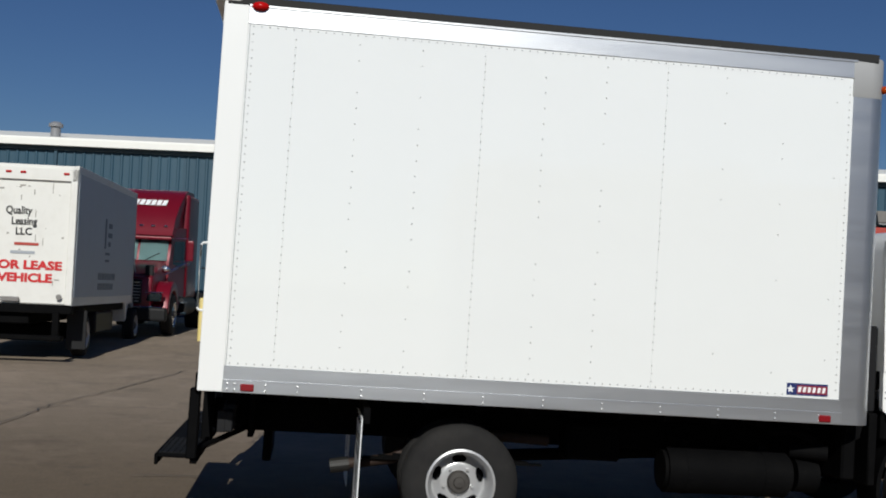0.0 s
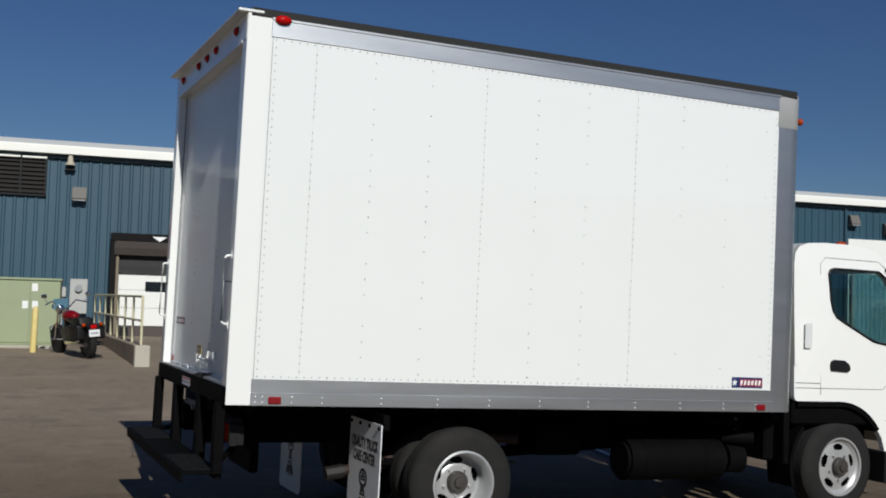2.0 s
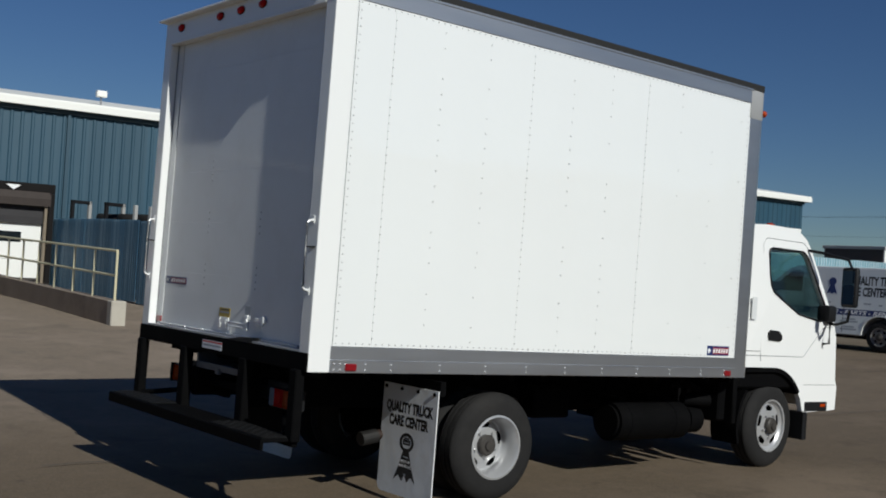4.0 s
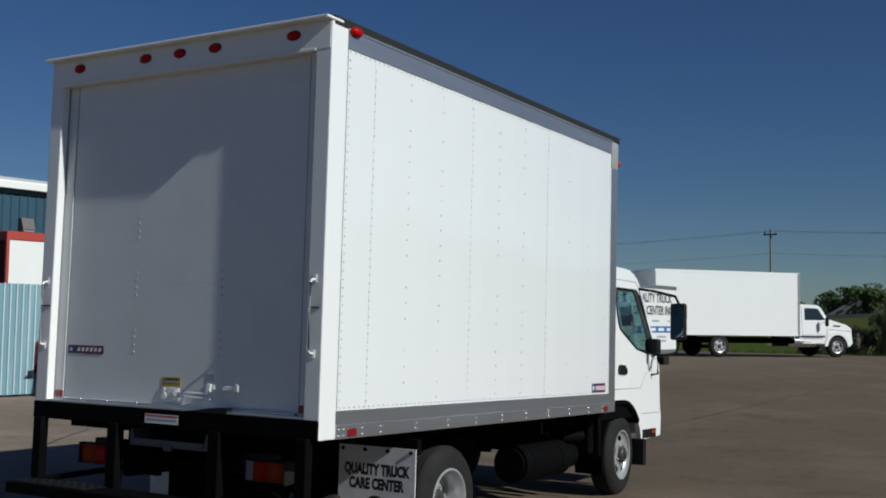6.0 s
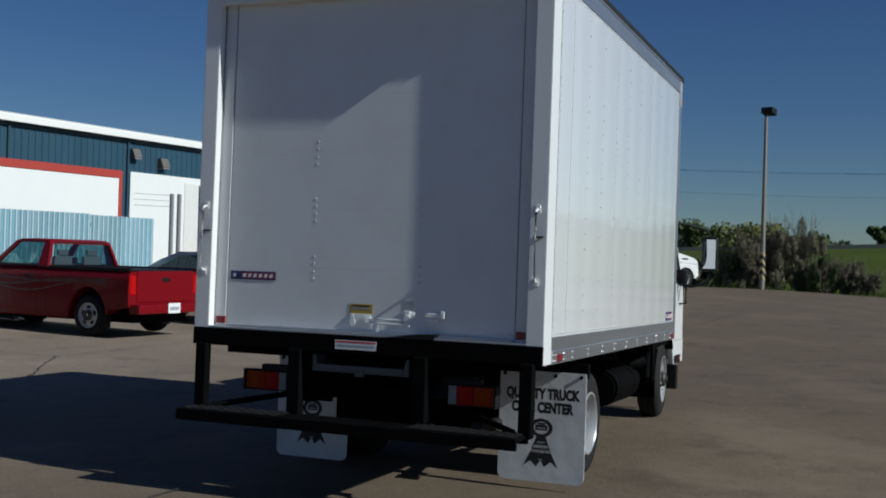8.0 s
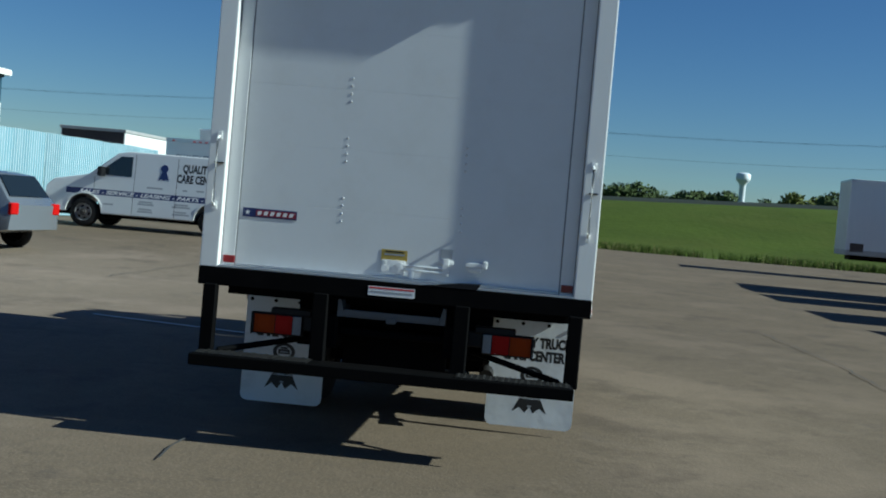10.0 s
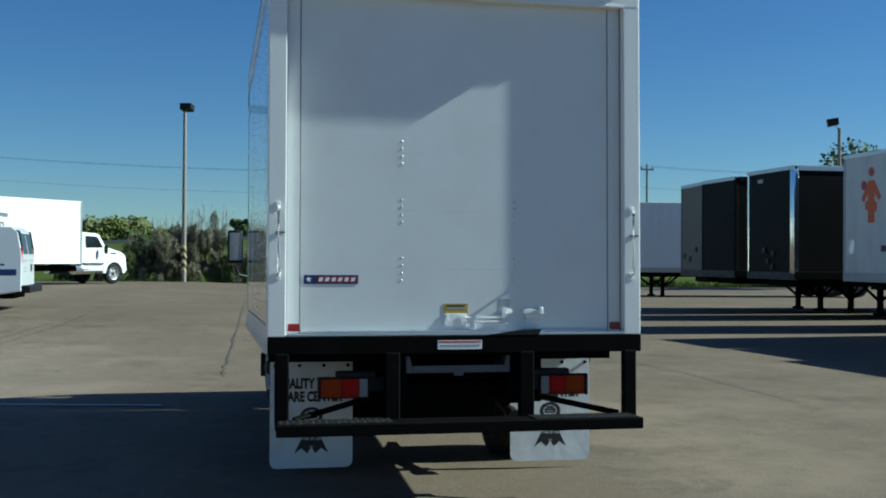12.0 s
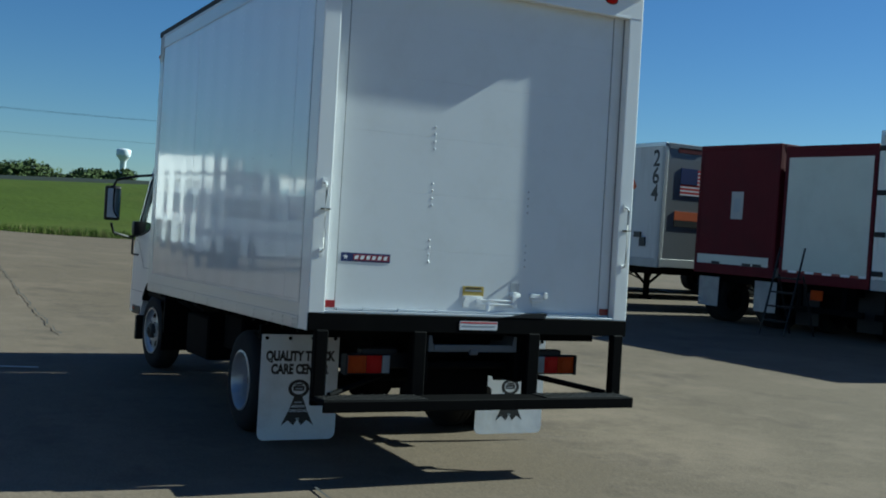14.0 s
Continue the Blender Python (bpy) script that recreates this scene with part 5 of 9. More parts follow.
solo("eave_shadow_trim", bm, mat("eave shade tone", (0.03, 0.05, 0.06), 0.6), "dark strip drawn for the shade under the eave", "trim", kind="structure", m=BLD)
bm = bmesh.new()
for a, b in ((-32, 2.6), (8.2, 42)):
    rect(bm, a, -0.10, -0.1, b, 0.05, 0.46, 0.01)
solo("plinth", bm, M_PLINTH, "pale concrete plinth along the wall", "plinth", kind="structure", m=BLD)
bm = bmesh.new()
rect(bm, -32, 0.35, 0, 42, 12.0, EAVE - 0.2)
solo("wall_inner", bm, M_WALLWHITE, "plain building volume behind the wall", "wall", kind="structure", m=BLD)
# white lower wall towards the east
bm = bmesh.new()
rect(bm, 29.4, -0.09, 0.3, 41.9, 0.0, 4.50, 0.005)
ww = solo("wall_white", bm, M_WALLWHITE, "white painted lower wall", "wall", kind="structure", m=BLD)
bm = bmesh.new()
rect(bm, 33.4, -0.10, 0.4, 34.4, -0.085, 4.2)
part("door_opening", bm, M_DARK, ww)
bm = bmesh.new()
rect(bm, 32.52, -0.115, 0.4, 33.36, -0.09, 4.26, 0.006)
part("door_leaf", bm, M_WHITEOLD, ww, "white door leaf standing open")


def wall_piece(name, label, cat, builder, group=""):
    t = thing(name, BLD, label, cat, group)
    builder(t)
    return t


M_LOUVRE = mat("dark brown louvre", (0.010, 0.008, 0.007), 0.75, vary=0.2, scale=6)


def louvre(t):
    bm = bmesh.new()
    rect(bm, -0.76, -0.02, 4.48, 0.70, -0.012, 5.62)
    part("backing", bm, M_DARK, t)
    bm = bmesh.new()
    for a, b, c, d in ((-0.78, 4.46, -0.72, 5.62), (0.66, 4.46, 0.72, 5.62), (-0.78, 4.46, 0.72, 4.52), (-0.06, 4.46, 0.0, 5.62)):
        rect(bm, a, -0.10, b, c, -0.01, d, 0.005)
    part("frame", bm, M_BLACKPL, t)
    for i in range(8):
        bm = bmesh.new()
        z = 4.56 + i * 0.132
        prism(bm, [(-0.09, z), (-0.085, z + 0.012), (-0.02, z + 0.09), (-0.025, z + 0.075)], "x", -0.72, 0.66)
        part("slat", bm, M_LOUVRE, t)
    for a, b in ((-0.76, -0.04), (0.0, 0.71)):
        bm = bmesh.new()
        rect(bm, a, -0.16, 5.60, b, -0.01, 5.66, 0.01)
        part("hood", bm, M_EAVE, t, "white rain hood")


def horn(t):
    bm = bmesh.new()
    spin(bm, [(0.05, 0.30), (0.07, 0.26), (0.09, 0.10), (0.17, 0.0), (0.0, 0.02)], (1.38, -0.22, 5.44), "z", 20)
    rect(bm, 1.32, -0.2, 5.58, 1.44, -0.01, 5.70, 0.01)
    part("shade", bm, M_BEIGE, t, smooth=40)
    bm = bmesh.new()
    rect(bm, 1.24, -0.2, 5.28, 1.52, -0.02, 5.42, 0.02)
    part("socket", bm, M_DARK, t)


M_PACK = mat("dull lamp housing", (0.12, 0.11, 0.10), 0.6, vary=0.2, scale=8)


def wall_pack(x, z, w, t):
    bm = bmesh.new()
    prism(bm, [(-0.28, z - w * 0.45), (-0.30, z - w * 0.3), (-0.16, z + w * 0.5), (-0.01, z + w * 0.5), (-0.01, z - w * 0.5)], "x", x - w / 2, x + w / 2, 0.01)
    h = part("housing", bm, M_PACK, t)
    bm = bmesh.new()
    rect(bm, x - w * 0.42, -0.29, z - w * 0.5, x + w * 0.42, -0.05, z - w * 0.42, 0.005)
    part("lens", bm, M_CLEARLENS, t)


def meter_box(t):
    bm = bmesh.new()
    rect(bm, 1.53, -0.20, 0.95, 2.04, -0.01, 2.0, 0.015)
    part("cabinet", bm, M_GREYTRAILER, t)
    bm = bmesh.new()
    tube(bm, (1.785, -0.20, 1.72), (1.785, -0.30, 1.72), 0.11, 20)
    part("dial", bm, M_CLEARLENS, t)
    bm = bmesh.new()
    rect(bm, 1.22, -0.14, 1.45, 1.42, -0.01, 1.75, 0.01)
    tube(bm, (1.32, -0.06, 0.3), (1.32, -0.06, 1.5), 0.025, 8)
    tube(bm, (1.66, -0.08, 0.3), (1.66, -0.08, 1.0), 0.04, 8)
    part("junction_box", bm, M_GREYTRAILER, t)


wall_piece("wall_louvre", "dark wall louvre under a white rain hood", "vent", louvre)
wall_piece("flood_lamp", "beige cone-shaped wall lamp under the eave", "lamp", horn)
wall_piece("wall_lamp", "grey wall pack lamp on the blue wall", "lamp", lambda t: wall_pack(1.68, 4.58, 0.42, t), "wall lamps")
wall_piece("wall_lamp", "grey wall pack lamp on the blue wall", "lamp", lambda t: wall_pack(31.2, 4.95, 0.42, t), "wall lamps")
wall_piece("wall_lamp", "grey wall pack lamp on the blue wall", "lamp", lambda t: wall_pack(29.6, 5.2, 0.40, t), "wall lamps")
wall_piece("wall_lamp", "grey wall pack lamp on the blue wall", "lamp", lambda t: wall_pack(18.9, 4.62, 0.45, t), "wall lamps")
wall_piece("electric_meter", "grey electric meter cabinet on the blue wall", "meter", meter_box)


def roof_pipe(x, h, r, label):
    t = thing("roof_vent", BLD @ pose(x, 0.4, EAVE + 0.1), label, "vent")
    part("pipe", tube(bmesh.new(), (0, 0, -0.2), (0, 0, h), r, 18), M_GREY, t, smooth=40)
    bm = bmesh.new()
    tube(bm, (0, 0, h), (0, 0, h + 0.08), r * 1.45, 18)
    tube(bm, (0, 0, h + 0.08), (0, 0, h + 0.16), r * 1.45, 18, r * 0.8)
    part("cap", bm, M_GREY, t, smooth=40)


roof_pipe(-7.95, 0.48, 0.16, "grey capped vent pipe on the roof edge")
t = thing("roof_light", BLD @ pose(9.5, 0.3, EAVE + 0.1), "small white flood lamp on the roof edge", "lamp")
part("stem", tube(bmesh.new(), (0, 0, -0.15), (0, 0, 0.4), 0.025, 8), M_GREY, t)
part("head", rect(bmesh.new(), -0.16, -0.12, 0.38, 0.16, 0.10, 0.58, 0.03, 2), M_EAVE, t)


# ---- loading docks ----
M_SEAL = mat("black dock seal", (0.012, 0.011, 0.011), 0.85, vary=0.3, scale=4, spec=0.1)
M_GUARD = mat("scuffed beige guard", (0.20, 0.165, 0.12), 0.8, vary=0.3, scale=6)


def dock(x0, x1):
    t = thing("loading_dock", BLD, "loading dock with black seal and white sectional door", "dock", "loading docks")
    for a, b, c, d in ((x0, 0.2, x0 + 0.17, 3.2), (x1 - 0.17, 0.2, x1, 3.2), (x0, 3.2, x1, 3.45)):
        part("dock_seal", rect(bmesh.new(), a, -0.42, b, c, -0.02, d, 0.03, 2), M_SEAL, t, "black padded dock seal")
    for a in (x0 + 0.18, x1 - 0.27):
        part("guard_post", rect(bmesh.new(), a, -0.36, 0.3, a + 0.09, -0.20, 3.0, 0.02), M_GUARD, t, "scuffed beige guard post")
    bm = bmesh.new()
    prism(bm, [(-0.40, 3.22), (-0.46, 3.00), (-0.44, 2.78), (-0.40, 2.78), (-0.36, 3.22)], "x", x0 + 0.12, x1 - 0.12)
    part("head_curtain", bm, mat("worn brown curtain", (0.035, 0.026, 0.022), 0.8, vary=0.3, scale=5), t, "worn dark head curtain")
    bm = bmesh.new()
    prism(bm, [(-0.20, 2.95), (-0.22, 2.45), (-0.20, 2.24), (-0.17, 2.24), (-0.17, 2.95)], "x", x0 + 0.28, x1 - 0.28)
    part("dock_curtain", bm, mat("dusty black curtain", (0.03, 0.028, 0.03), 0.8, vary=0.2, scale=4), t, "black hanging curtain")
    for k in range(4):
        bm = bmesh.new()
        rect(bm, x0 + 0.28, -0.10, 0.62 + 0.55 * k, x1 - 0.28, -0.04, 0.62 + 0.55 * (k + 1) - 0.008, 0.006)
        part("door_section", bm, M_WALLWHITE, t, "white door section")
    bm = bmesh.new()
    xm = (x0 + x1) / 2 + 0.12
    rect(bm, xm - 0.36, -0.115, 1.68, xm + 0.36, -0.095, 1.99, 0.06, 3)
    part("door_window", bm, M_DARKGLASS, t, "small dark door window")
    bm = bmesh.new()
    rect(bm, x0 + 0.28, -0.25, 0.0, x1 - 0.28, 0.0, 0.60, 0.01)
    part("dock_face", bm, M_BROWN, t)
    for xx in (x0 + 0.5, x1 - 0.5):
        bm = bmesh.new()
        rect(bm, xx - 0.12, -0.42, 0.25, xx + 0.12, -0.25, 0.58, 0.02)
        part("bumper_block", bm, M_RUBBER, t)
    bm = bmesh.new()
    bm.faces.new([bm.verts.new(p) for p in ((xm - 0.22, -0.425, 3.37), (xm, -0.425, 3.22), (xm + 0.22, -0.425, 3.37))])
    part("sign_triangle", bm, M_WHITEINK, t)


for a, b in DOCKS:
    dock(a, b)


def dock_wall(p0, p1, h0, h1, end_post):
    """A low concrete wall with a tubular rail on top."""
    p0, p1 = Vector(p0), Vector(p1)
    d = p1 - p0
    L = d.length
    ang = math.degrees(math.atan2(d.y, d.x))
    m = pose(p0.x, p0.y, 0, 0, 0, ang)
    w = solo("retaining_wall", prism(bmesh.new(), [(0, -0.2), (0, h0), (L, h1), (L, -0.2)], "y", -0.14, 0.14, 0.015), M_WALLCONC,
             "low weathered concrete wall beside the dock", "wall", "dock walls", m=m)
    bm = bmesh.new()
    rect(bm, -0.16, -0.155, -0.1, 0.10, 0.155, h0 + 0.005, 0.02)
    part("end_block", bm, M_PLINTH, w, "pale block at the wall's end")
    r = thing("guard_rail", m, "cream painted tubular guard rail on the wall", "railing", "dock rails")
    n = max(3, int(L / 1.35))
    zt = lambda u: h0 + (h1 - h0) * u / L
    for i in range(n + 1):
        u = 0.12 + (L - 0.5) * i / n
        part("post", tube(bmesh.new(), (u, 0, zt(u)), (u, 0, zt(u) + 1.0), 0.026, 8), M_RAIL, r)
    for k in (0.50, 1.0):
        part("rail", tube(bmesh.new(), (0.12, 0, zt(0.12) + k), (L - 0.38, 0, zt(L) + k), 0.026, 8), M_RAIL, r)


dock_wall((1.92, 16.5), (2.06, 27.0), 0.56, 0.54, True)
dock_wall((5.26, 15.7), (5.75, 28.0), 0.60, 0.85, True)


# ---- fence ----
def fence_run(x0, y0, ang, length, h, material, label, sheet_w=0.95):
    m = pose(x0, y0, 0, 0, 0, ang)
    f = thing("metal_fence", m, label, "fence", "corrugated fences")
    me = mesh_of("fence_sheet", rib_sheet(sheet_w, h, 7, 0.015, 0.028), material)
    n = int(length / sheet_w)
    crest_me = mesh_of("crest", rect(bmesh.new(), -0.011, -0.021, 0.01, 0.011, -0.0145, h + 0.012), M_CREST)
    for i in range(n):
        ob = new("fence_sheet", me)
        ob.parent = f
        wx, wy = (m @ Vector((i * sheet_w, 0, 0))).xy
        ob.location = (i * sheet_w, random.uniform(-0.008, 0.008), ground_z(wx, wy) + 0.03 + random.uniform(-0.012, 0.012))
        if material is M_FENCE:
            for k in range(7):               # pale strips along the crests of the corrugation
                crest = new("crest", crest_me)
                crest.parent = ob
                crest.location = ((k + 0.5) * sheet_w / 7, 0, 0)
        if i % 3 == 0:
            part("post", tube(bmesh.new(), (i * sheet_w, 0.07, 0), (i * sheet_w, 0.07, ground_z(wx, wy) + h), 0.035, 8), M_GREY, f)
    for zz in (0.45, h - 0.25):
        bm = bmesh.new()
        rect(bm, 0, 0.03, zz + 0.1, n * sheet_w, 0.08, zz + 0.17)
        part("rail", bm, M_GREY, f)
    bm = bmesh.new()
    for yy in (-0.06,):
        tube(bm, (-0.05, yy, 0), (-0.05, yy, h + 0.42), 0.045, 10)
    part("end_post", bm, M_GREYTRAILER, f, "grey end post")
    return f


FX, FY = 8.1, 14.45
fence_run(8.16, 28.10, -90.25, 13.6, 2.12, M_FENCESHADE, "weathered corrugated fence with its shade put into the blue")
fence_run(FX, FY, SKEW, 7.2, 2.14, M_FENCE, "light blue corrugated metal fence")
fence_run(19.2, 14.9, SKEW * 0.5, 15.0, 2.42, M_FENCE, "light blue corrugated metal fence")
for dx in (7.2, 7.45):
    x, y = FX + dx, FY - 0.108 * dx
    solo("gate_post", tube(bmesh.new(), (0, 0, 0), (0, 0, 2.75), 0.05, 10), M_GREY, "grey steel gate post by the fence", "post", "gate posts", m=pose(x, y, ground_z(x, y)))


# racks and old tyres stored behind the fence
def frame_rack(x, y, w, h, crossed):
    t = thing("steel_rack", pose(x, y, ground_z(x, y), 0, 0, 12), "black steel rack frame stored behind the fence", "rack", "stored racks")
    for u in (0, w):
        part("upright", rect(bmesh.new(), u - 0.05, -0.05, 0, u + 0.05, 0.05, h, 0.01), M_GREYTRAILER if u or not crossed else M_BLACKPL, t)
    if crossed:
        part("crossbar", rect(bmesh.new(), -0.05, -0.05, h - 0.10, w + 0.05, 0.05, h, 0.01), M_BLACKPL, t)


for x, y, w, h, c in ((8.30, 26.8, 0.58, 2.72, 1), (8.62, 25.0, 0.56, 2.66, 1), (8.64, 23.0, 0.50, 2.58, 0), (8.84, 21.0, 0.66, 2.55, 1), (9.75, 20.0, 0.70, 2.45, 1)):
    frame_rack(x, y, w, h, c)
for x, y in ((9.3, 26.0), (9.35, 24.6), (9.45, 23.5), (9.75, 22.4)):
    t = thing("tyre_stack", pose(x, y, ground_z(x, y)), "stack of old black tyres behind the fence", "tyres", "tyre stacks")
    for k in range(9):
        bm = spin(bmesh.new(), [(0.28, -0.13), (0.48, -0.13), (0.53, -0.06), (0.53, 0.06), (0.48, 0.13), (0.28, 0.13), (0.28, -0.13)], (random.uniform(-0.03, 0.03), random.uniform(-0.03, 0.03), 0.13 + 0.262 * k), "z", 24)
        part("tyre", bm, M_RUBBER, t, smooth=40)


# ---- transformer, bollards, gas meter ----
t = thing("transformer", pose(-1.02, 21.45, 0, 0, 0, SKEW), "sage green transformer cabinet on a concrete pad", "transformer")
gzt = ground_z(0, 21.5)
part("pad", rect(bmesh.new(), -0.12, -0.15, gzt - 0.1, 1.82, 1.5, gzt + 0.06, 0.02), M_PLINTH, t)
part("cabinet", rect(bmesh.new(), 0.0, 0.0, gzt + 0.06, 1.70, 1.3, gzt + 1.60, 0.02, 2), M_GREEN, t)
part("lid", rect(bmesh.new(), -0.03, -0.04, gzt + 1.60, 1.73, 1.33, gzt + 1.66, 0.015), M_GREEN, t)
for a, b in ((0.02, 1.02), (1.04, 1.68)):
    d = part("door", rect(bmesh.new(), a, -0.022, gzt + 0.12, b, 0.0, gzt + 1.56, 0.006), M_GREEN, t)
for u, z in ((0.92, 1.02), (1.14, 1.02), (1.12, 1.44)):
    part("label", rect(bmesh.new(), u - 0.065, -0.026, gzt + z - 0.09, u + 0.065, -0.021, gzt + z + 0.09), M_WHITEINK, t)
for z in (1.0, 0.4):
    part("latch", rect(bmesh.new(), 1.52, -0.07, gzt + z - 0.03, 1.66, -0.02, gzt + z + 0.04, 0.01), M_BLACKPL, t)
for x, y in ((-1.92, 19.9), (-1.28, 22.5), (0.03, 19.9)):
    bm = bmesh.new()
    spin(bm, [(0.072, 0.0), (0.072, 0.96), (0.06, 1.005), (0.03, 1.03), (0.0, 1.035)], (0, 0, 0), "z", 18)
    solo("bollard", bm, M_YELLOW, "pale yellow steel bollard standing on the concrete", "bollard", "bollards", m=pose(x, y, ground_z(x, y), random.uniform(-1, 1), random.uniform(-1, 1), 0), smooth=50)
t = thing("gas_meter", pose(-1.95, 27.6, 0.3), "grey gas meter with pipes standing by the wall", "meter")
bm = bmesh.new()
pipe(bm, [(-0.22, 0, 0), (-0.22, 0, 1.05), (-0.10, 0, 1.14), (0.34, 0, 1.14), (0.42, 0, 1.05), (0.42, 0, 0.6)], 0.04, 10)
tube(bm, (-0.40, 0, 0.85), (-0.20, 0, 0.85), 0.10, 12)
tube(bm, (-0.44, 0, 0.6), (-0.3, 0, 0.6), 0.08, 12)
part("pipework", bm, M_GREYTRAILER, t, smooth=40)
part("meter_body", rect(bmesh.new(), -0.12, -0.18, 0.62, 0.32, 0.15, 1.05, 0.06, 3), M_GREY, t, smooth=40)
part("gauge", tube(bmesh.new(), (0.1, -0.10, 1.18), (0.1, -0.02, 1.18), 0.09, 14), M_GREYTRAILER, t)
bm = bmesh.new()
for a, b, c, d in ((0.42, 1.20, 0.70, 1.24), (0.42, 1.52, 0.70, 1.56), (0.42, 1.20, 0.46, 1.56), (0.66, 1.20, 0.70, 1.56)):
    rect(bm, a, -0.03, b, c, 0.03, d)
part("bracket", bm, M_BLACKPL, t)


# ---- motorcycle ----
def motorcycle(m):
    t = thing("motorcycle", m, "black and red cruiser motorcycle with saddlebags", "motorcycle")
    for y in (0.0, 1.62):
        w = part("wheel", spin(bmesh.new(), [(0.22, -0.05), (0.30, -0.065), (0.325, 0.0), (0.30, 0.065), (0.22, 0.05), (0.22, -0.05)], (0, y, 0.325), "x", 28), M_RUBBER, t, smooth=40)
        bm = bmesh.new()
        spin(bm, [(0.22, -0.03), (0.22, 0.03), (0.20, 0.03), (0.20, -0.03), (0.22, -0.03)], (0, y, 0.325), "x", 28)
        for i in range(10):
            a = math.pi * i / 5
            tube(bm, (0, y, 0.325), (0, y + 0.21 * math.cos(a), 0.325 + 0.21 * math.sin(a)), 0.006, 5)
        part("rim", bm, M_CHROME, w)
    bm = bmesh.new()
    prism(bm, [(-0.30, 0.62), (-0.10, 0.70), (0.18, 0.66), (0.30, 0.45), (0.24, 0.42), (0.12, 0.60), (-0.08, 0.66), (-0.28, 0.58)], "x", -0.09, 0.09, 0.01)
    part("rear_fender", bm, M_BLACKPL, t)
    bm = bmesh.new()
    bmesh.ops.create_uvsphere(bm, u_segments=20, v_segments=12, radius=1)
    bmesh.ops.transform(bm, matrix=Matrix.Translation((0, 0.90, 0.84)) @ Matrix.Diagonal((0.155, 0.30, 0.125, 1)), verts=bm.verts)
    part("fuel_tank", bm, M_RED, t, "red fuel tank", smooth=60)
    bm = bmesh.new()
    prism(bm, [(0.02, 0.70), (0.05, 0.82), (0.25, 0.84), (0.38, 0.78), (0.70, 0.82), (0.74, 0.74), (0.3, 0.66)], "x", -0.15, 0.15, 0.03)
    part("seat", bm, M_BLACKPL, t, "black seat", smooth=40)
    for s in (-1, 1):
        part("saddlebag", rect(bmesh.new(), min(s * 0.13, s * 0.30), -0.20, 0.40, max(s * 0.13, s * 0.30), 0.30, 0.70, 0.05, 3), M_BLACKPL, t, "black saddlebag", smooth=40)
        bm = bmesh.new()
        pipe(bm, [(s * 0.10, 1.30, 0.98), (s * 0.25, 1.22, 1.16), (s * 0.46, 1.05, 1.10)], 0.014, 8)
        part("handlebar", bm, M_CHROME, t, smooth=40)
        bm = bmesh.new()
        tube(bm, (s * 0.40, 1.1, 1.12), (s * 0.47, 1.08, 1.27), 0.007, 6)
        rect(bm, s * 0.47 - 0.06, 1.07, 1.24, s * 0.47 + 0.06, 1.10, 1.32, 0.015, 2)
        part("mirror", bm, M_CHROME, t)
        part("fork", tube(bmesh.new(), (s * 0.09, 1.62, 0.325), (s * 0.09, 1.32, 1.0), 0.022, 8), M_CHROME, t)
        part("exhaust", tube(bmesh.new(), (s * 0.18, -0.30, 0.30), (s * 0.16, 0.75, 0.30), 0.045, 12), M_CHROME, t, smooth=40)
        bm = bmesh.new()
        bmesh.ops.create_uvsphere(bm, u_segments=12, v_segments=8, radius=0.04, matrix=Matrix.Translation((s * 0.18, -0.26, 0.70)))
        part("turn_signal", bm, M_AMBER, t, smooth=50)
    bm = bmesh.new()
    rect(bm, -0.14, 0.55, 0.32, 0.14, 1.10, 0.62, 0.05, 2)
    for k in (0.70, 0.95):
        tube(bm, (0, k, 0.5), (0, k + (0.12 if k > 0.8 else -0.08), 0.82), 0.085, 12)
    part("engine", bm, M_STEELDK, t, smooth=40)
    # the screen's blue stands in for the wall reflected in the chrome
    bm = bmesh.new()
    prism(bm, [(1.46, 0.98), (1.49, 0.98), (1.40, 1.20), (1.38, 1.20)], "x", -0.16, 0.16, 0.01)
    part("windscreen", bm, mat("screen with blue wall sheen", (0.12, 0.24, 0.33), 0.15, coat=0.5), t, "small windscreen coloured like the blue wall's reflection")
    bm = bmesh.new()
    for s in (-1, 1):
        pipe(bm, [(s * 0.12, 1.12, 0.35), (s * 0.34, 1.16, 0.38), (s * 0.34, 1.18, 0.62), (s * 0.10, 1.22, 0.72)], 0.014, 8)
    part("crash_bar", bm, M_CHROME, t, smooth=40)
    bm = bmesh.new()
    bmesh.ops.create_uvsphere(bm, u_segments=16, v_segments=10, radius=0.11, matrix=Matrix.Translation((0, 1.48, 0.98)))
    part("headlamp", bm, M_CHROME, t, smooth=50)
    part("tail_lamp", rect(bmesh.new(), -0.06, -0.34, 0.62, 0.06, -0.28, 0.70, 0.02, 2), M_REDLENS, t)
    pl = part("number_plate", rect(bmesh.new(), -0.11, -0.36, 0.46, 0.11, -0.345, 0.60, 0.004), M_WHITEINK, t, "white plate")
    part("plate_bar", rect(bmesh.new(), -0.08, -0.363, 0.51, 0.08, -0.3595, 0.55), M_GREYINK, pl)


motorcycle(pose(1.08, 18.30, ground_z(1.1, 18.4), 0, -5, 16) @ Matrix.Scale(1.06, 4))


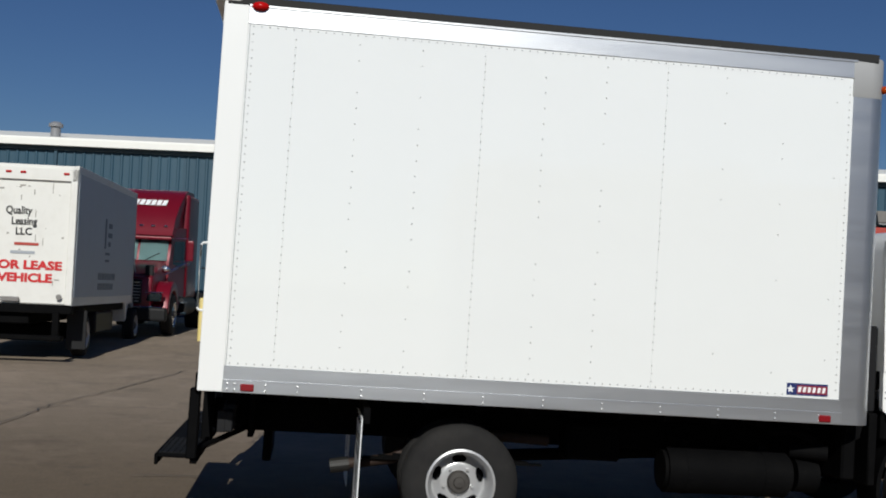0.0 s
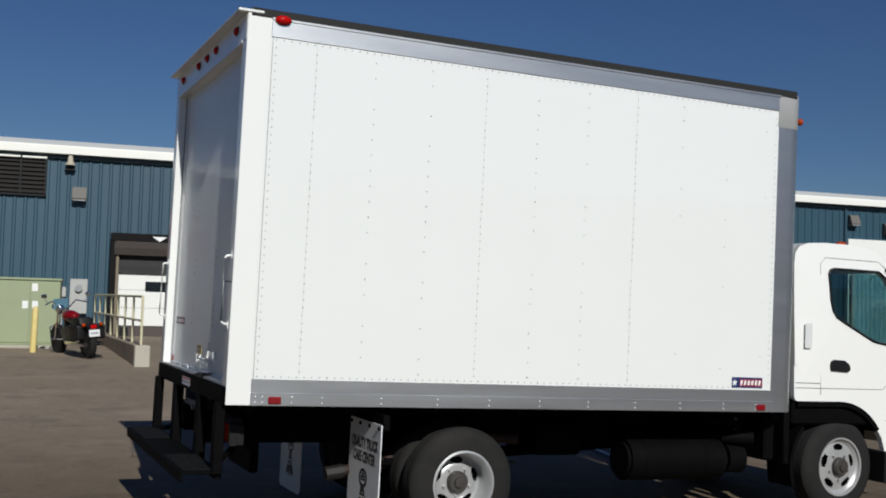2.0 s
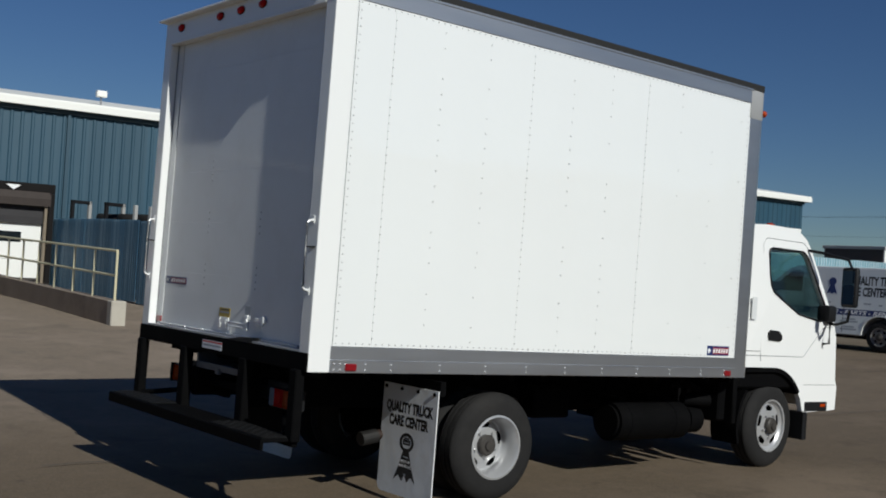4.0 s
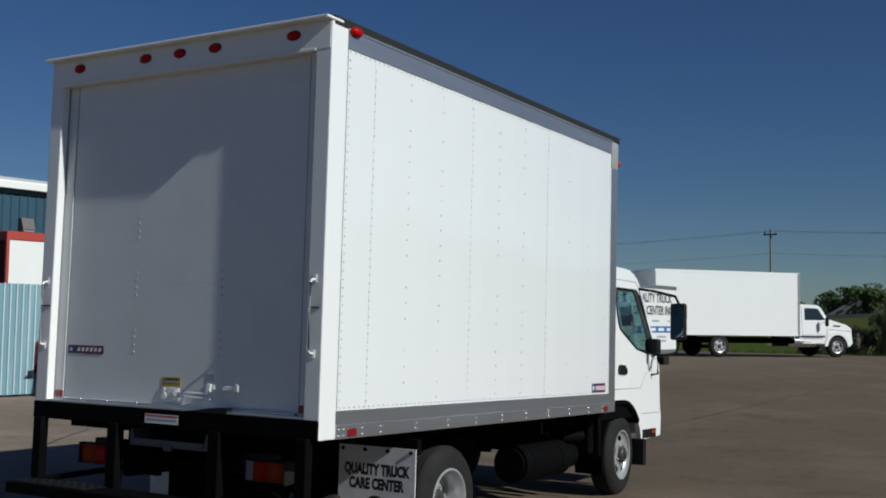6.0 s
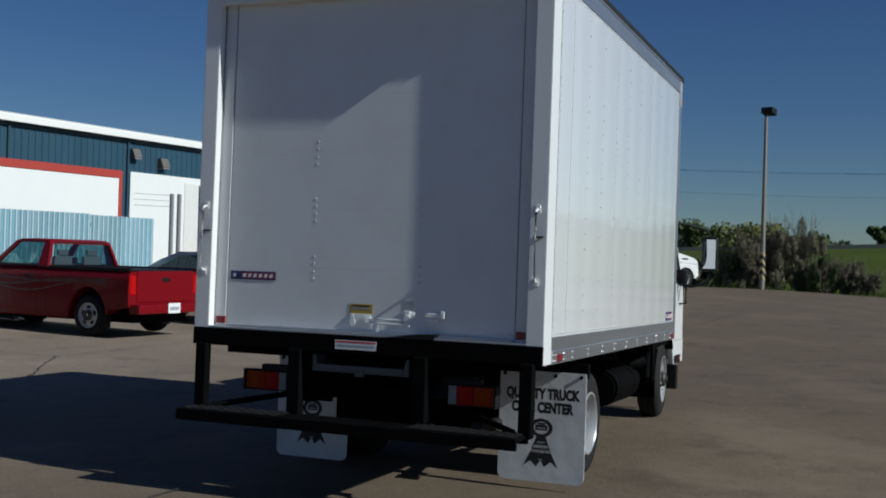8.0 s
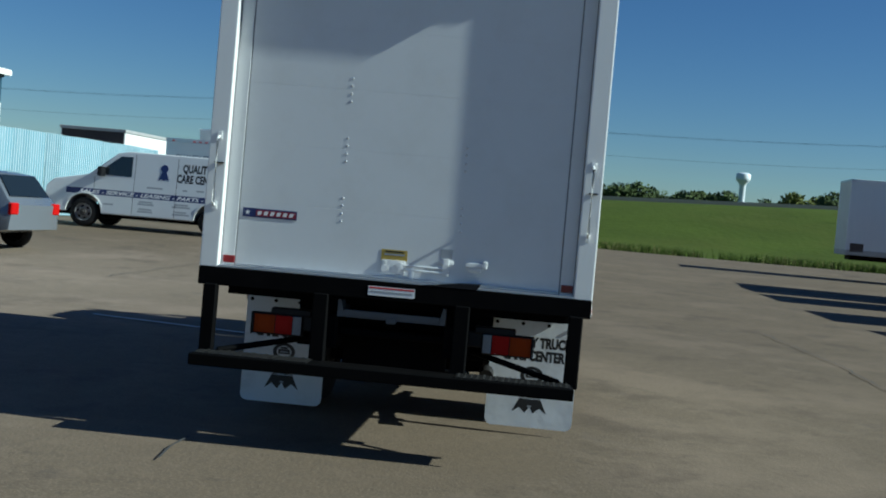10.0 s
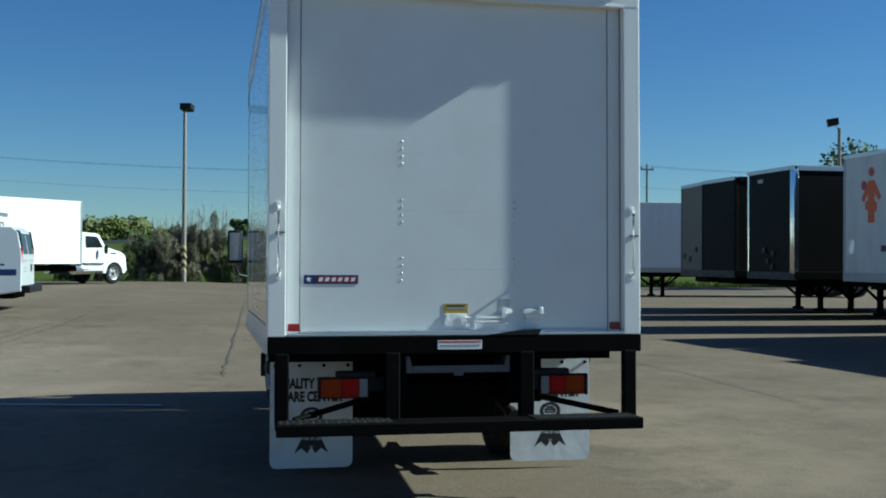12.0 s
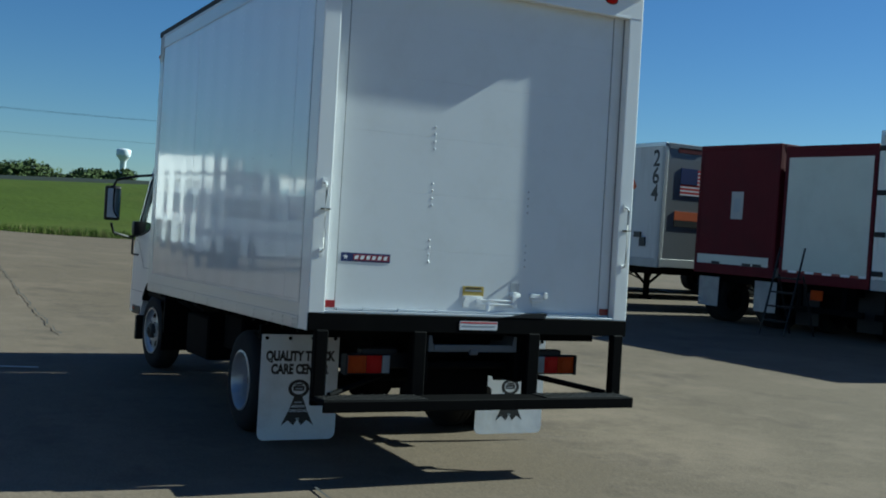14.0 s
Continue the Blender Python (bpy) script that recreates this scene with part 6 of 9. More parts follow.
# ---- parked vehicles ----
def van_body(length, width, height, bottom):
    """Outline (x forward, z) of a full-size cargo van."""
    a1, a2 = 1.15, 1.15 + 3.40
    prof = [(0.0, bottom + 0.1), (0.0, 1.35), (0.10, height - 0.12), (0.25, height), (3.45, height), (3.75, height - 0.06), (4.50, 1.36), (5.40, 1.18), (5.60, 0.98), (5.62, bottom)]
    prof += [(a2 + 0.50, bottom)] + arc(a2, 0.38, 0.48, 0, 180, 10)[0:] + [(a2 - 0.50, bottom), (a1 + 0.50, bottom)] + arc(a1, 0.38, 0.48, 0, 180, 10) + [(a1 - 0.50, bottom)]
    return prof


def cargo_van(m):
    t = thing("cargo_van", m, "white cargo van with blue service lettering", "van")
    W = 1.98

    def tuck(v):
        k = (v.co.z - 0.4) * 0.07
        v.co.y += -k if v.co.y > 0 else k
    bm = bmesh.new()
    prism(bm, van_body(5.6, W, 2.02, 0.36), "y", -W / 2, W / 2, 0.03, tuck)
    bmesh.ops.triangulate(bm, faces=[f for f in bm.faces if len(f.verts) > 6])
    body = part("body", bm, M_VAN, t, "white van body")
    for s in (-1, 1):
        y = s * (W / 2 + 0.002)
        bm = bmesh.new()
        prism(bm, [(3.35, 1.36), (3.35, 1.88), (3.66, 1.88), (4.30, 1.38)], "y", min(y - s * 0.14, y), max(y - s * 0.14, y))
        for v in bm.verts:
            tuck(v)
            v.co.y += s * 0.004
        part("window", bm, M_DARKGLASS, body, "dark door window")
        bm = bmesh.new()
        for gx, gz0, gz1 in ((3.27, 0.42, 1.95), (4.32, 0.78, 1.32), (2.15, 0.42, 1.95)):
            q = [(gx - 0.006, gz0), (gx + 0.006, gz0), (gx + 0.006, gz1), (gx - 0.006, gz1)]
            bm.faces.new([bm.verts.new((u, s * (W / 2 + 0.0006 - (v - 0.4) * 0.07), v)) for u, v in q])
        part("door_gap", bm, M_BLACKPL, body)
        part("mirror", rect(bmesh.new(), 4.05, min(y - s * 0.08, y + s * 0.20), 1.33, 4.17, max(y - s * 0.08, y + s * 0.20), 1.58, 0.03, 2), M_BLACKPL, t, "black door mirror")
        for ax in (1.15, 4.55):
            wheel(t, ax, s * (W / 2 - 0.13), 0.37, 0.37, 0.23, s, M_WHEELDK, holes=6, dish=0.03, rim_r=0.60)
            lip = arc(ax, 0.38, 0.475, 0, 180, 14) + arc(ax, 0.38, 0.51, 180, 0, 14)
            part("arch_lip", prism(bmesh.new(), lip, "y", min(y - s * 0.08, y - s * 0.004), max(y - s * 0.08, y - s * 0.004)), M_WALLWHITE, t, "white wheel arch lip", smooth=40)
        bm = bmesh.new()
        rect(bm, -0.004, s * 0.875 - 0.035, 1.14, 0.14, s * 0.875 + 0.035, 1.50, 0.012)
        part("tail_lamp", bm, M_REDLENS, t, "tall red tail lamp")
        bm = bmesh.new()
        prism(bm, [(0.0, 1.50), (0.07, 1.92), (0.22, 1.95), (0.16, 1.50)], "y", min(s * 0.76, s * 0.878), max(s * 0.76, s * 0.878), 0.01)
        part("lamp_panel", bm, M_BLACKPL, t, "black panel above the tail lamp")
        bm = bmesh.new()
        prism(bm, [(s * 0.08, 1.36), (s * 0.08, 1.86), (s * 0.70, 1.86), (s * 0.73, 1.36)], "x", -0.012, 0.06)
        for v in bm.verts:
            v.co.x += max(0, v.co.z - 1.35) * 0.17
        part("rear_window", bm, M_DARKGLASS, body, "dark rear window")
    for yy, z, w, h in ((0.42, 1.20, 0.62, 0.07), (-0.42, 1.20, 0.62, 0.07), (0.42, 1.02, 0.4, 0.035), (0.42, 0.94, 0.4, 0.035), (-0.42, 0.94, 0.4, 0.035), (-0.48, 1.02, 0.26, 0.18)):
        part("text_bar", rect(bmesh.new(), -0.004, yy - w / 2, z - h / 2, 0.01, yy + w / 2, z + h / 2), M_BLACKINK if w < 0.3 else M_GREYINK, body)
    part("rear_bumper", rect(bmesh.new(), -0.20, -W / 2 + 0.03, 0.42, 0.05, W / 2 - 0.03, 0.60, 0.03, 2), M_BLACKPL, t, "dark rear step bumper")
    part("front_bumper", rect(bmesh.new(), 5.52, -W / 2 + 0.05, 0.40, 5.72, W / 2 - 0.05, 0.66, 0.03, 2), M_BLACKPL, t, "dark front bumper")
    part("underside", rect(bmesh.new(), 0.2, -0.8, 0.28, 5.4, 0.8, 0.44), M_BLACK, t)
    # print on the side that faces the yard, the van's left
    y = W / 2 + 0.003
    f = Matrix(((-1, 0, 0, 0), (0, 0, 1, 0), (0, 1, 0, 0), (0, 0, 0, 1)))

    def at(x, z, lean_in=0.0):
        return Matrix.Translation((x, y - (z - 0.4) * 0.07 - 0.0022, z)) @ f @ pose(0, 0, 0, -4.0, 0, 0)
    for txt, x, z, size, sq in (("QUALITY TRUCK", 1.34, 1.60, 0.29, 0.61), ("CARE CENTER INC.", 1.40, 1.33, 0.29, 0.60)):
        lettering(txt, size, M_BLACKINK, body, at(x, z), squeeze=sq, bold=0.011, align="CENTER")
    def strip(x0, z0, x1, z1, d=0.0004):
        b = rect(bmesh.new(), min(x0, x1), -0.004, min(z0, z1), max(x0, x1), d, max(z0, z1))
        for v in b.verts:
            v.co.y += y - (v.co.z - 0.4) * 0.07 - 0.0029
        return b
    bm = strip(0.12, 0.84, 5.05, 0.99, 0.0002)
    st = part("stripe", bm, M_BLUEINK, body, "dark blue side stripe")
    lettering("SALES - SERVICE - LEASING - PARTS - RENTALS", 0.135, M_WHITEINK, body, at(2.62, 0.87), squeeze=1.50, bold=0.004, align="CENTER", slant=0.3)
    for x, z, w in ((2.92, 0.75, 0.36), (2.92, 0.69, 0.42), (2.92, 0.56, 0.34), (2.92, 0.50, 0.40), (1.98, 0.75, 0.36), (1.98, 0.69, 0.48), (1.98, 0.56, 0.30), (1.98, 0.50, 0.44), (3.9, 0.62, 0.26), (2.72, 1.13, 0.42), (1.92, 1.13, 0.12), (1.52, 1.14, 0.20), (1.18, 1.12, 0.10), (0.82, 1.11, 0.20), (0.45, 1.10, 0.10)):
        part("text_bar", strip(x - w / 2, z - 0.022, x + w / 2, z + 0.022), M_BLUEINK if x < 0.9 else M_GREYINK, body)
    bm = bmesh.new()
    tube(bm, (2.50, y - 0.03, 1.65), (2.50, y + 0.004, 1.65), 0.100, 20)
    prism(bm, [(2.45, 1.58), (2.55, 1.58), (2.645, 1.34), (2.56, 1.38), (2.50, 1.34), (2.44, 1.38), (2.355, 1.34)], "y", y - 0.03, y + 0.004)
    for v in bm.verts:
        v.co.y -= (v.co.z - 0.4) * 0.07
    part("emblem", bm, M_BLUEINK, body, "dark blue rosette emblem")


def box_lorry(name, m, label, box_len, box_h, box_w, wb, body_mat, cab_mat, nose=False, signs=None):
    """A straight truck: chassis, box and cab; x forward, rear of the box at x = 0."""
    t = thing(name, m, label, "truck")
    b0 = 0.98
    bm = bmesh.new()
    rect(bm, 0, -box_w / 2, b0, box_len, box_w / 2, b0 + box_h, 0.02)
    body = part("body", bm, body_mat, t, "box body")
    for z0, z1 in ((b0 - 0.01, b0 + 0.14), (b0 + box_h - 0.12, b0 + box_h + 0.01)):
        for s in (-1, 1):
            y = s * (box_w / 2 + 0.006)
            part("rail", rect(bmesh.new(), -0.01, min(y, y - s * 0.05), z0, box_len + 0.01, max(y, y - s * 0.05), z1, 0.004), body_mat, t)
    for s in (-1, 1):
        # with a nose the posts are greyed for the shaded front edge
        part("corner_post", rect(bmesh.new(), box_len - 0.12, min(s * box_w / 2 + s * 0.008, s * box_w / 2 - s * 0.10), b0, box_len + 0.012, max(s * box_w / 2 + s * 0.008, s * box_w / 2 - s * 0.10), b0 + box_h, 0.01), M_GREY if nose else M_ALUPAINT, t)
    part("chassis", rect(bmesh.new(), 0.1, -0.45, 0.62, box_len + 1.6, 0.45, 0.9, 0.02), M_BLACK, t)
    part("sill", rect(bmesh.new(), -0.02, -box_w / 2, b0 - 0.16, 0.2, box_w / 2, b0, 0.01), M_BLACK, t)
    cx = box_len + 0.12
    if nose:
        prof = [(cx, 0.75), (cx, 2.35), (cx + 0.1, 2.45), (cx + 1.0, 2.42), (cx + 1.2, 2.30), (cx + 1.55, 1.78), (cx + 2.6, 1.52), (cx + 2.85, 1.35), (cx + 2.9, 0.62)]
        fx = cx + 2.05
        prof += [(fx + 0.58, 0.60)] + arc(fx, 0.50, 0.58, 0, 180, 10) + [(fx - 0.62, 0.62)]
        win = [(cx + 0.28, 1.72), (cx + 0.28, 2.28), (cx + 1.02, 2.26), (cx + 1.40, 1.74)]
        shield = [(cx + 1.22, 2.27), (cx + 1.53, 1.81)]
    else:
        fx = cx + 0.62
        prof = [(cx, 0.95), (cx, 2.15), (cx + 0.15, 2.25), (cx + 1.0, 2.22), (cx + 1.2, 2.08), (cx + 1.62, 1.35), (cx + 1.70, 0.9), (cx + 1.70, 0.5), (fx + 0.55, 0.5)] + arc(fx, 0.42, 0.50, 10, 170, 10) + [(cx + 0.05, 0.8)]
        win = [(cx + 0.30, 1.45), (cx + 0.30, 2.02), (cx + 1.02, 2.02), (cx + 1.42, 1.42)]
        shield = [(cx + 1.22, 2.03), (cx + 1.60, 1.40)]
    cw = 1.05 if not nose else 1.12

    def tuck(v):
        k = max(0, v.co.z - 0.6) * 0.05
        v.co.y += -k if v.co.y > 0 else k
    bm = bmesh.new()
    prism(bm, prof, "y", -cw, cw, 0.035, tuck)
    bmesh.ops.triangulate(bm, faces=[f for f in bm.faces if len(f.verts) > 6])
    cab = part("cab", bm, cab_mat, t, "cab")
    for s in (-1, 1):
        bm = bmesh.new()
        prism(bm, win, "y", min(s * (cw - 0.05), s * (cw + 0.008)), max(s * (cw - 0.05), s * (cw + 0.008)))
        for v in bm.verts:
            tuck(v)
        part("window", bm, M_DARKGLASS, cab, "dark cab window")
        for ax, yy in ((1.35 if not nose else fx - wb, box_w / 2 - 0.13), (fx, cw - 0.14 if nose else cw + 0.02)):
            r_ = 0.40 if not nose else 0.49
            wheel(t, ax, s * yy, r_, r_, 0.24, s, M_WHEEL, holes=5, dish=0.06, rim_r=0.60)
        bm = bmesh.new()
        tube(bm, (cx + 1.2, s * cw, 1.6), (cx + 1.25, s * (cw + 0.3), 1.65), 0.015, 6)
        rect(bm, cx + 1.2, min(s * (cw + 0.2), s * (cw + 0.4)), 1.45, cx + 1.28, max(s * (cw + 0.2), s * (cw + 0.4)), 1.85, 0.02)
        part("door_mirror", bm, M_BLACKPL, t, "black door mirror")
        if nose:
            part("fuel_tank", tube(bmesh.new(), (cx - 0.3, s * 0.85, 0.72), (cx + 0.9, s * 0.85, 0.72), 0.26, 20), M_CHROME, t, "polished step tank", smooth=40)
            for zz in (0.62, 0.86):
                part("step", rect(bmesh.new(), cx + 0.15, min(s * 0.9, s * 1.13), zz, cx + 1.25, max(s * 0.9, s * 1.13), zz + 0.05, 0.01), M_ALU, t, "aluminium cab step")
            ring = arc(fx, 0.50, 0.55, 2, 178, 16) + arc(fx, 0.50, 0.72, 178, 2, 16)
            part("fender", prism(bmesh.new(), ring, "y", min(s * (cw - 0.30), s * (cw + 0.035)), max(s * (cw - 0.30), s * (cw + 0.035))), cab_mat, cab, "white flared fender", smooth=40)
            part("wheel_well", prism(bmesh.new(), arc(fx, 0.50, 0.56, 0, 180, 16), "y", min(s * (cw - 0.34), s * (cw - 0.31)), max(s * (cw - 0.34), s * (cw - 0.31))), M_BLACK, cab)
            bm = bmesh.new()
            for run in ([(cx + 0.12, 0.98), (cx + 0.12, 2.36)], [(cx + 1.50, 1.04), (cx + 1.50, 1.70)], [(cx + 0.12, 1.04), (cx + 1.50, 1.04)], [(cx + 1.55, 1.30), (cx + 2.80, 1.22)]):
                pipe(bm, [(u, s * (cw - 0.05 * max(0, v - 0.6)), v) for u, v in run], 0.012, 4)
            part("panel_gap", bm, M_GREY, cab)
            part("skirt", rect(bmesh.new(), cx + 0.02, min(s * 0.6, s * (cw + 0.004)), 0.92, fx - 0.66, max(s * 0.6, s * (cw + 0.004)), 1.0, 0.01), M_BLACKPL, t, "black skirt under the cab door")
            # black block added to fill the dark gap behind the cab
            part("exhaust_guard", rect(bmesh.new(), cx - 0.13, min(s * 0.8, s * 1.05), 0.95, cx - 0.03, max(s * 0.8, s * 1.05), 2.1, 0.02), M_BLACKPL, t)
            part("hood_vent", rect(bmesh.new(), cx + 1.85, min(s * 1.05, s * 1.085), 1.42, cx + 2.25, max(s * 1.05, s * 1.085), 1.50, 0.01), M_BLACKPL, cab, "black hood vent")
            part("headlamp", rect(bmesh.new(), cx + 2.72, min(s * 0.7, s * 1.05), 1.0, cx + 2.88, max(s * 0.7, s * 1.05), 1.22, 0.03, 2), M_CLEARLENS, t)
    bm = bmesh.new()
    (x0, z0), (x1, z1) = shield
    nrm = Vector((z0 - z1, 0, x1 - x0)).normalized() * 0.01
    q = [Vector((x, y, z)) + nrm for x, y, z in ((x0, -cw * 0.86, z0), (x0, cw * 0.86, z0), (x1, cw * 0.92, z1), (x1, -cw * 0.92, z1))]
    bm.faces.new([bm.verts.new(p) for p in q])
    bmesh.ops.solidify(bm, geom=bm.faces[:], thickness=0.008)
    part("windscreen", bm, M_DARKGLASS, cab, "dark windscreen")
    part("axle", tube(bmesh.new(), (fx - wb if nose else 1.35, -0.9, 0.45), (fx - wb if nose else 1.35, 0.9, 0.45), 0.09, 10), M_BLACK, t)
    return t, body


# leased truck by the building, seen from behind
LZ = ground_z(-4.6, 16)
lease, lbody = box_lorry("lease_truck", pose(-4.75, 13.35, LZ, 0, 0, 90 - 1), "older white box truck with lease lettering on its rear door", 5.9, 2.48, 2.40, 4.3, M_WHITEOLD, M_WHITEOLD)
bm = bmesh.new()
for a, b, c, d in ((-1.2, 0.98, -1.08, 3.40), (1.08, 0.98, 1.2, 3.40), (-1.2, 3.18, 1.2, 3.40)):
    rect(bm, -0.05, a, b, 0.0, c, d, 0.008)
part("rear_frame", bm, M_WHITEOLD, lease, "white rear frame")
for y in (-1.0, -0.25, 0.0, 0.25, 1.0):
    part("header_lamp", rect(bmesh.new(), -0.07, y - 0.05, 3.29, -0.045, y + 0.05, 3.33, 0.01), M_REDLENS, lease, "small red clearance lamp")
back = Matrix(((0, 0, -1, -0.008), (-1, 0, 0, 0), (0, 1, 0, 0), (0, 0, 0, 1)))
for txt, u, z, size, m_, sq in (("Quality", 0.20, 2.57, 0.19, M_BLACKINK, 0.80), ("Leasing", 0.30, 2.38, 0.19, M_BLACKINK, 0.80), ("LLC", 0.30, 2.20, 0.18, M_BLACKINK, 0.95),
                                ("FOR LEASE", 0.38, 1.60, 0.205, M_REDINK, 1.24), ("THIS VEHICLE", 0.08, 1.375, 0.205, M_REDINK, 1.20)):
    lettering(txt, size, m_, lbody, back @ pose(u, z, 0), squeeze=sq, bold=0.005 if m_ is M_BLACKINK else 0.010, align="CENTER")
for u, z, w, m_ in ((0.36, 2.04, 0.42, M_REDSTRIPE), (0.30, 1.89, 0.42, M_GREYINK)):
    part("text_bar", rect(bmesh.new(), -0.010, -u - w / 2, z - 0.025, -0.004, -u + w / 2, z + 0.025), m_, lbody)
rng = random.Random(5)
bm = bmesh.new()
for _ in range(46):                                 # scuffed and peeling paint on the door
    u, z, w, h = rng.uniform(-1.0, 1.0), rng.uniform(1.05, 3.1), rng.uniform(0.008, 0.05), rng.uniform(0.006, 0.02)
    if rng.random() < 0.3:
        w, h = 0.008, rng.uniform(0.04, 0.13)
    bm.faces.new([bm.verts.new((-0.0045, u + a * w * rng.uniform(0.6, 1.3), z + b * h * rng.uniform(0.6, 1.3))) for a, b in ((-1, -1), (1, -1), (1, 1), (-1, 1))])
tagged(part("scuffs", bm, mat("scuffed metal", (0.33, 0.31, 0.28), 0.6, vary=0.3, scale=20), lbody), kind="stuff")
yside = -1.2 - 0.012
# skin added on the shaded side only; its blue-grey carries the shade
M_SIDESHADE = mat("blue-grey side skin toned for shade", (0.44, 0.48, 0.52), 0.55, vary=0.06, scale=2, dirt=(0.33, 0.34, 0.34), dirt_amt=0.3, dirt_scale=2)
part("side_skin", rect(bmesh.new(), 0.06, -1.2 - 0.012, 1.125, 5.77, -1.2 - 0.002, 3.335, 0.002), M_SIDESHADE, lease, "blue-grey side skin toned for shade")
M_SIDEINK = mat("weathered blue-grey ink", (0.10, 0.12, 0.16), 0.5, vary=0.2, scale=8)
for x, z, w, h in ((2.55, 2.38, 0.16, 0.60), (3.0, 2.55, 0.36, 0.10), (3.0, 2.36, 0.40, 0.10), (2.95, 2.18, 0.22, 0.10), (2.8, 1.98, 0.45, 0.05), (2.8, 1.84, 0.4, 0.05)):
    part("faded_bar", rect(bmesh.new(), x - w / 2, yside - 0.003, z - h / 2, x + w / 2, yside, z + h / 2), M_SIDEINK, lbody)
for z, n in ((1.52, 10), (1.32, 9)):
    for i in range(n):
        x = 2.02 + i * 0.17
        part("faded_bar", rect(bmesh.new(), x, yside - 0.003, z - 0.065, x + 0.12, yside, z + 0.065), M_SIDEINK, lbody)
for s in (-1, 1):
    part("tail_post", rect(bmesh.new(), -0.10, s * 0.95 - 0.06, 0.35, 0.0, s * 0.95 + 0.06, 0.85, 0.01), M_BLACK, lease)
    part("mud_flap", rect(bmesh.new(), 0.78, s * 1.05 - 0.26, 0.16, 0.80, s * 1.05 + 0.10, 0.88, 0.006), M_BLACKPL, lease, "black rubber mud flap")
    part("under_rail", rect(bmesh.new(), 0.2, s * 1.0 - 0.05, 0.80, 5.7, s * 1.0 + 0.05, 0.975, 0.01), M_BLACK, lease, "black rail under the box")
    part("tool_box", rect(bmesh.new(), 2.6, min(s * 0.55, s * 1.10), 0.38, 4.3, max(s * 0.55, s * 1.10), 0.80, 0.03), M_BLACKPL, lease, "black frame box")
part("differential", rect(bmesh.new(), 1.1, -0.9, 0.32, 1.6, 0.9, 0.62, 0.08, 2), M_BLACK, lease)
part("step_bumper", rect(bmesh.new(), -0.25, -1.1, 0.35, 0.0, 1.1, 0.44, 0.02), M_BLACK, lease, "black step bumper")
bm = bmesh.new()
rect(bm, -0.085, -0.30, 1.02, -0.05, 0.02, 1.10, 0.008)
tube(bm, (-0.07, -0.98, 1.12), (-0.05, -0.98, 1.12), 0.05, 16)
part("door_latch", bm, M_WHEELDK, lease, "tarnished door latch")

# the long white truck at the yard's far edge
box_lorry("far_box_truck", pose(42.3, 14.6, ground_z(45, 10), 0, 0, -40), "long white conventional box truck parked at the yard's edge", 7.5, 2.88, 2.5, 6.4, M_WHITE, M_WHITE, nose=True)

cargo_van(pose(22.2, 7.30, ground_z(22, 8.5), 0, 0, 90))


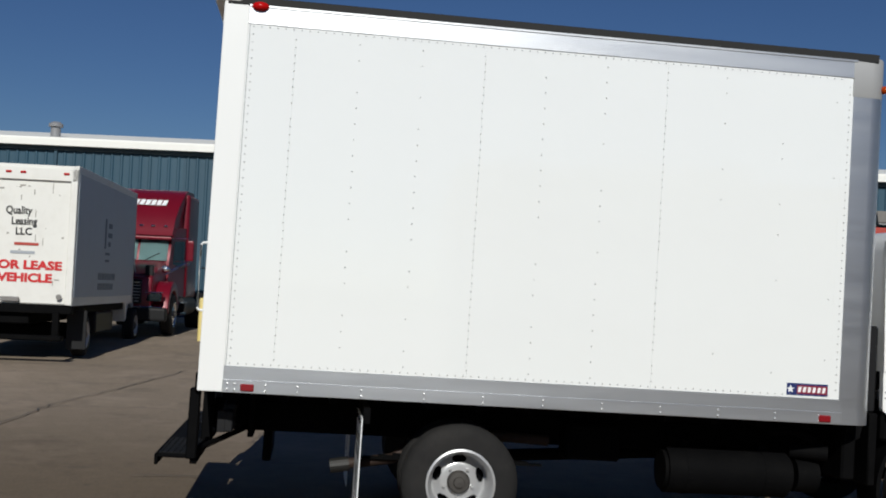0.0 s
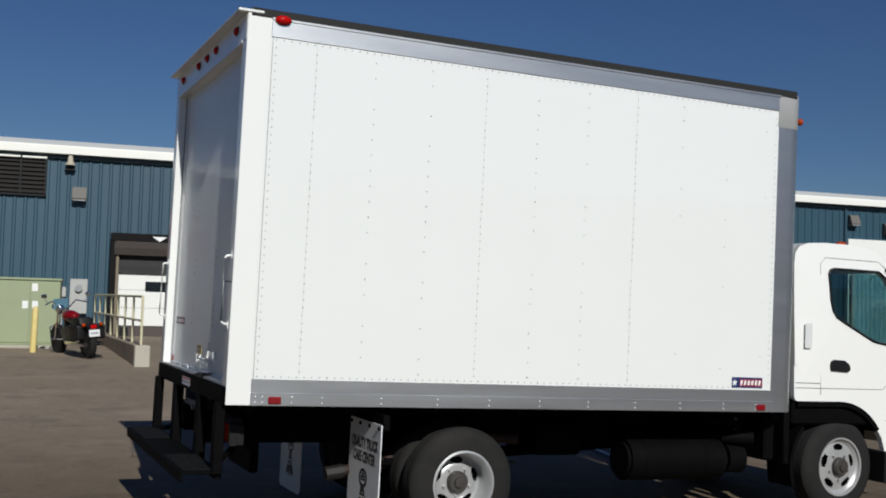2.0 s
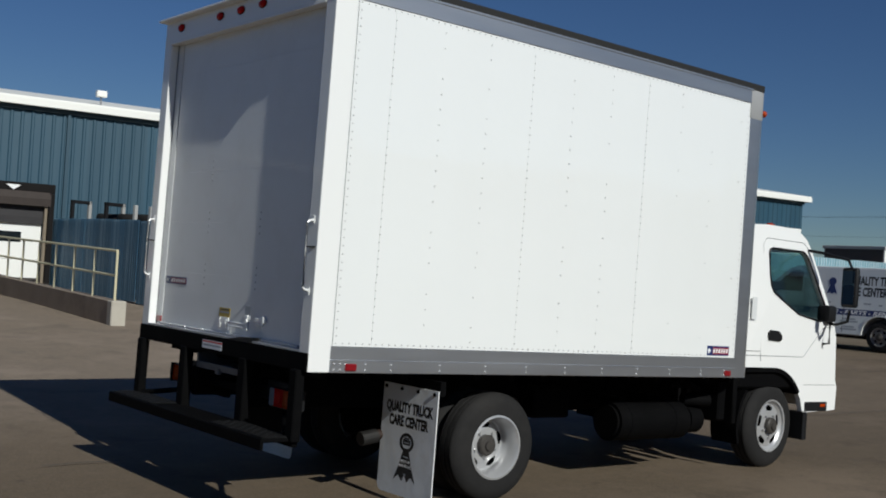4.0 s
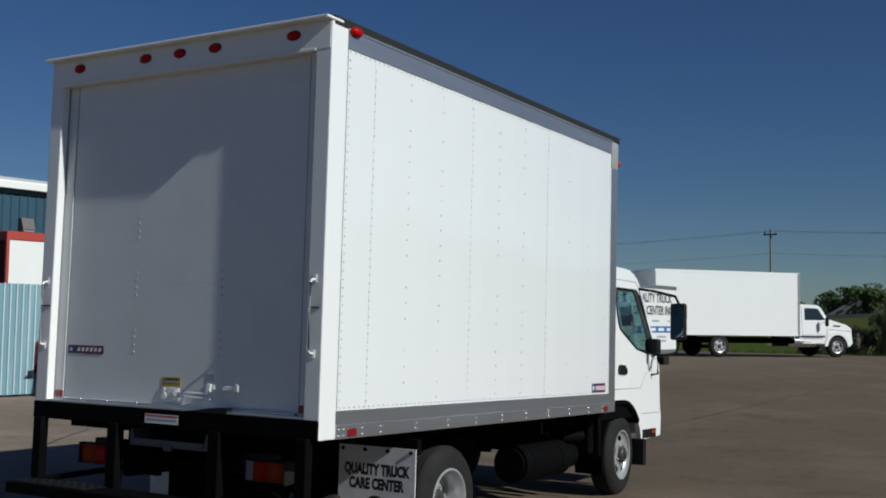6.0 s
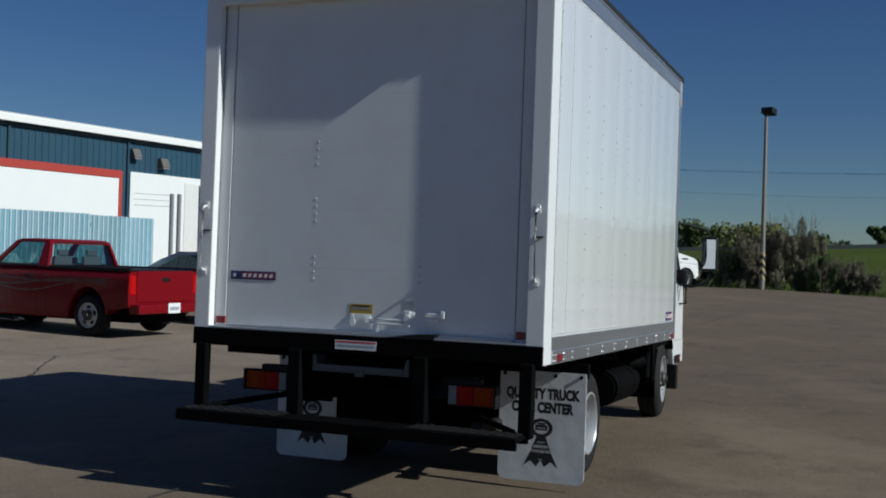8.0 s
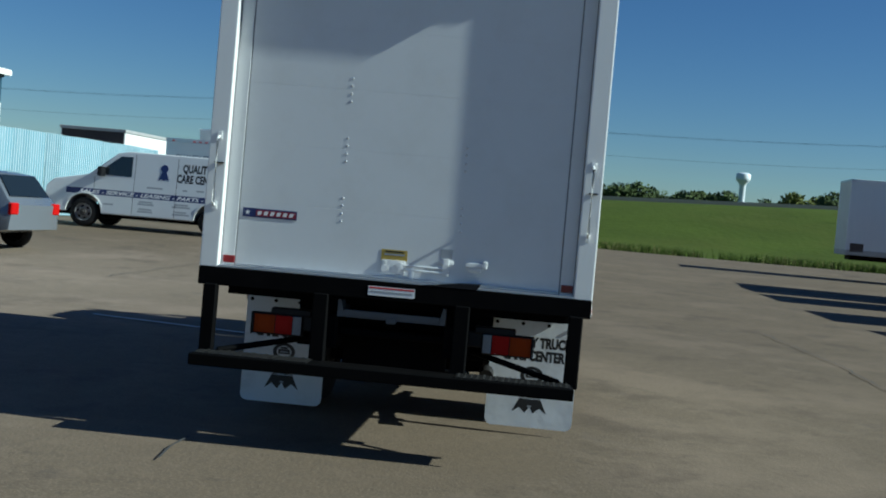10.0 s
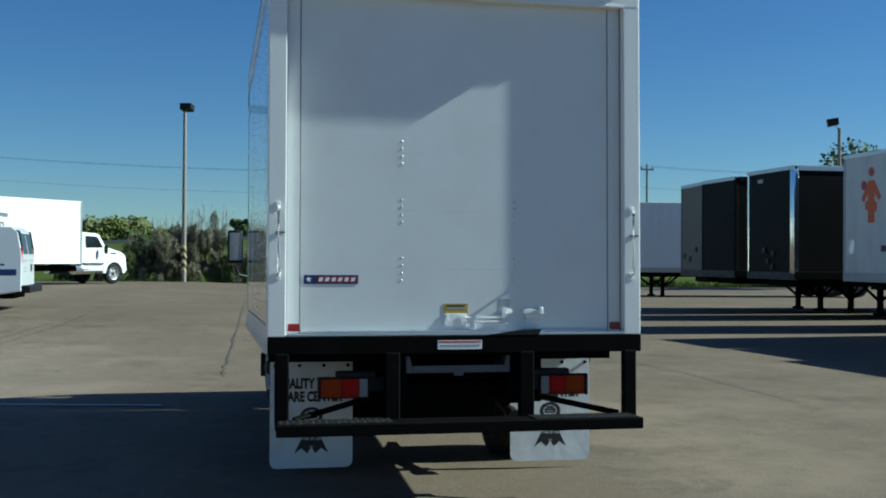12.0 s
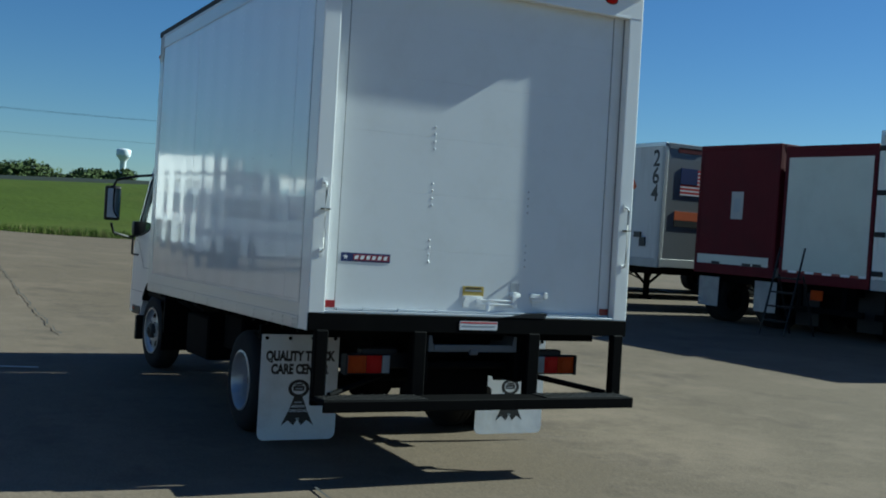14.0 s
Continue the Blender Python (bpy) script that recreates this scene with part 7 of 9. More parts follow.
# a sign-painted truck body set down on blocks
def sign_body(m):
    t = thing("truck_body", m, "white truck body with company lettering standing on blocks", "truck body")
    L, W, z0, z1 = 4.7, 2.30, 0.40, 2.74
    body = part("body", rect(bmesh.new(), 0, -W / 2, z0, L, W / 2, z1, 0.02), M_WHITE, t, "white box body")
    for a, b in ((z0 - 0.01, z0 + 0.14), (z1 - 0.12, z1 + 0.012)):
        part("side_rail", rect(bmesh.new(), -0.01, -W / 2 - 0.012, a, L + 0.01, -W / 2 + 0.05, b, 0.004), M_ALU, t)
        part("end_rail", rect(bmesh.new(), -0.012, -W / 2 + 0.05, a, 0.05, W / 2, b, 0.004), M_ALU, t)
    for y in (-0.9, -0.2, 0.0, 0.2, 0.9):
        part("header_lamp", rect(bmesh.new(), -0.03, y - 0.05, z1 - 0.09, -0.008, y + 0.05, z1 - 0.05, 0.01), M_REDLENS, t, "small red clearance lamp")
    f = pose(0, -W / 2 - 0.004, 0, 90, 0, 0)
    lettering("QUALITY TRUCK", 0.42, M_BLACKINK, body, f @ pose(2.72, 2.16, 0), squeeze=0.96, bold=0.012, align="CENTER")
    lettering("CARE CENTER INC", 0.42, M_BLACKINK, body, f @ pose(2.72, 1.74, 0), squeeze=0.92, bold=0.012, align="CENTER")
    lettering("QUALITY TRUCK", 0.26, M_GREYINK, body, pose(-0.001, 0, 2.06, 90, 0, -90), squeeze=0.8, bold=0.006, align="CENTER")
    part("stripe", rect(bmesh.new(), 0.05, -W / 2 - 0.002, 1.12, L - 0.05, -W / 2, 1.34), mat("mid blue ink", (0.03, 0.12, 0.33), 0.4), body, "blue stripe")
    bm = bmesh.new()
    for i in range(6):
        rect(bm, 0.25 + i * 0.72, -W / 2 - 0.003, 1.18, 0.75 + i * 0.72, -W / 2 - 0.0018, 1.28)
    tagged(part("stripe_bars", bm, M_WHITEINK, body), kind="stuff")
    for x, z, w in ((0.6, 0.98, 0.7), (1.9, 0.98, 0.7), (3.4, 0.98, 0.8), (0.6, 0.84, 0.6), (1.9, 0.84, 0.6), (3.4, 0.84, 0.7), (0.5, 1.52, 0.25), (1.2, 1.52, 0.15), (2.0, 1.52, 0.2), (2.9, 1.52, 0.6), (4.0, 1.52, 0.15)):
        part("text_bar", rect(bmesh.new(), x - w / 2, -W / 2 - 0.002, z - 0.035, x + w / 2, -W / 2, z + 0.035), M_GREYINK, body)
    bm = bmesh.new()
    tube(bm, (0.42, -W / 2 - 0.002, 2.32), (0.42, -W / 2, 2.32), 0.13, 20)
    prism(bm, [(0.36, 2.22), (0.48, 2.22), (0.62, 1.72), (0.50, 1.82), (0.42, 1.72), (0.34, 1.82), (0.22, 1.72)], "y", -W / 2 - 0.002, -W / 2)
    part("emblem", bm, M_BLUEINK, body, "dark blue rosette emblem")
    for x in (0.9, 2.1, 4.1):
        for y in (-0.8, 0.8):
            part("block", rect(bmesh.new(), x - 0.22, y - 0.25, -0.05, x + 0.22, y + 0.25, z0, 0.02), M_RUBBER, t, "dark support block")


sign_body(pose(28.4, 11.06, ground_z(30, 11), 0, 0, -3))


# ---- red pickup ----
M_DECAL = mat("silver decal", (0.10, 0.055, 0.055), 0.4)


def pickup(m):
    t = thing("pickup_truck", m, "dark red compact pickup with a decal along its side", "pickup")
    W = 1.72
    ax = (0.90, 3.85)

    def tuck(v):
        k = max(0, v.co.z - 1.0) * 0.22
        v.co.y += -k if v.co.y > 0 else k
    prof = [(0.0, 0.50), (0.0, 0.98), (1.98, 1.0), (2.0, 1.03), (3.55, 1.04), (4.10, 1.015), (4.55, 0.97), (4.76, 0.92), (4.87, 0.84), (4.91, 0.70), (4.92, 0.42), (ax[1] + 0.46, 0.34)]
    prof += arc(ax[1], 0.34, 0.42, 6, 174, 10) + [(ax[1] - 0.46, 0.29), (ax[0] + 0.46, 0.29)] + arc(ax[0], 0.34, 0.42, 6, 174, 10) + [(ax[0] - 0.46, 0.44)]
    bm = bmesh.new()
    prism(bm, prof, "y", -W / 2, W / 2)
    bmesh.ops.triangulate(bm, faces=[f for f in bm.faces if len(f.verts) > 4])
    for zc in (0.42, 0.52, 0.62, 0.72, 0.80, 0.87, 0.93, 0.98):
        bmesh.ops.bisect_plane(bm, geom=bm.verts[:] + bm.edges[:] + bm.faces[:], plane_co=(0, 0, zc), plane_no=(0, 0, 1))
    for v in bm.verts:                       # the sides swell below the belt and turn under
        swell = 0.030 - 0.22 * (v.co.z - 0.70) ** 2 - 0.9 * max(0, v.co.z - 0.93) - 0.16 * max(0, v.co.x - 4.2) ** 2
        v.co.y *= 1 + swell / (W / 2)
    body = part("body", bm, M_RED, t, "dark red body", smooth=50)
    part("bed", rect(bmesh.new(), 0.06, -W / 2 + 0.08, 0.99, 1.83, W / 2 - 0.08, 1.004), M_BLACKPL, t, "black bed liner")
    for s in (-1, 1):
        part("bed_rail", rect(bmesh.new(), 0.0, s * (W / 2 - 0.04) - 0.04, 0.98, 1.85, s * (W / 2 - 0.04) + 0.04, 1.03, 0.015), M_BLACKPL, t)
    # cabin: roof, pillars, glass
    roof = [(2.14, 1.47), (2.18, 1.525), (2.27, 1.56), (2.65, 1.578), (3.0, 1.568), (3.12, 1.535), (3.1, 1.50), (2.2, 1.48)]
    bm = bmesh.new()
    prism(bm, roof, "y", -W / 2 + 0.02, W / 2 - 0.02, 0.02, tuck)
    part("cab_roof", bm, M_RED, body, "red cab roof", smooth=40)
    for s in (-1, 1):
        ya, yb = s * (W / 2), s * (W / 2 - 0.06)
        for post in ([(1.98, 1.0), (2.13, 1.46), (2.19, 1.53), (2.30, 1.54), (2.40, 1.53), (2.44, 1.0)], [(2.98, 1.54), (3.10, 1.535), (3.30, 1.36), (3.66, 1.0), (3.52, 1.0)]):
            part("pillar", prism(bmesh.new(), post, "y", min(ya, yb), max(ya, yb), 0.006, tuck), M_RED, body)
        bm = bmesh.new()
        prism(bm, [(2.44, 1.02), (2.42, 1.50), (3.03, 1.50), (3.52, 1.02)], "y", min(ya - s * 0.02, ya - s * 0.025), max(ya - s * 0.02, ya - s * 0.025), 0, tuck)
        part("door_window", bm, M_GLASS, body, "clear door window").visible_shadow = False
        part("door_mirror", rect(bmesh.new(), 3.40, min(ya, ya + s * 0.2), 1.02, 3.50, max(ya, ya + s * 0.2), 1.17, 0.03, 2), M_BLACKPL, t, "black door mirror")
        bm = bmesh.new()
        for gx in (1.99, 2.42, 3.52):
            pipe(bm, [(gx, ya + s * (0.030 - 0.22 * (z - 0.70) ** 2 - 0.9 * max(0, z - 0.93)), z) for z in (0.36, 0.5, 0.6, 0.7, 0.8, 0.9, 0.96, 1.0)], 0.005, 4)
        part("door_gap", bm, M_BLACKPL, body)
        bm = bmesh.new()
        for k, (z0, a) in enumerate(((0.80, 0.05), (0.76, 0.09), (0.84, 0.03))):
            pts = [(0.5 + 0.25 * i, z0 + a * math.sin(0.5 * i + k)) for i in range(13)]
            for (x0, zz0), (x1, zz1) in zip(pts, pts[1:]):
                w = 0.012
                yy = ya + s * 0.031
                bm.faces.new([bm.verts.new(p) for p in ((x0, yy, zz0 - w), (x1, yy, zz1 - w * 0.4), (x1, yy, zz1 + w * 0.4), (x0, yy, zz0 + w))])
        tagged(part("side_decal", bm, M_DECAL, body, "silver swoosh decal"), kind="stuff")
        part("door_handle", rect(bmesh.new(), 2.52, min(ya, ya + s * 0.042), 0.86, 2.68, max(ya, ya + s * 0.042), 0.90, 0.008), M_BLACKPL, body, "black door handle")
        part("tail_lamp", rect(bmesh.new(), -0.02, min(ya - s * 0.14, ya + s * 0.004), 0.66, 0.045, max(ya - s * 0.14, ya + s * 0.004), 0.93, 0.02), M_REDLENS, t, "red tail lamp")
        for a in ax:
            wheel(t, a, s * (W / 2 - 0.11), 0.34, 0.34, 0.21, s, M_WHEEL, holes=5, dish=0.02, rim_r=0.60)
            flare = arc(a, 0.34, 0.415, 4, 176, 16) + arc(a, 0.34, 0.475, 176, 4, 16)
            part("arch_flare", prism(bmesh.new(), flare, "y", min(ya - s * 0.05, ya + s * 0.022), max(ya - s * 0.05, ya + s * 0.022)), M_RED, body, smooth=40)
            part("wheel_well", prism(bmesh.new(), arc(a, 0.34, 0.43, 0, 180, 16), "y", min(ya - s * 0.26, ya - s * 0.24), max(ya - s * 0.26, ya - s * 0.24)), M_BLACK, body)
        bm = bmesh.new()
        prism(bm, [(2.02, 1.015), (3.60, 1.015), (3.60, 1.045), (2.02, 1.045)], "y", min(ya - s * 0.03, ya + s * 0.004), max(ya - s * 0.03, ya + s * 0.004))
        part("belt_moulding", bm, M_BLACKPL, body, "black belt moulding")
        part("rocker", rect(bmesh.new(), ax[0] + 0.48, min(ya - s * 0.06, ya + s * 0.006), 0.28, ax[1] - 0.48, max(ya - s * 0.06, ya + s * 0.006), 0.38, 0.02), M_RED, body)
        part("headlamp", rect(bmesh.new(), 4.78, min(ya - s * 0.34, ya + s * 0.003), 0.68, 4.925, max(ya - s * 0.34, ya + s * 0.003), 0.82, 0.03, 2), M_CLEARLENS, t, "clear headlamp")
        part("mud_flap", rect(bmesh.new(), 0.60, s * (W / 2 - 0.12) - 0.10, 0.14, 0.61, s * (W / 2 - 0.12) + 0.10, 0.42), M_BLACKPL, t)
    bm = bmesh.new()
    q = [(1.99, -0.72, 1.02), (1.99, 0.72, 1.02), (2.17, 0.63, 1.50), (2.17, -0.63, 1.50)]
    bm.faces.new([bm.verts.new(p) for p in q])
    part("rear_window", bm, M_GLASS, body, "clear rear window").visible_shadow = False
    bm = bmesh.new()
    edge = [Vector(p) + Vector((-0.006, 0, 0)) for p in q]
    pipe(bm, edge + edge[:2], 0.022, 6)
    part("window_rubber", bm, M_BLACKPL, body, "black rear window rubber")
    bm = bmesh.new()
    q = [(3.60, -0.74, 1.02), (3.60, 0.74, 1.02), (3.10, 0.64, 1.51), (3.10, -0.64, 1.51)]
    bm.faces.new([bm.verts.new(p) for p in q])
    part("windscreen", bm, M_GLASS, body, "clear windscreen").visible_shadow = False
    for y in (-0.36, 0.36):
        bm = bmesh.new()
        rect(bm, 2.26, y - 0.22, 0.95, 2.40, y + 0.22, 1.22, 0.05, 2)
        rect(bm, 2.28, y - 0.13, 1.22, 2.37, y + 0.13, 1.36, 0.04, 2)
        part("seat", bm, M_SEAT, t, "grey seat with head restraint", smooth=40)
    part("tailgate", rect(bmesh.new(), -0.015, -W / 2 + 0.16, 0.56, 0.02, W / 2 - 0.16, 0.99, 0.012, 2), M_RED, t, "red tailgate")
    part("tailgate_handle", rect(bmesh.new(), -0.025, -0.10, 0.84, 0.0, 0.10, 0.90, 0.01), M_BLACKPL, t)
    part("rear_bumper", rect(bmesh.new(), -0.20, -W / 2 + 0.02, 0.40, 0.02, W / 2 - 0.02, 0.54, 0.03, 2), M_RED, t, "red rear step bumper")
    pl = part("number_plate", rect(bmesh.new(), -0.215, -0.15, 0.40, -0.203, 0.15, 0.55, 0.003), M_WHITEINK, t, "white plate")
    part("plate_bar", rect(bmesh.new(), -0.218, -0.11, 0.45, -0.2155, 0.11, 0.50), M_GREYINK, pl)
    part("front_bumper", rect(bmesh.new(), 4.80, -W / 2 + 0.02, 0.36, 5.0, W / 2 - 0.02, 0.56, 0.04, 2), M_GREYTRAILER, t, "grey front bumper")
    part("underside", rect(bmesh.new(), 0.1, -0.66, 0.24, 4.7, 0.66, 0.48), M_BLACK, t)
    for o in t.children_recursive:           # a high belt under a low, narrow cab
        if o.name.split(".")[0] not in ("wheel", "rim", "hub", "brake_drum", "mud_flap"):
            cabin = o.name.split(".")[0] in ("cab_roof", "pillar", "door_window", "rear_window", "window_rubber", "windscreen", "door_mirror", "belt_moulding", "seat", "door_gap", "door_handle")
            for v in o.data.vertices:
                z = v.co.z
                if cabin:                    # a short cab set back behind a long hood
                    v.co.x = float(np.interp(v.co.x, (1.98, 2.44, 3.03, 3.12, 3.66), (1.85, 2.10, 2.70, 2.78, 3.24)))
                v.co.z = z if z < 0.45 else 0.45 + (z - 0.45) * 1.21 if z < 1.03 else 1.152 + (z - 1.03) * 0.83
                if z > 1.04:
                    v.co.y *= 0.95


pickup(pose(9.92, 9.88, ground_z(10.0, 12), 0, 0, 85) @ Matrix.Scale(1.03, 4))


def hatchback(m):
    t = thing("hatchback", m, "silver grey hatchback with dark windows", "car")
    W = 1.74
    ax = (0.85, 3.45)

    def tuck(v):
        k = max(0, v.co.z - 0.3) * 0.17
        v.co.y += -k if v.co.y > 0 else k
    prof = [(0.0, 0.42), (-0.02, 0.88), (0.12, 1.0), (0.45, 1.42), (0.9, 1.49), (2.2, 1.47), (2.7, 1.30), (3.35, 0.98), (4.1, 0.84), (4.25, 0.65), (4.25, 0.32), (ax[1] + 0.42, 0.28)]
    prof += arc(ax[1], 0.32, 0.38, 0, 180, 10) + [(ax[0] + 0.42, 0.28)] + arc(ax[0], 0.32, 0.38, 0, 180, 10)
    bm = bmesh.new()
    prism(bm, prof, "y", -W / 2, W / 2, 0.04, tuck)
    bmesh.ops.triangulate(bm, faces=[f for f in bm.faces if len(f.verts) > 6])
    body = part("body", bm, M_SILVER, t, "silver grey body", smooth=40)
    for s in (-1, 1):
        for win in ([(0.55, 1.0), (0.72, 1.36), (1.5, 1.41), (1.5, 0.98)], [(1.56, 0.98), (1.56, 1.41), (2.15, 1.38), (3.0, 1.0)]):
            bm = bmesh.new()
            ya = s * (W / 2 + 0.004)
            prism(bm, win, "y", min(ya, ya - s * 0.05), max(ya, ya - s * 0.05), 0, tuck)
            part("window", bm, M_DARKGLASS, body, "dark side window")
        for a in ax:
            wheel(t, a, s * (W / 2 - 0.10), 0.32, 0.32, 0.2, s, M_WHEEL, holes=5, dish=0.02, rim_r=0.62)
        part("tail_lamp", rect(bmesh.new(), -0.03, s * 0.70 - 0.12, 0.70, 0.06, s * 0.70 + 0.12, 0.92, 0.02), M_REDLENS, t, "red tail lamp")
    bm = bmesh.new()
    q = [(0.13, -0.66, 1.03), (0.13, 0.66, 1.03), (0.43, 0.58, 1.41), (0.43, -0.58, 1.41)]
    bm.faces.new([bm.verts.new(Vector(p) + Vector((-0.012, 0, 0.008))) for p in q])
    part("rear_window", bm, M_DARKGLASS, body, "dark rear window")
    bm = bmesh.new()
    q = [(3.28, -0.70, 1.01), (3.28, 0.70, 1.01), (2.28, 0.58, 1.45), (2.28, -0.58, 1.45)]
    bm.faces.new([bm.verts.new(Vector(p) + Vector((0.01, 0, 0.016))) for p in q])
    part("windscreen", bm, M_DARKGLASS, body, "dark windscreen")


hatchback(pose(13.55, 9.65, ground_z(13.5, 12), 0, 0, 90 - 7))


# ---- highway tractor ----
def tractor(m):
    """x forward, front bumper at x = 0 going back to negative x."""
    t = thing("semi_tractor", m, "maroon sleeper-cab highway tractor with chrome trim", "truck")

    def narrow(v):
        """The cab is narrow at the windscreen and full width at the sleeper; the fairing draws in upwards."""
        half = 0.80 + 0.20 * smooth_step(-1.8, -3.1, v.co.x) - max(0, v.co.z - 2.7) * 0.05
        v.co.y = half if v.co.y > 0 else -half

    hood = [(-0.05, 0.70), (0.0, 1.20), (-0.10, 1.42), (-0.45, 1.56), (-1.20, 1.72), (-1.85, 1.86), (-1.95, 0.85)]
    bm = bmesh.new()
    prism(bm, hood, "y", -0.74, 0.74, 0.09)
    bmesh.ops.triangulate(bm, faces=[f for f in bm.faces if len(f.verts) > 6])
    part("hood", bm, M_MAROON, t, "maroon hood", smooth=40)
    part("bumper", rect(bmesh.new(), -0.25, -1.10, 0.36, 0.06, 1.10, 0.70, 0.07, 3), M_BLACKPL, t, "dark front bumper")
    part("bumper_trim", rect(bmesh.new(), -0.02, -1.0, 0.685, 0.05, 1.0, 0.71, 0.008), M_CHROME, t)
    gr = part("grille", rect(bmesh.new(), -0.08, -0.50, 0.78, 0.030, 0.50, 1.36, 0.03, 2), M_BLACKPL, t, "dark grille in a chrome surround")
    for i in range(7):
        part("grille_bar", rect(bmesh.new(), 0.026, -0.47, 0.83 + i * 0.075, 0.040, 0.47, 0.842 + i * 0.075), M_CHROME, gr)
    cab = [(-1.85, 0.85), (-1.80, 1.80), (-2.05, 2.44), (-2.30, 2.72), (-3.15, 2.78), (-3.15, 0.85)]
    bm = bmesh.new()
    prism(bm, cab, "y", -1, 1, 0.05, narrow)
    part("cab", bm, M_MAROON, t, "maroon cab", smooth=40)
    bm = bmesh.new()
    rect(bm, -4.9, -1.05, 0.90, -3.17, 1.05, 3.70, 0.10, 3)
    part("sleeper", bm, M_MAROON, t, "maroon sleeper box", smooth=40)
    fair = [(-2.00, 2.52), (-2.08, 2.66), (-2.22, 2.95), (-2.50, 3.30), (-2.95, 3.66), (-3.4, 3.80), (-4.5, 3.82), (-4.5, 2.66)]
    bm = bmesh.new()
    prism(bm, fair, "y", -1, 1, 0.12, narrow)
    part("roof_fairing", bm, M_MAROON, t, "maroon roof fairing", smooth=50)
    bm = bmesh.new()
    rect(bm, -2.14, -0.84, 2.40, -1.80, 0.84, 2.48, 0.03, 2)
    part("sun_visor", bm, M_MAROON, t)
    for s in (-1, 1):
        bm = bmesh.new()
        q = [Vector(p) for p in ((-1.80, s * 0.03, 1.86), (-1.80, s * 0.74, 1.86), (-2.03, s * 0.74, 2.40), (-2.03, s * 0.03, 2.40))]
        bm.faces.new([bm.verts.new(p + Vector((0.016, 0, 0.004))) for p in q])
        bmesh.ops.solidify(bm, geom=bm.faces[:], thickness=0.006)
        part("windscreen", bm, M_SCREEN, t, "windscreen half with reflected sky in its colour")
        tube_ = bmesh.new()
        pipe(tube_, [(-1.77, s * 0.20, 1.86), (-1.86, s * 0.55, 2.06)], 0.012, 5)
        part("wiper", tube_, M_BLACKPL, t)
        bm = bmesh.new()
        prism(bm, [(-2.15, 1.78), (-2.22, 2.38), (-2.95, 2.42), (-2.95, 1.70)], "y", -1, 1, 0, narrow)
        for v in bm.verts:
            v.co.y += 0.008 * (1 if v.co.y > 0 else -1)
        bmesh.ops.delete(bm, geom=[v for v in bm.verts if v.co.y * s < 0], context="VERTS")
        bmesh.ops.solidify(bm, geom=bm.faces[:], thickness=0.01)
        part("side_window", bm, M_DARKGLASS, t, "dark side window")
        ring = arc(-1.05, 0.52, 0.60, 4, 176, 14) + arc(-1.05, 0.56, 0.78, 172, 8, 14)
        bm = prism(bmesh.new(), ring, "y", min(s * 0.70, s * 1.10), max(s * 0.70, s * 1.10), 0.03)
        part("fender", bm, M_MAROON, t, "maroon front fender", smooth=40)
        part("wheel_well", prism(bmesh.new(), arc(-1.05, 0.52, 0.61, 0, 180, 14), "y", min(s * 0.74, s * 0.77), max(s * 0.74, s * 0.77)), M_BLACK, t)
        part("headlamp", rect(bmesh.new(), -0.28, min(s * 0.60, s * 0.98), 0.84, -0.02, max(s * 0.60, s * 0.98), 1.04, 0.05, 2), M_DARKGLASS, t, "dark headlamp in a chrome bezel")
        part("headlamp_trim", rect(bmesh.new(), -0.20, min(s * 0.58, s * 1.0), 1.045, -0.01, max(s * 0.58, s * 1.0), 1.075, 0.01), M_CHROME, t)
        wheel(t, -1.05, s * 0.98, 0.52, 0.52, 0.28, s, M_CHROME, holes=6, dish=0.02, rim_r=0.58)
        for x in (-5.6, -6.9):
            wheel(t, x, s * 0.98, 0.52, 0.52, 0.50, s, M_WHEELDK, holes=6, dish=0.14, rim_r=0.58)
        part("step_tank", tube(bmesh.new(), (-4.6, s * 0.86, 0.70), (-2.6, s * 0.86, 0.70), 0.28, 20), M_BLACKPL, t, "dark fuel tank", smooth=40)
        for z in (0.50, 0.78):
            part("step", rect(bmesh.new(), -3.0, min(s * 0.9, s * 1.12), z, -2.0, max(s * 0.9, s * 1.12), z + 0.035, 0.008), M_CHROME, t, "bright cab step")
        bm = bmesh.new()
        pipe(bm, [(-2.1, s * 0.86, 2.46), (-1.95, s * 1.32, 2.46), (-1.95, s * 1.32, 1.80), (-1.85, s * 1.12, 1.72), (-1.6, s * 0.74, 1.50)], 0.016, 8)
        pipe(bm, [(-2.1, s * 0.90, 1.86), (-1.95, s * 1.32, 1.86)], 0.012, 8)
        part("mirror_bracket", bm, M_CHROME, t, smooth=40)
        part("mirror", rect(bmesh.new(), -2.0, s * 1.31 - 0.085, 1.88, -1.9, s * 1.31 + 0.085, 2.40, 0.03, 2), M_MAROON, t, "maroon door mirror with a bright glass")
        bm = bmesh.new()
        tube(bm, (-1.95, s * 1.25, 1.84), (-1.30, s * 0.86, 1.58), 0.022, 8)
        bmesh.ops.create_uvsphere(bm, u_segments=14, v_segments=8, radius=0.11, matrix=Matrix.Translation((-1.25, s * 0.82, 1.64)) @ Matrix.Diagonal((0.6, 1.15, 0.85, 1)))
        part("fender_mirror", bm, M_CHROME, t, "round chrome fender mirror", smooth=40)
    part("chassis", rect(bmesh.new(), -7.4, -0.42, 0.75, -1.8, 0.42, 1.02, 0.02), M_BLACK, t)
    # emblem on the fairing: plain white slanting bars
    bm = bmesh.new()
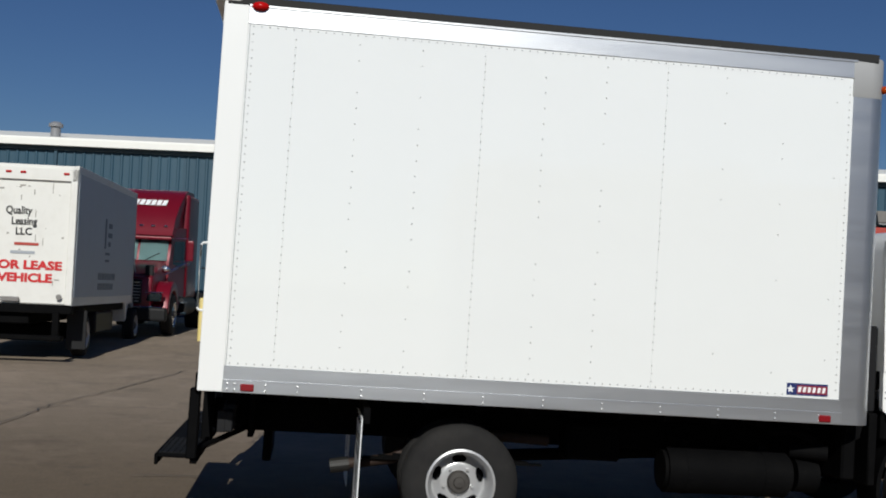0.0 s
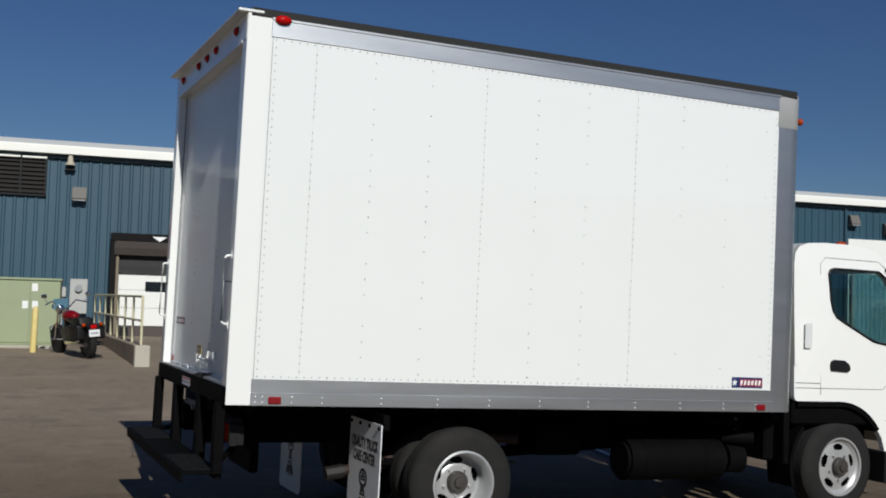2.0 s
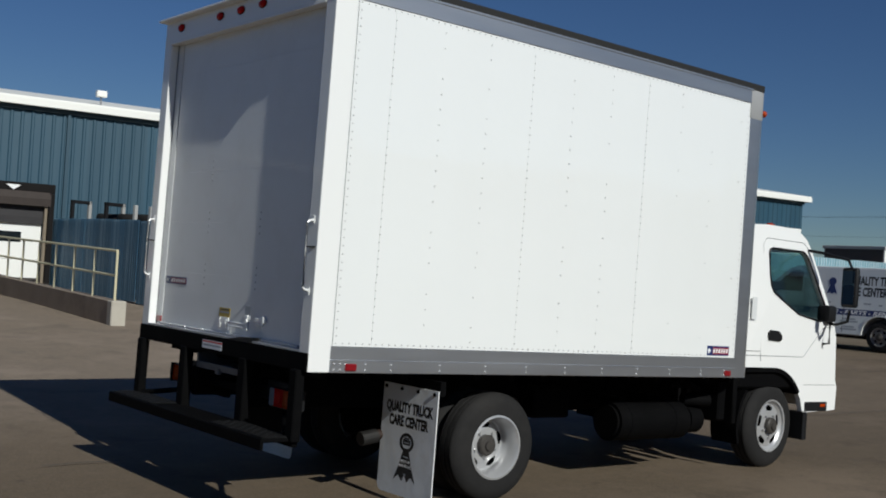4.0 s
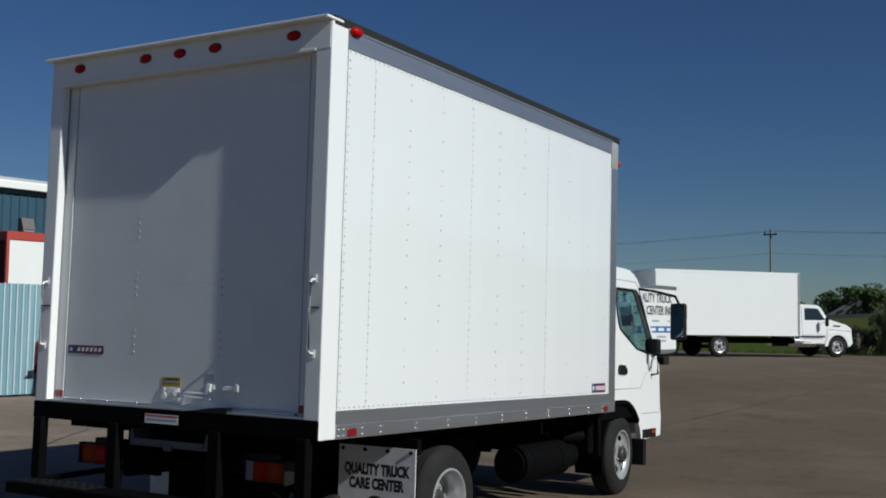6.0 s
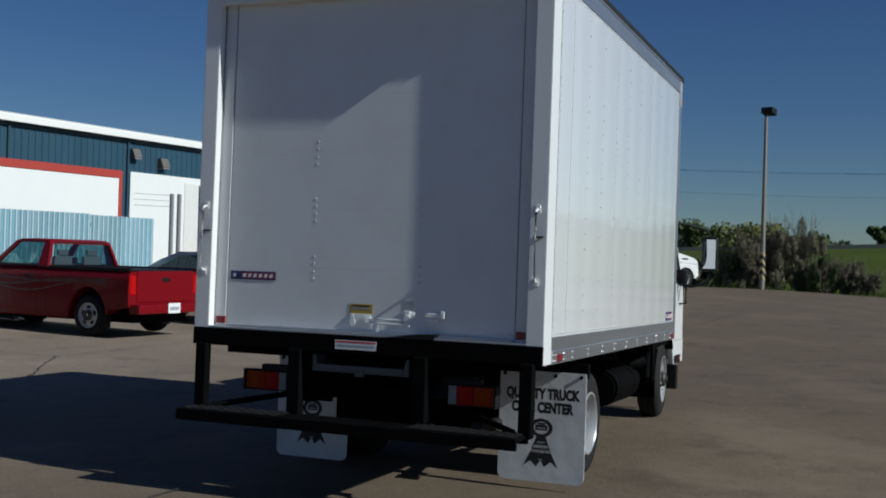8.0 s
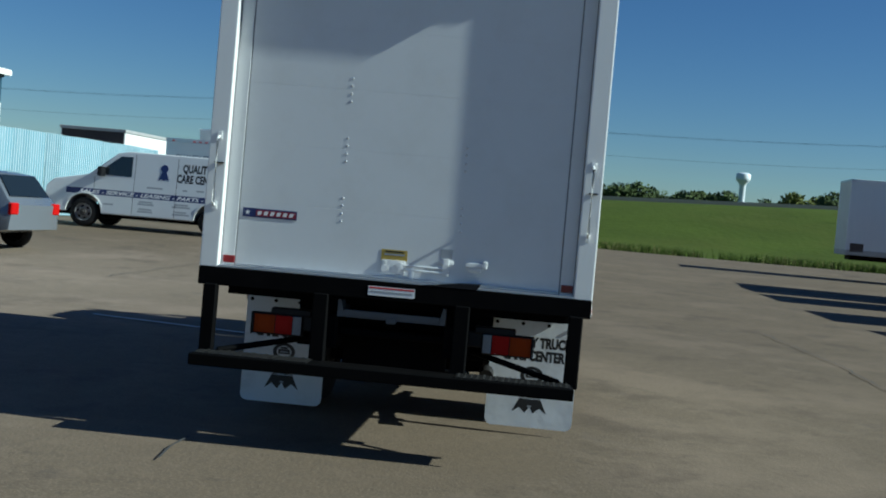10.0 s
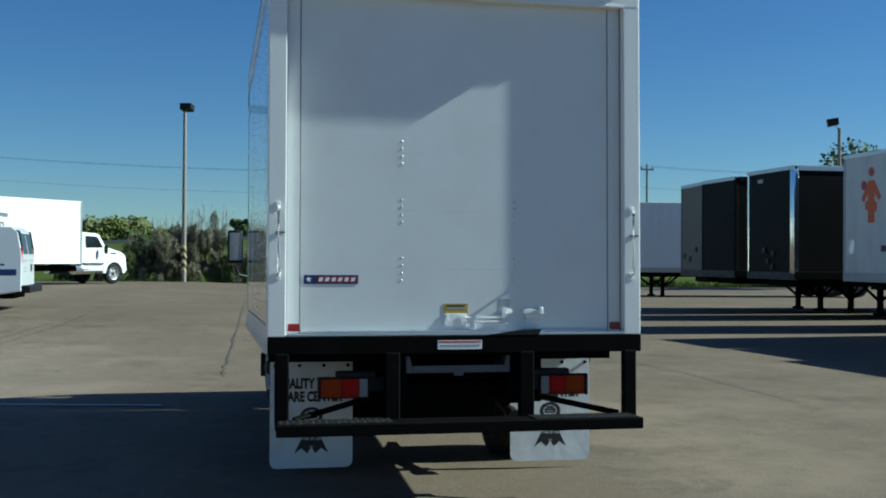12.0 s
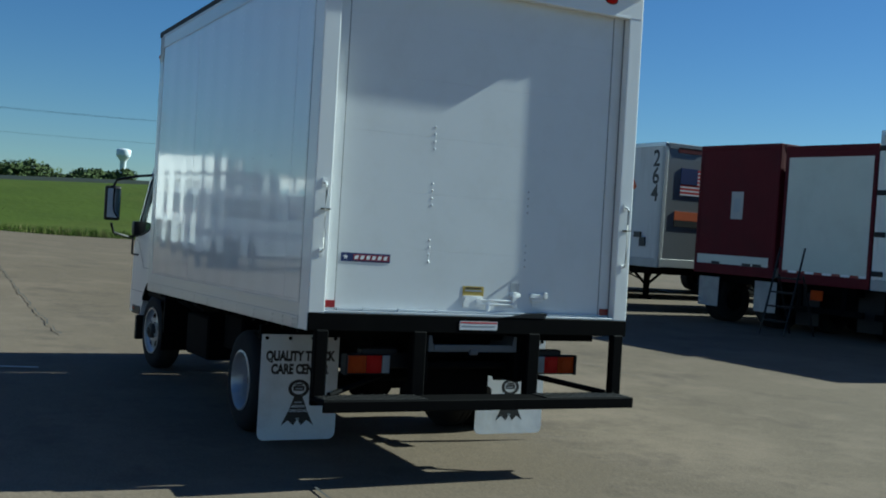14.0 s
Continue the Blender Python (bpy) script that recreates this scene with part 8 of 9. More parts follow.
    for i in range(8):
        y, zz, xx = -0.60 + i * 0.145, 3.30, -2.50
        q = [Vector(p) for p in ((xx, y, zz), (xx, y + 0.115, zz), (xx - 0.19, y + 0.145, zz + 0.15), (xx - 0.19, y + 0.03, zz + 0.15))]
        bm.faces.new([bm.verts.new(p + Vector((0.02, 0, 0.03))) for p in q])
    tagged(part("fairing_bars", bm, M_WHITEINK, t, "white slanting bars in place of a name"), kind="stuff")
    for y in (-0.62, -0.3, 0.0, 0.3, 0.62):
        part("roof_lamp", rect(bmesh.new(), -2.20, y - 0.05, 2.74, -2.08, y + 0.05, 2.79, 0.01), M_CHROME, t)


tractor(pose(-3.90, 20.35, ground_z(-4, 22), 0, 0, -92.5))


# ---- trailers ----
def trailer(x0, y0, w, L, zb, zt, front, side, label, post=None, turn=0.0, legs=True, tail=False, group="parked trailers", name="semi_trailer"):
    """A van trailer, nose towards +y; x0 is its west side, y0 its nose."""
    t = thing(name, pose(x0 + w / 2, y0, ground_z(x0, y0), 0, 0, turn), label, "trailer", group)
    h = w / 2
    part("body", rect(bmesh.new(), -h + 0.01, -L, zb, h - 0.01, -0.02, zt - 0.02, 0.01), side, t)
    part("nose", rect(bmesh.new(), -h + 0.05, -0.02, zb + 0.05, h - 0.05, 0.0, zt - 0.06), front, t, "nose panel")
    for s in (-1, 1):
        part("corner_post", rect(bmesh.new(), min(s * h, s * (h - 0.09)), -0.12, zb, max(s * h, s * (h - 0.09)), 0.012, zt, 0.02, 2), post or side, t)
        part("top_rail", rect(bmesh.new(), min(s * (h + 0.006), s * (h - 0.06)), -L, zt - 0.13, max(s * (h + 0.006), s * (h - 0.06)), -0.12, zt + 0.006, 0.008), M_ALU if post is M_CHROME or side in (M_PALE, M_GREYTRAILER) else side, t)
        part("bottom_rail", rect(bmesh.new(), min(s * (h + 0.006), s * (h - 0.06)), -L, zb - 0.10, max(s * (h + 0.006), s * (h - 0.06)), -0.02, zb + 0.10, 0.008), M_BLACK if side is M_BLKTRAILER else M_GREYTRAILER, t)
    part("top_frame", rect(bmesh.new(), -h, -0.10, zt - 0.10, h, 0.014, zt + 0.008, 0.01), M_ALU if side is not M_DKRED else M_DKRED, t)
    part("bottom_frame", rect(bmesh.new(), -h, -0.10, zb - 0.12, h, 0.014, zb + 0.09, 0.01), side if side is M_DKRED else M_GREYTRAILER if side not in (M_BLKTRAILER, M_BROWN) else M_SCUFFED, t, "scuffed bottom frame")
    part("underframe", rect(bmesh.new(), -0.6, -L + 0.5, zb - 0.30, 0.6, -0.3, zb - 0.10), M_BLACK, t)
    if legs:
        for s in (-1, 1):
            leg = part("landing_leg", rect(bmesh.new(), s * 0.85 - 0.07, -3.95, 0.06, s * 0.85 + 0.07, -3.81, zb - 0.08, 0.008), M_BLACK, t, "black landing leg")
            part("leg_foot", rect(bmesh.new(), s * 0.85 - 0.14, -4.02, 0.0, s * 0.85 + 0.14, -3.74, 0.07, 0.01), M_BLACK, leg)
            part("leg_brace", tube(bmesh.new(), (s * 0.85, -3.88, 0.45), (s * 0.3, -4.6, zb - 0.15), 0.03, 6), M_BLACK, leg)
            part("leg_brace", tube(bmesh.new(), (s * 0.85, -3.88, 0.40), (s * 0.85, -4.75, zb - 0.12), 0.045, 6), M_BLACK, leg)
            part("leg_brace", tube(bmesh.new(), (s * 0.85, -3.88, 0.40), (s * 0.85, -3.10, zb - 0.12), 0.045, 6), M_BLACK, leg)
        part("leg_cross", tube(bmesh.new(), (-0.85, -3.88, 0.5), (0.85, -3.88, 0.9), 0.022, 6), M_BLACK, t)
        part("leg_cross", tube(bmesh.new(), (0.85, -3.88, 0.5), (-0.85, -3.88, 0.9), 0.022, 6), M_BLACK, t)
    for a in ((-1.25, -2.50) if tail else (-L + 1.6, -L + 2.85)):
        for s in (-1, 1):
            wheel(t, s * (h - 0.3), a, 0.5, 0.5, 0.5, s, M_WHEELDK, holes=6, dish=0.1, rim_r=0.55, axis="x")
    if tail:
        part("bogie", rect(bmesh.new(), -0.75, -3.1, 0.42, 0.75, -0.7, zb - 0.10, 0.02), M_BLACK, t, "black axle frame")
        part("underride_guard", rect(bmesh.new(), -h + 0.12, -0.10, 0.46, h - 0.12, -0.02, 0.58, 0.01), M_BLACK, t, "black underride guard bar")
        for s in (-0.55, 0.55):
            part("guard_post", rect(bmesh.new(), s - 0.05, -0.09, 0.58, s + 0.05, -0.03, zb - 0.10, 0.008), M_BLACK, t)
        for s in (-1, 1):
            part("rear_flap", rect(bmesh.new(), s * (h - 0.35) - 0.30, -0.58, 0.16, s * (h - 0.35) + 0.30, -0.57, zb - 0.12), M_BLACKPL, t, "black mud flap")
    return t


YN = -12.0
M_SCUFFED = mat("scuffed dark frame", (0.035, 0.034, 0.033), 0.6, 0.2, vary=0.5, scale=5, dirt=(0.14, 0.14, 0.135), dirt_amt=0.6, dirt_scale=7)
tr_a = trailer(3.35, YN - 0.5, 2.55, 13.5, 1.15, 4.00, M_PALE, M_WHITEOLD, "off-white box trailer with black door hinges", turn=4, legs=False, tail=True)
tr_b = trailer(5.95, YN - 0.3, 2.55, 13.5, 1.15, 4.08, M_WHITEOLD, M_WHITEOLD, "white box trailer with black door hinges", turn=4, legs=False, tail=True)
tr_c = trailer(8.58, YN - 0.2, 2.25, 13.5, 1.15, 3.85, M_PALE, M_DKRED, "trailer with a pale panel in a dark red frame", post=M_DKRED, turn=4, legs=False, tail=True)
tr_d = trailer(10.93, YN, 2.32, 12.5, 1.20, 3.92, M_DKRED, M_DKRED, "dark red box trailer with a white strip and notice", turn=4, legs=False)
tr_e = trailer(14.65, YN, 2.55, 13.5, 1.20, 4.08, M_STREAKED, M_TRSIDE, "dull grey trailer with fleet number and flag decal", post=M_GREYTRAILER)
tr_f = trailer(19.5, YN, 2.6, 13.5, 1.18, 4.05, M_BLKTRAILER, M_BLKTRAILER, "black box trailer with polished corner posts", post=M_CHROME)
trailer(22.9, YN, 2.2, 13.5, 1.18, 4.0, mat("dark grey trailer nose", (0.013, 0.013, 0.014), 0.6, vary=0.3, scale=2, spec=0.08), M_BLKTRAILER, "dark grey box trailer")
tr_h = trailer(25.1, YN - 0.2, 2.3, 13.5, 1.18, 4.0, M_DULLBROWN, M_BROWN, "weathered brown older box trailer", turn=-6)
tr_i = trailer(37.6, YN - 0.2, 2.55, 14.0, 1.15, 4.0, M_PALE, mat("rippled white trailer skin", (0.66, 0.68, 0.70), 0.35, vary=0.05, scale=1, bump=0.12, bump_scale=1.3, stretch=(1, 1, 0.22)), "white trailer with a rippled skin and dark corner block", turn=-6)


def on_nose(t, name, x, z, w, h, material, label="", d=0.006):
    return part(name, rect(bmesh.new(), x - w / 2, -0.004, z - h / 2, x + w / 2, d, z + h / 2, 0.001), material, t, label)


def on_west(t, hw, name, y, z, w, h, material, label="", d=0.006):
    return part(name, rect(bmesh.new(), -hw - d, y - w / 2, z - h / 2, -hw + 0.012, y + w / 2, z + h / 2, 0.001), material, t, label)


# details of the trailers, local to each (nose at y = 0, west side at -x)
for t_, hw in ((tr_b, 1.275), (tr_a, 1.275)):
    for z in (1.35, 2.1, 2.9, 3.75):
        part("hinge", rect(bmesh.new(), 1.02, 0.0, z - 0.05, 1.27, 0.03, z + 0.05, 0.008), M_BLACKPL, t_, "black door hinge")
    part("lock_rod", tube(bmesh.new(), (0.3, 0.03, 1.2), (0.3, 0.03, 3.95), 0.016, 8), M_GREYTRAILER, t_)
    part("door_seam", rect(bmesh.new(), -0.012, -0.005, 1.2, 0.012, 0.004, 3.95), M_BLACKPL, t_)
    on_nose(t_, "label", -0.6, 1.5, 0.1, 0.1, M_BLACKINK)
for i in range(10):
    on_nose(tr_c, "reflective_tape", -0.98 + i * 0.218, 1.26, 0.2, 0.05, M_REDREF if i % 2 else M_WHITEINK)
on_nose(tr_c, "top_band", 0, 3.72, 2.15, 0.20, M_DKRED)
on_nose(tr_c, "amber_lamp", 0.1, 0.82, 0.3, 0.2, M_AMBER)
on_nose(tr_d, "white_strip", 0.05, 1.40, 2.1, 0.20, M_PALE, "scuffed white strip")
on_nose(tr_d, "notice", -0.02, 2.60, 0.34, 0.60, M_GREYTRAILER, "white paper notice")
on_nose(tr_d, "notice_bar", -0.02, 2.60, 0.18, 0.30, M_GREYINK, d=0.008)
for x in (-0.7, -0.4, 0.5):
    on_nose(tr_d, "dock_scuff", x, 1.30, 0.25, 0.10, M_BLACKINK, d=0.008)
M_WORNFLAP = mat("worn pale rubber", (0.34, 0.33, 0.31), 0.7, vary=0.3, scale=6)
for s in (-0.9, 0.75):
    bm = bmesh.new()
    rect(bm, s - 0.30, -0.1, 0.35, s + 0.30, -0.09, 1.0)
    part("mud_flap", bm, M_WORNFLAP, tr_d, "worn pale mud flap")
for s in (-0.75, 0.75):
    wheel(tr_d, s, -0.7, 0.5, 0.5, 0.5, 1, M_WHEELDK, holes=6, dish=0.1, rim_r=0.55, axis="x")
# number and flag trailer
nose_f = Matrix(((-1, 0, 0, 0), (0, 0, 1, 0.004), (0, 1, 0, 0), (0, 0, 0, 1)))
for ch, z in (("2", 3.52), ("6", 3.10), ("4", 2.68)):
    lettering(ch, 0.56, M_BLACKINK, tr_e, nose_f @ pose(0.98, z, 0.002), squeeze=0.95, bold=0.012, align="CENTER")
# a worn red emblem of plain shapes
for cx, cz, r in ((0.12, 3.62, 0.11), (0.42, 3.32, 0.11)):
    part("emblem_dot", tube(bmesh.new(), (cx, -0.002, cz), (cx, 0.006, cz), r, 18), M_REDSTRIPE, tr_e)
bm = bmesh.new()
prism(bm, [(0.00, 3.42), (0.24, 3.42), (0.52, 3.0), (0.42, 2.94), (0.26, 3.12), (0.26, 2.95), (0.36, 2.95), (0.36, 2.75), (0.26, 2.75), (0.26, 2.45), (0.0, 2.45), (0.0, 2.7), (-0.10, 2.7), (-0.10, 2.92), (0.0, 2.92), (0.0, 3.12), (-0.16, 2.95), (-0.26, 3.02)], "y", -0.002, 0.006)
bmesh.ops.triangulate(bm, faces=[f for f in bm.faces if len(f.verts) > 6])
part("emblem_shape", bm, M_ORANGE, tr_e, "worn orange-red emblem")
for x, z, w, h in ((-0.45, 1.85, 0.25, 0.14), (-0.65, 1.68, 0.2, 0.22)):
    on_nose(tr_e, "connector_box", x, z, w, h, M_BLACKINK, d=0.05)
on_nose(tr_e, "hazard_frame", 0.9, 1.9, 0.22, 0.32, M_ALU, d=0.012)
on_west(tr_e, 1.275, "flag_field", -0.78, 3.30, 0.52, 0.42, M_BLUEINK, "flag decal with blue field and red stripes")
for i in range(7):
    on_west(tr_e, 1.275, "flag_stripe", -1.36 if i < 4 else -1.1, 3.46 - i * 0.09, 0.66 if i < 4 else 1.15, 0.05, M_REDINK)
    on_west(tr_e, 1.275, "flag_stripe", -1.36 if i < 4 else -1.1, 3.415 - i * 0.09, 0.66 if i < 4 else 1.15, 0.04, M_WHITEINK)
on_west(tr_e, 1.275, "orange_band", -1.15, 2.35, 1.5, 0.22, M_ORANGE, "orange band")
on_west(tr_e, 1.275, "dark_band", -1.15, 2.17, 1.5, 0.16, M_BLACKINK)
on_west(tr_e, 1.275, "name_bar", -0.75, 3.93, 0.7, 0.13, M_DKRED)
bm = bmesh.new()
for k in range(4):                                  # fluted polished corner
    rect(bm, -1.31 + 0.055 * k, -0.02, 1.22, -1.26 + 0.055 * k, 0.022 - 0.003 * (k % 2), 3.95, 0.012, 2)
part("fluted_corner", bm, M_CHROME, tr_f, "polished fluted corner trim", smooth=40)
on_nose(tr_f, "maker_plate", 0.55, 3.75, 0.28, 0.10, M_GREYTRAILER)
for x, z in ((0.1, 1.55), (-0.2, 1.75), (0.3, 1.85), (-0.15, 1.4)):
    on_nose(tr_f, "connector", x, z, 0.18, 0.14, M_STEELDK, d=0.04)
for x, z in ((0.2, 1.6), (0.75, 1.7), (-0.4, 1.9)):
    on_nose(tr_h, "connector", x, z, 0.16, 0.16, M_BLACKINK, d=0.04)
on_west(tr_i, 1.275, "corner_block", -0.40, 1.34, 0.50, 0.34, M_BROWN, "dark corner block")

# step ladder by the red trailer
t = thing("step_ladder", pose(9.8, YN + 0.55, 0, 0, 0, 10), "dark metal step ladder standing by the trailers", "ladder")
for s in (-0.28, 0.28):
    part("side_rail", tube(bmesh.new(), (s, 0.5, 0), (s, 0.0, 1.75), 0.02, 8), M_BLACKPL, t)
    part("back_leg", tube(bmesh.new(), (s, -0.5, 0), (s, 0.0, 1.2), 0.02, 8), M_BLACKPL, t)
for k in range(4):
    part("step", rect(bmesh.new(), -0.28, 0.40 - 0.085 * k * 1.0 - 0.1, 0.28 + 0.28 * k, 0.28, 0.42 - 0.085 * k + 0.05, 0.31 + 0.28 * k), M_BLACKPL, t)

# box trailers kept behind the fence
t = thing("stored_trailer", pose(10.97, 17.35, ground_z(14, 18) - 0.05, 0, 0, SKEW), "white box trailer with red frame behind the fence", "trailer", "stored trailers")
part("body", rect(bmesh.new(), 0.02, 0, 1.0, 6.3, 2.5, 3.30, 0.01), M_WALLWHITE, t, "white side")
part("end_wall", rect(bmesh.new(), 0, 0.05, 1.0, 0.03, 2.45, 3.30), M_DKRED, t, "dark red end wall")
part("end_bar", rect(bmesh.new(), -0.008, 0.5, 2.35, 0.0, 2.2, 2.7), mat("faded lettering band", (0.16, 0.06, 0.06), 0.6, vary=0.4, scale=6), t)
part("end_plate", rect(bmesh.new(), -0.012, 1.1, 2.95, 0.0, 1.5, 3.08), M_REDSTRIPE, t)
for a, b, c, d, e, f in ((-0.02, -0.02, 3.22, 6.36, 0.06, 3.42), (6.24, -0.02, 1.0, 6.36, 0.08, 3.24), (-0.02, 2.42, 3.22, 6.36, 2.52, 3.42), (-0.02, 0.06, 3.22, 0.06, 2.42, 3.42), (-0.02, -0.02, 1.0, 0.06, 0.06, 3.24)):
    part("frame_rail", rect(bmesh.new(), a, b, c, d, e, f, 0.01), M_REDSTRIPE, t, "red frame rail")
for i in range(3):
    for j in range(2):
        part("vent_slot", rect(bmesh.new(), 1.10 + i * 0.09, -0.006, 3.02 - j * 0.10, 1.145 + i * 0.09, 0.0, 3.06 - j * 0.10), M_GREYINK, t)
part("support", rect(bmesh.new(), 0.4, 0.3, -0.05, 6.0, 2.2, 1.0), M_BLACK, t)
t = thing("stored_trailer", pose(33.6, 15.5, ground_z(34, 16) - 0.5, 0, 0, SKEW * 0.3), "white container with a brown end behind the fence", "trailer", "stored trailers")
part("body", rect(bmesh.new(), 0.02, 0, 0.6, 7.5, 2.5, 3.55, 0.01), M_WALLWHITE, t, "white side")
part("end_wall", rect(bmesh.new(), 0, 0.05, 0.6, 0.03, 2.45, 3.5), M_BROWN, t, "dark brown end wall")
part("roof_edge", rect(bmesh.new(), -0.04, -0.04, 3.5, 7.55, 2.54, 3.62, 0.01), M_GREYTRAILER, t)
part("support", rect(bmesh.new(), 0.3, 0.2, -0.3, 7.2, 2.3, 0.6), M_BLACK, t)


# wires strung above the fence to the gate posts
for k in range(3):
    z = 2.52 + 0.13 * k
    x0, x1 = FX + 6.0, FX + 7.2
    solo("barbed_wire", tube(bmesh.new(), (x0, FY - 0.108 * 6.0 + 0.02, z), (x1, FY - 0.108 * 7.2 + 0.02, z + 0.02), 0.006, 5), M_GREY, "thin grey wire strung above the fence", "wire", "gate wires")


# ---- poles, wires, tower, distance ----
M_POLEGREY = mat("greyed pole wood", (0.24, 0.215, 0.185), 0.85, vary=0.2, scale=3, stretch=(1, 1, 0.1), bump=0.004, bump_scale=20)


def lamp_pole(x, y, h, z, striped, az):
    t = thing("light_pole", pose(x, y, z, 0, 0, az), "tall wooden yard light pole with a flood lamp", "light pole", "yard lights")
    part("pole", tube(bmesh.new(), (0, 0, -0.2), (0, 0, h), 0.135, 14, 0.085), M_POLEGREY, t, smooth=40)
    bm = bmesh.new()
    pipe(bm, [(0, 0, h - 0.1), (0.0, -0.15, h + 0.12), (0.0, -0.22, h + 0.2)], 0.03, 8)
    part("arm", bm, M_GREY, t)
    bm = bmesh.new()
    prism(bm, [(-0.55, h + 0.10), (-0.60, h + 0.45), (-0.05, h + 0.52), (-0.02, h + 0.22)], "x", -0.32, 0.32, 0.03)
    hd = part("lamp_head", bm, M_BLACKPL, t, "black flood lamp head")
    bm = bmesh.new()
    prism(bm, [(-0.59, h + 0.11), (-0.635, h + 0.43), (-0.615, h + 0.44), (-0.56, h + 0.10)], "x", -0.28, 0.28)
    part("lamp_glass", bm, M_CLEARLENS, hd)
    if striped:
        for k in range(7):
            bm = bmesh.new()
            z0 = 0.50 + k * 0.20
            tube(bm, (0, 0, z0), (0, 0, z0 + 0.10), 0.140, 14)
            for v in bm.verts:
                v.co.z += v.co.y * 1.3
            part("warning_band", bm, M_YELLOW if k % 2 == 0 else M_BLACKPL, t)
    return t


PX, PY = 50.3, 4.35
lamp_pole(PX + 3.3, PY, 9.0, ground_z(PX, PY), True, 70)
lamp_pole(*bearing(-6.9, 3.3, 121.7, 60), 8.4, -0.1, False, 150)


def utility_pole(x, y, h, turn):
    t = thing("utility_pole", pose(x, y, -0.2, 0, 0, turn), "wooden utility pole with a crossarm", "utility pole", "utility poles")
    part("pole", tube(bmesh.new(), (0, 0, 0), (0, 0, h), 0.12, 10, 0.08), M_WOODPOLE, t, smooth=40)
    part("crossarm", rect(bmesh.new(), -0.6, -0.07, h - 0.55, 0.6, 0.07, h - 0.42), M_WOODPOLE, t)
    for u in (-0.5, 0.5):
        part("insulator", tube(bmesh.new(), (u, 0, h - 0.42), (u, 0, h - 0.22), 0.06, 8), M_GREY, t)


UP = [(96.0, 80.0), (90.9, 21.9), (86.0, -34.8), (80.0, -98.0)]
for x, y in UP:
    utility_pole(x, y, 10.3, 85)
for (x0, y0), (x1, y1) in zip(UP, UP[1:]):
    for u, dz in ((-0.5, 9.9), (0.5, 9.9), (0.1, 8.0)):
        bm = bmesh.new()
        n = 12
        pts = [(x0 + (x1 - x0) * i / n + u, y0 + (y1 - y0) * i / n, dz - 4 * 0.9 * (i / n) * (1 - i / n)) for i in range(n + 1)]
        sweep(bm, pts, 0.008, 4)
        solo("power_line", bm, M_BLACKPL, "thin dark power line slung between poles", "cable", "power lines")

wx, wy = bearing(-6.65, 3.0, 101.12, 300)
t = thing("water_tower", pose(wx, wy, 0), "pale blue water tower far beyond the fields", "water tower")
part("stem", spin(bmesh.new(), [(1.3, 0), (1.0, 4), (0.82, 9), (0.82, 13.6), (1.0, 14.1), (1.75, 15.0)], (0, 0, 0), "z", 24), M_TOWER, t, smooth=60)
part("tank", spin(bmesh.new(), [(1.2, 14.6), (1.82, 15.2), (1.85, 15.4), (1.85, 16.6), (1.7, 16.8), (0.9, 17.05), (0, 17.1)], (0, 0, 0), "z", 28), M_TOWER, t, smooth=60)

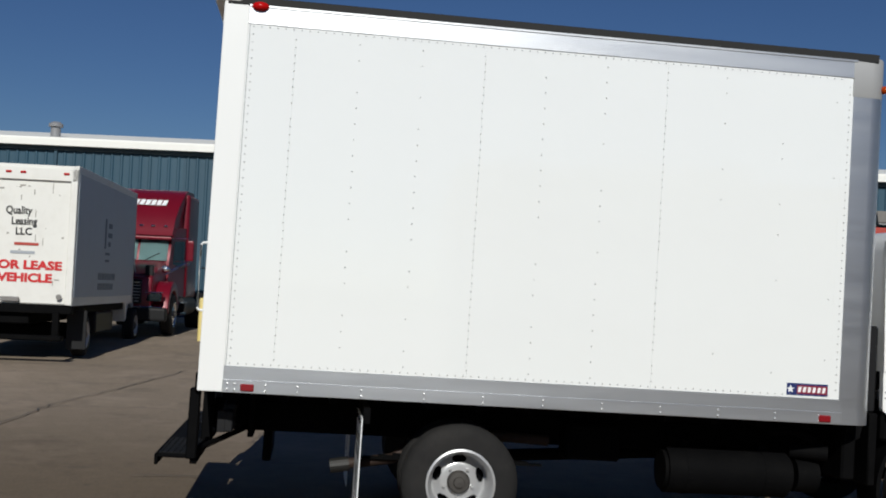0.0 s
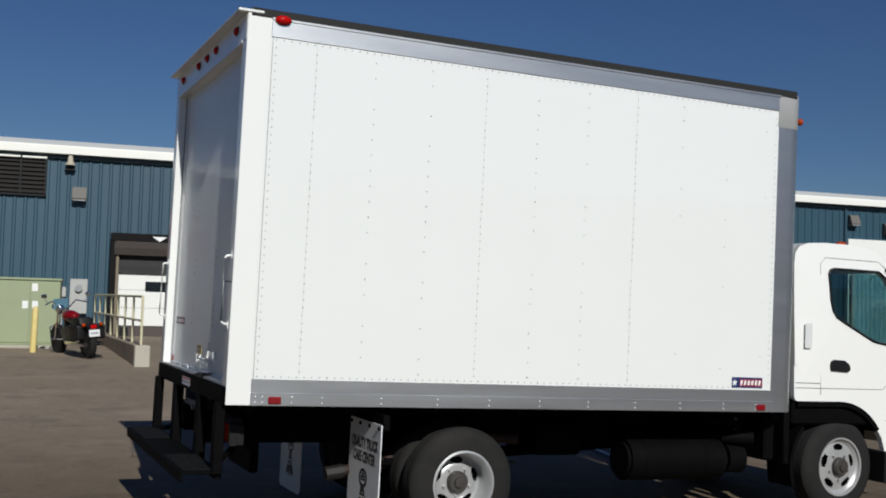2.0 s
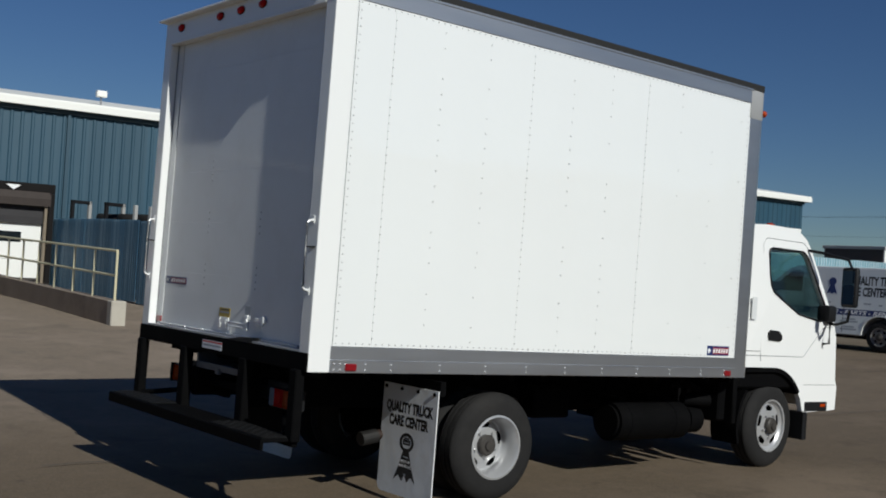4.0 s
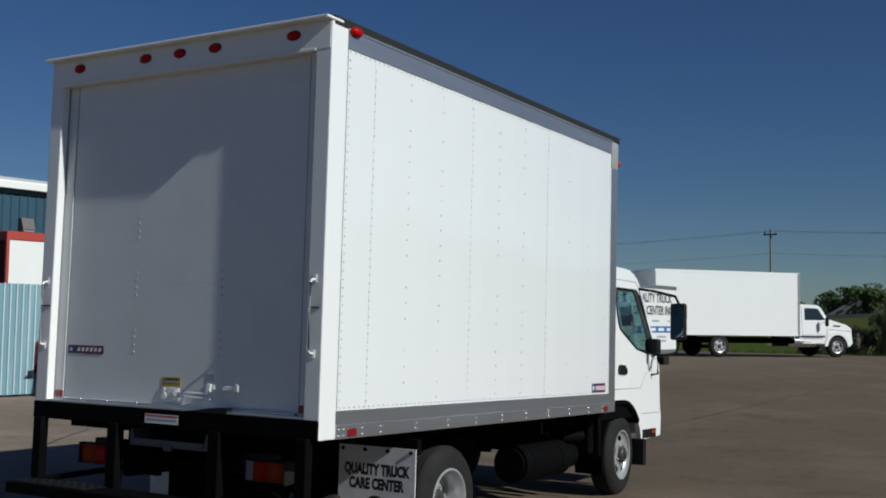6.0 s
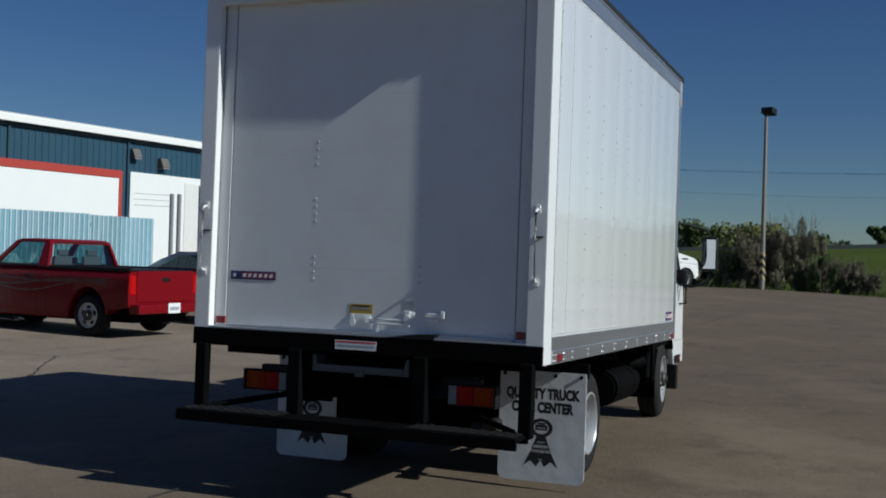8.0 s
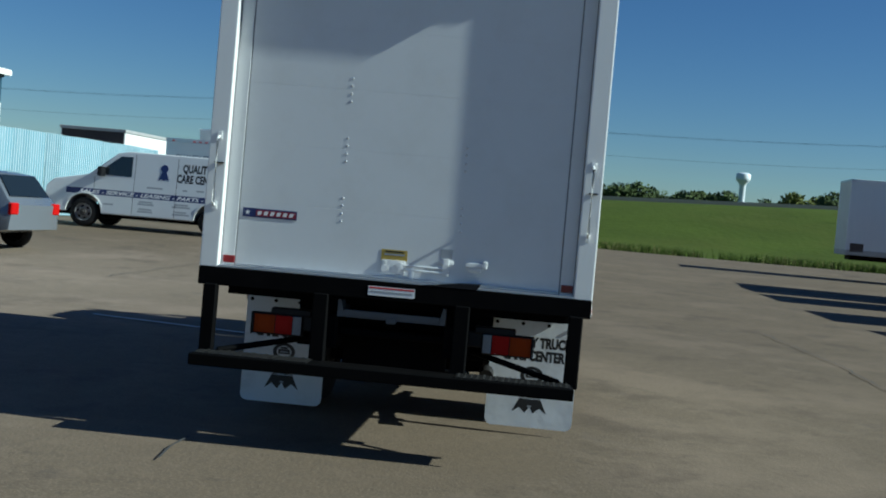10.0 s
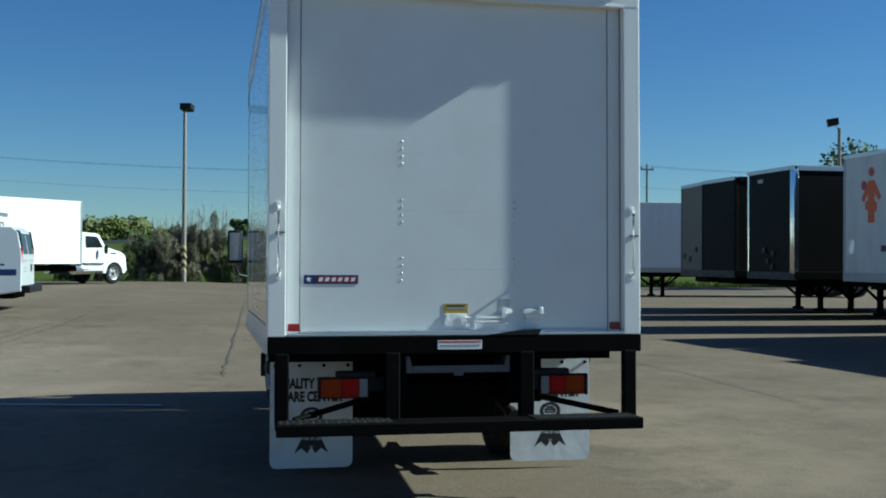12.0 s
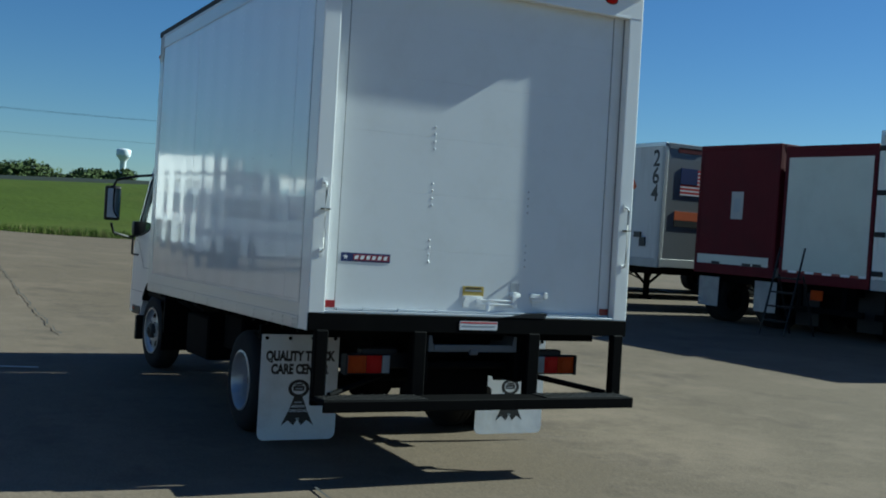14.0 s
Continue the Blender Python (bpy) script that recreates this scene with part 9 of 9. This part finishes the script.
# trees beyond the bank
k = 0
for ex, ey, az, d, h, sp, m_, slim in ((-6.9, 2.2, 83.7, 150, 8.2, 4.2, M_LEAFY, False), (-6.9, 2.2, 85.2, 152, 8.9, 4.6, M_LEAFY, False), (-6.9, 2.2, 86.5, 156, 7.6, 4.2, M_LEAFY, False), (-6.1, -2.4, 80.4, 120, 8.2, 2.6, M_LEAF, True),
                                       (-6.9, 3.3, 91.6, 140, 9.2, 3.2, M_LEAF, True), (-6.9, 3.3, 94.1, 150, 8.2, 4.5, M_LEAF, False), (-6.5, 4.9, 96.3, 150, 8.6, 5.0, M_LEAF, False),
                                       (-6.5, 4.9, 97.4, 155, 7.6, 4.5, M_LEAF, False), (-6.5, 4.9, 99.3, 150, 8.0, 4.2, M_LEAF, False), (-6.5, 4.9, 100.2, 160, 7.4, 4.0, M_LEAFY, False),
                                       (-6.8, 1.0, 99.5, 150, 9.0, 3.5, M_LEAF, False), (-6.8, 1.0, 102.6, 155, 8.6, 4.2, M_LEAF, False), (-6.8, 1.0, 104.2, 150, 9.2, 5.0, M_LEAFY, False),
                                       (-6.8, 1.0, 105.5, 145, 9.6, 3.8, M_LEAF, False), (-6.8, 1.6, 107.0, 140, 10.2, 3.6, M_LEAF, False), (-6.9, 3.3, 121.0, 66, 8.2, 3.2, M_LEAFY, False),
                                       (-6.9, 3.3, 123.4, 72, 9.0, 3.8, M_LEAFY, False), (-6.8, 4.4, 126.0, 75, 8.8, 3.6, M_LEAFY, False), (-6.3, -1.9, 73.5, 150, 7.6, 5.0, M_LEAF, False),
                                       (-6.3, -1.9, 76.5, 160, 7.4, 5.0, M_LEAF, False), (-5.4, -3.4, 78.6, 165, 8.4, 5.5, M_LEAF, False), (-6.9, 2.2, 82.0, 140, 8.4, 4.6, M_LEAF, False),
                                       (-6.1, -2.4, 83.2, 150, 7.0, 5.0, M_LEAF, False), (-6.9, 3.3, 88.6, 160, 7.4, 5.0, M_LEAF, False), (-6.5, 4.9, 98.3, 165, 7.2, 5.0, M_LEAF, False)):
    k += 1
    x, y = bearing(ex, ey, az, d)
    if d > 110:
        h *= 0.8
    tree(x, y, -0.3, h, sp, m_, "leafy roadside tree far beyond the yard", 100 + k, leaf=0.26 if d > 110 else 0.15, n=620, slim=slim, group="distant trees")
# shrubs round the pole
for i, (x, y, h, sp) in enumerate(((58.5, 6.8, 3.3, 1.6), (57.8, 5.4, 4.0, 1.5), (58.2, 4.0, 4.6, 1.3), (58.6, 2.7, 4.8, 1.3), (57.9, 1.6, 2.6, 1.3), (58.6, 0.2, 2.4, 1.2), (57.9, -1.0, 1.5, 0.8), (58.2, 8.4, 2.2, 1.4), (57.5, 10.4, 1.3, 1.1), (59.6, 4.9, 3.6, 1.5))):
    shrub(x, y, -0.25, h, sp, M_OLIVE if i % 4 else M_LEAF, 40 + i)
blades("tall_grass", "tall mixed grass along the yard's edge", M_BLADE, 4200, (54.2, 59.5, -34, 24), 0.25, 0.70, 0.03)
blades("dry_grass", "dry straw-coloured grass along the yard's edge", M_DRY, 380, (54.4, 57.5, -34, 2), 0.25, 0.80, 0.02)
# a low house roof beyond the trees
t = thing("far_house", pose(135, 24, -1.8, 0, 0, 15), "far house with a grey roof among trees", "house")
part("wall", rect(bmesh.new(), -6, -4, 0, 6, 4, 4.2), M_WALLWHITE, t)
part("roof", prism(bmesh.new(), [(-4.6, 4.1), (0, 7.0), (4.6, 4.1)], "x", -6.4, 6.4), M_ROOF, t)

# cracks and lines on the concrete
for run, label in (([(27.7, 1.8), (15.3, 2.33), (8.0, 2.65)], "long dark crack in the concrete"), ([(13.3, 6.4), (17.4, 5.8), (29.1, 5.2)], "dark crack before the van"),
                   ([(10.4, 6.95), (13.0, 6.77), (17.6, 6.1)], "dark crack before the pickup"), ([(10.8, -3.4), (7.3, -3.6), (4.2, -3.55)], "faint crack on the open yard"),
                   ([(-2.6, 5.0), (-2.5, 7.4), (-1.45, 12.8)], "dark crack running to the building"), ([(-2.7, 7.3), (-0.1, 7.24)], "short dark crack behind the truck"),
                   ([(6.2, 10.8), (6.2, 9.0), (8.06, 8.9)], "forked crack by the docks"), ([(6.2, 9.0), (4.15, 7.6)], "branch of the forked crack"), ([(-0.13, 2.39), (-0.73, 2.38)], "short crack at the bumper")):
    crack(run, 0.02, M_CRACK, label, step=0.22, wobble=0.03)
crack([(5.4, 5.2), (5.0, 3.3)], 0.07, M_PAINTLINE, "worn white painted line", name="painted_line", wobble=0.0)
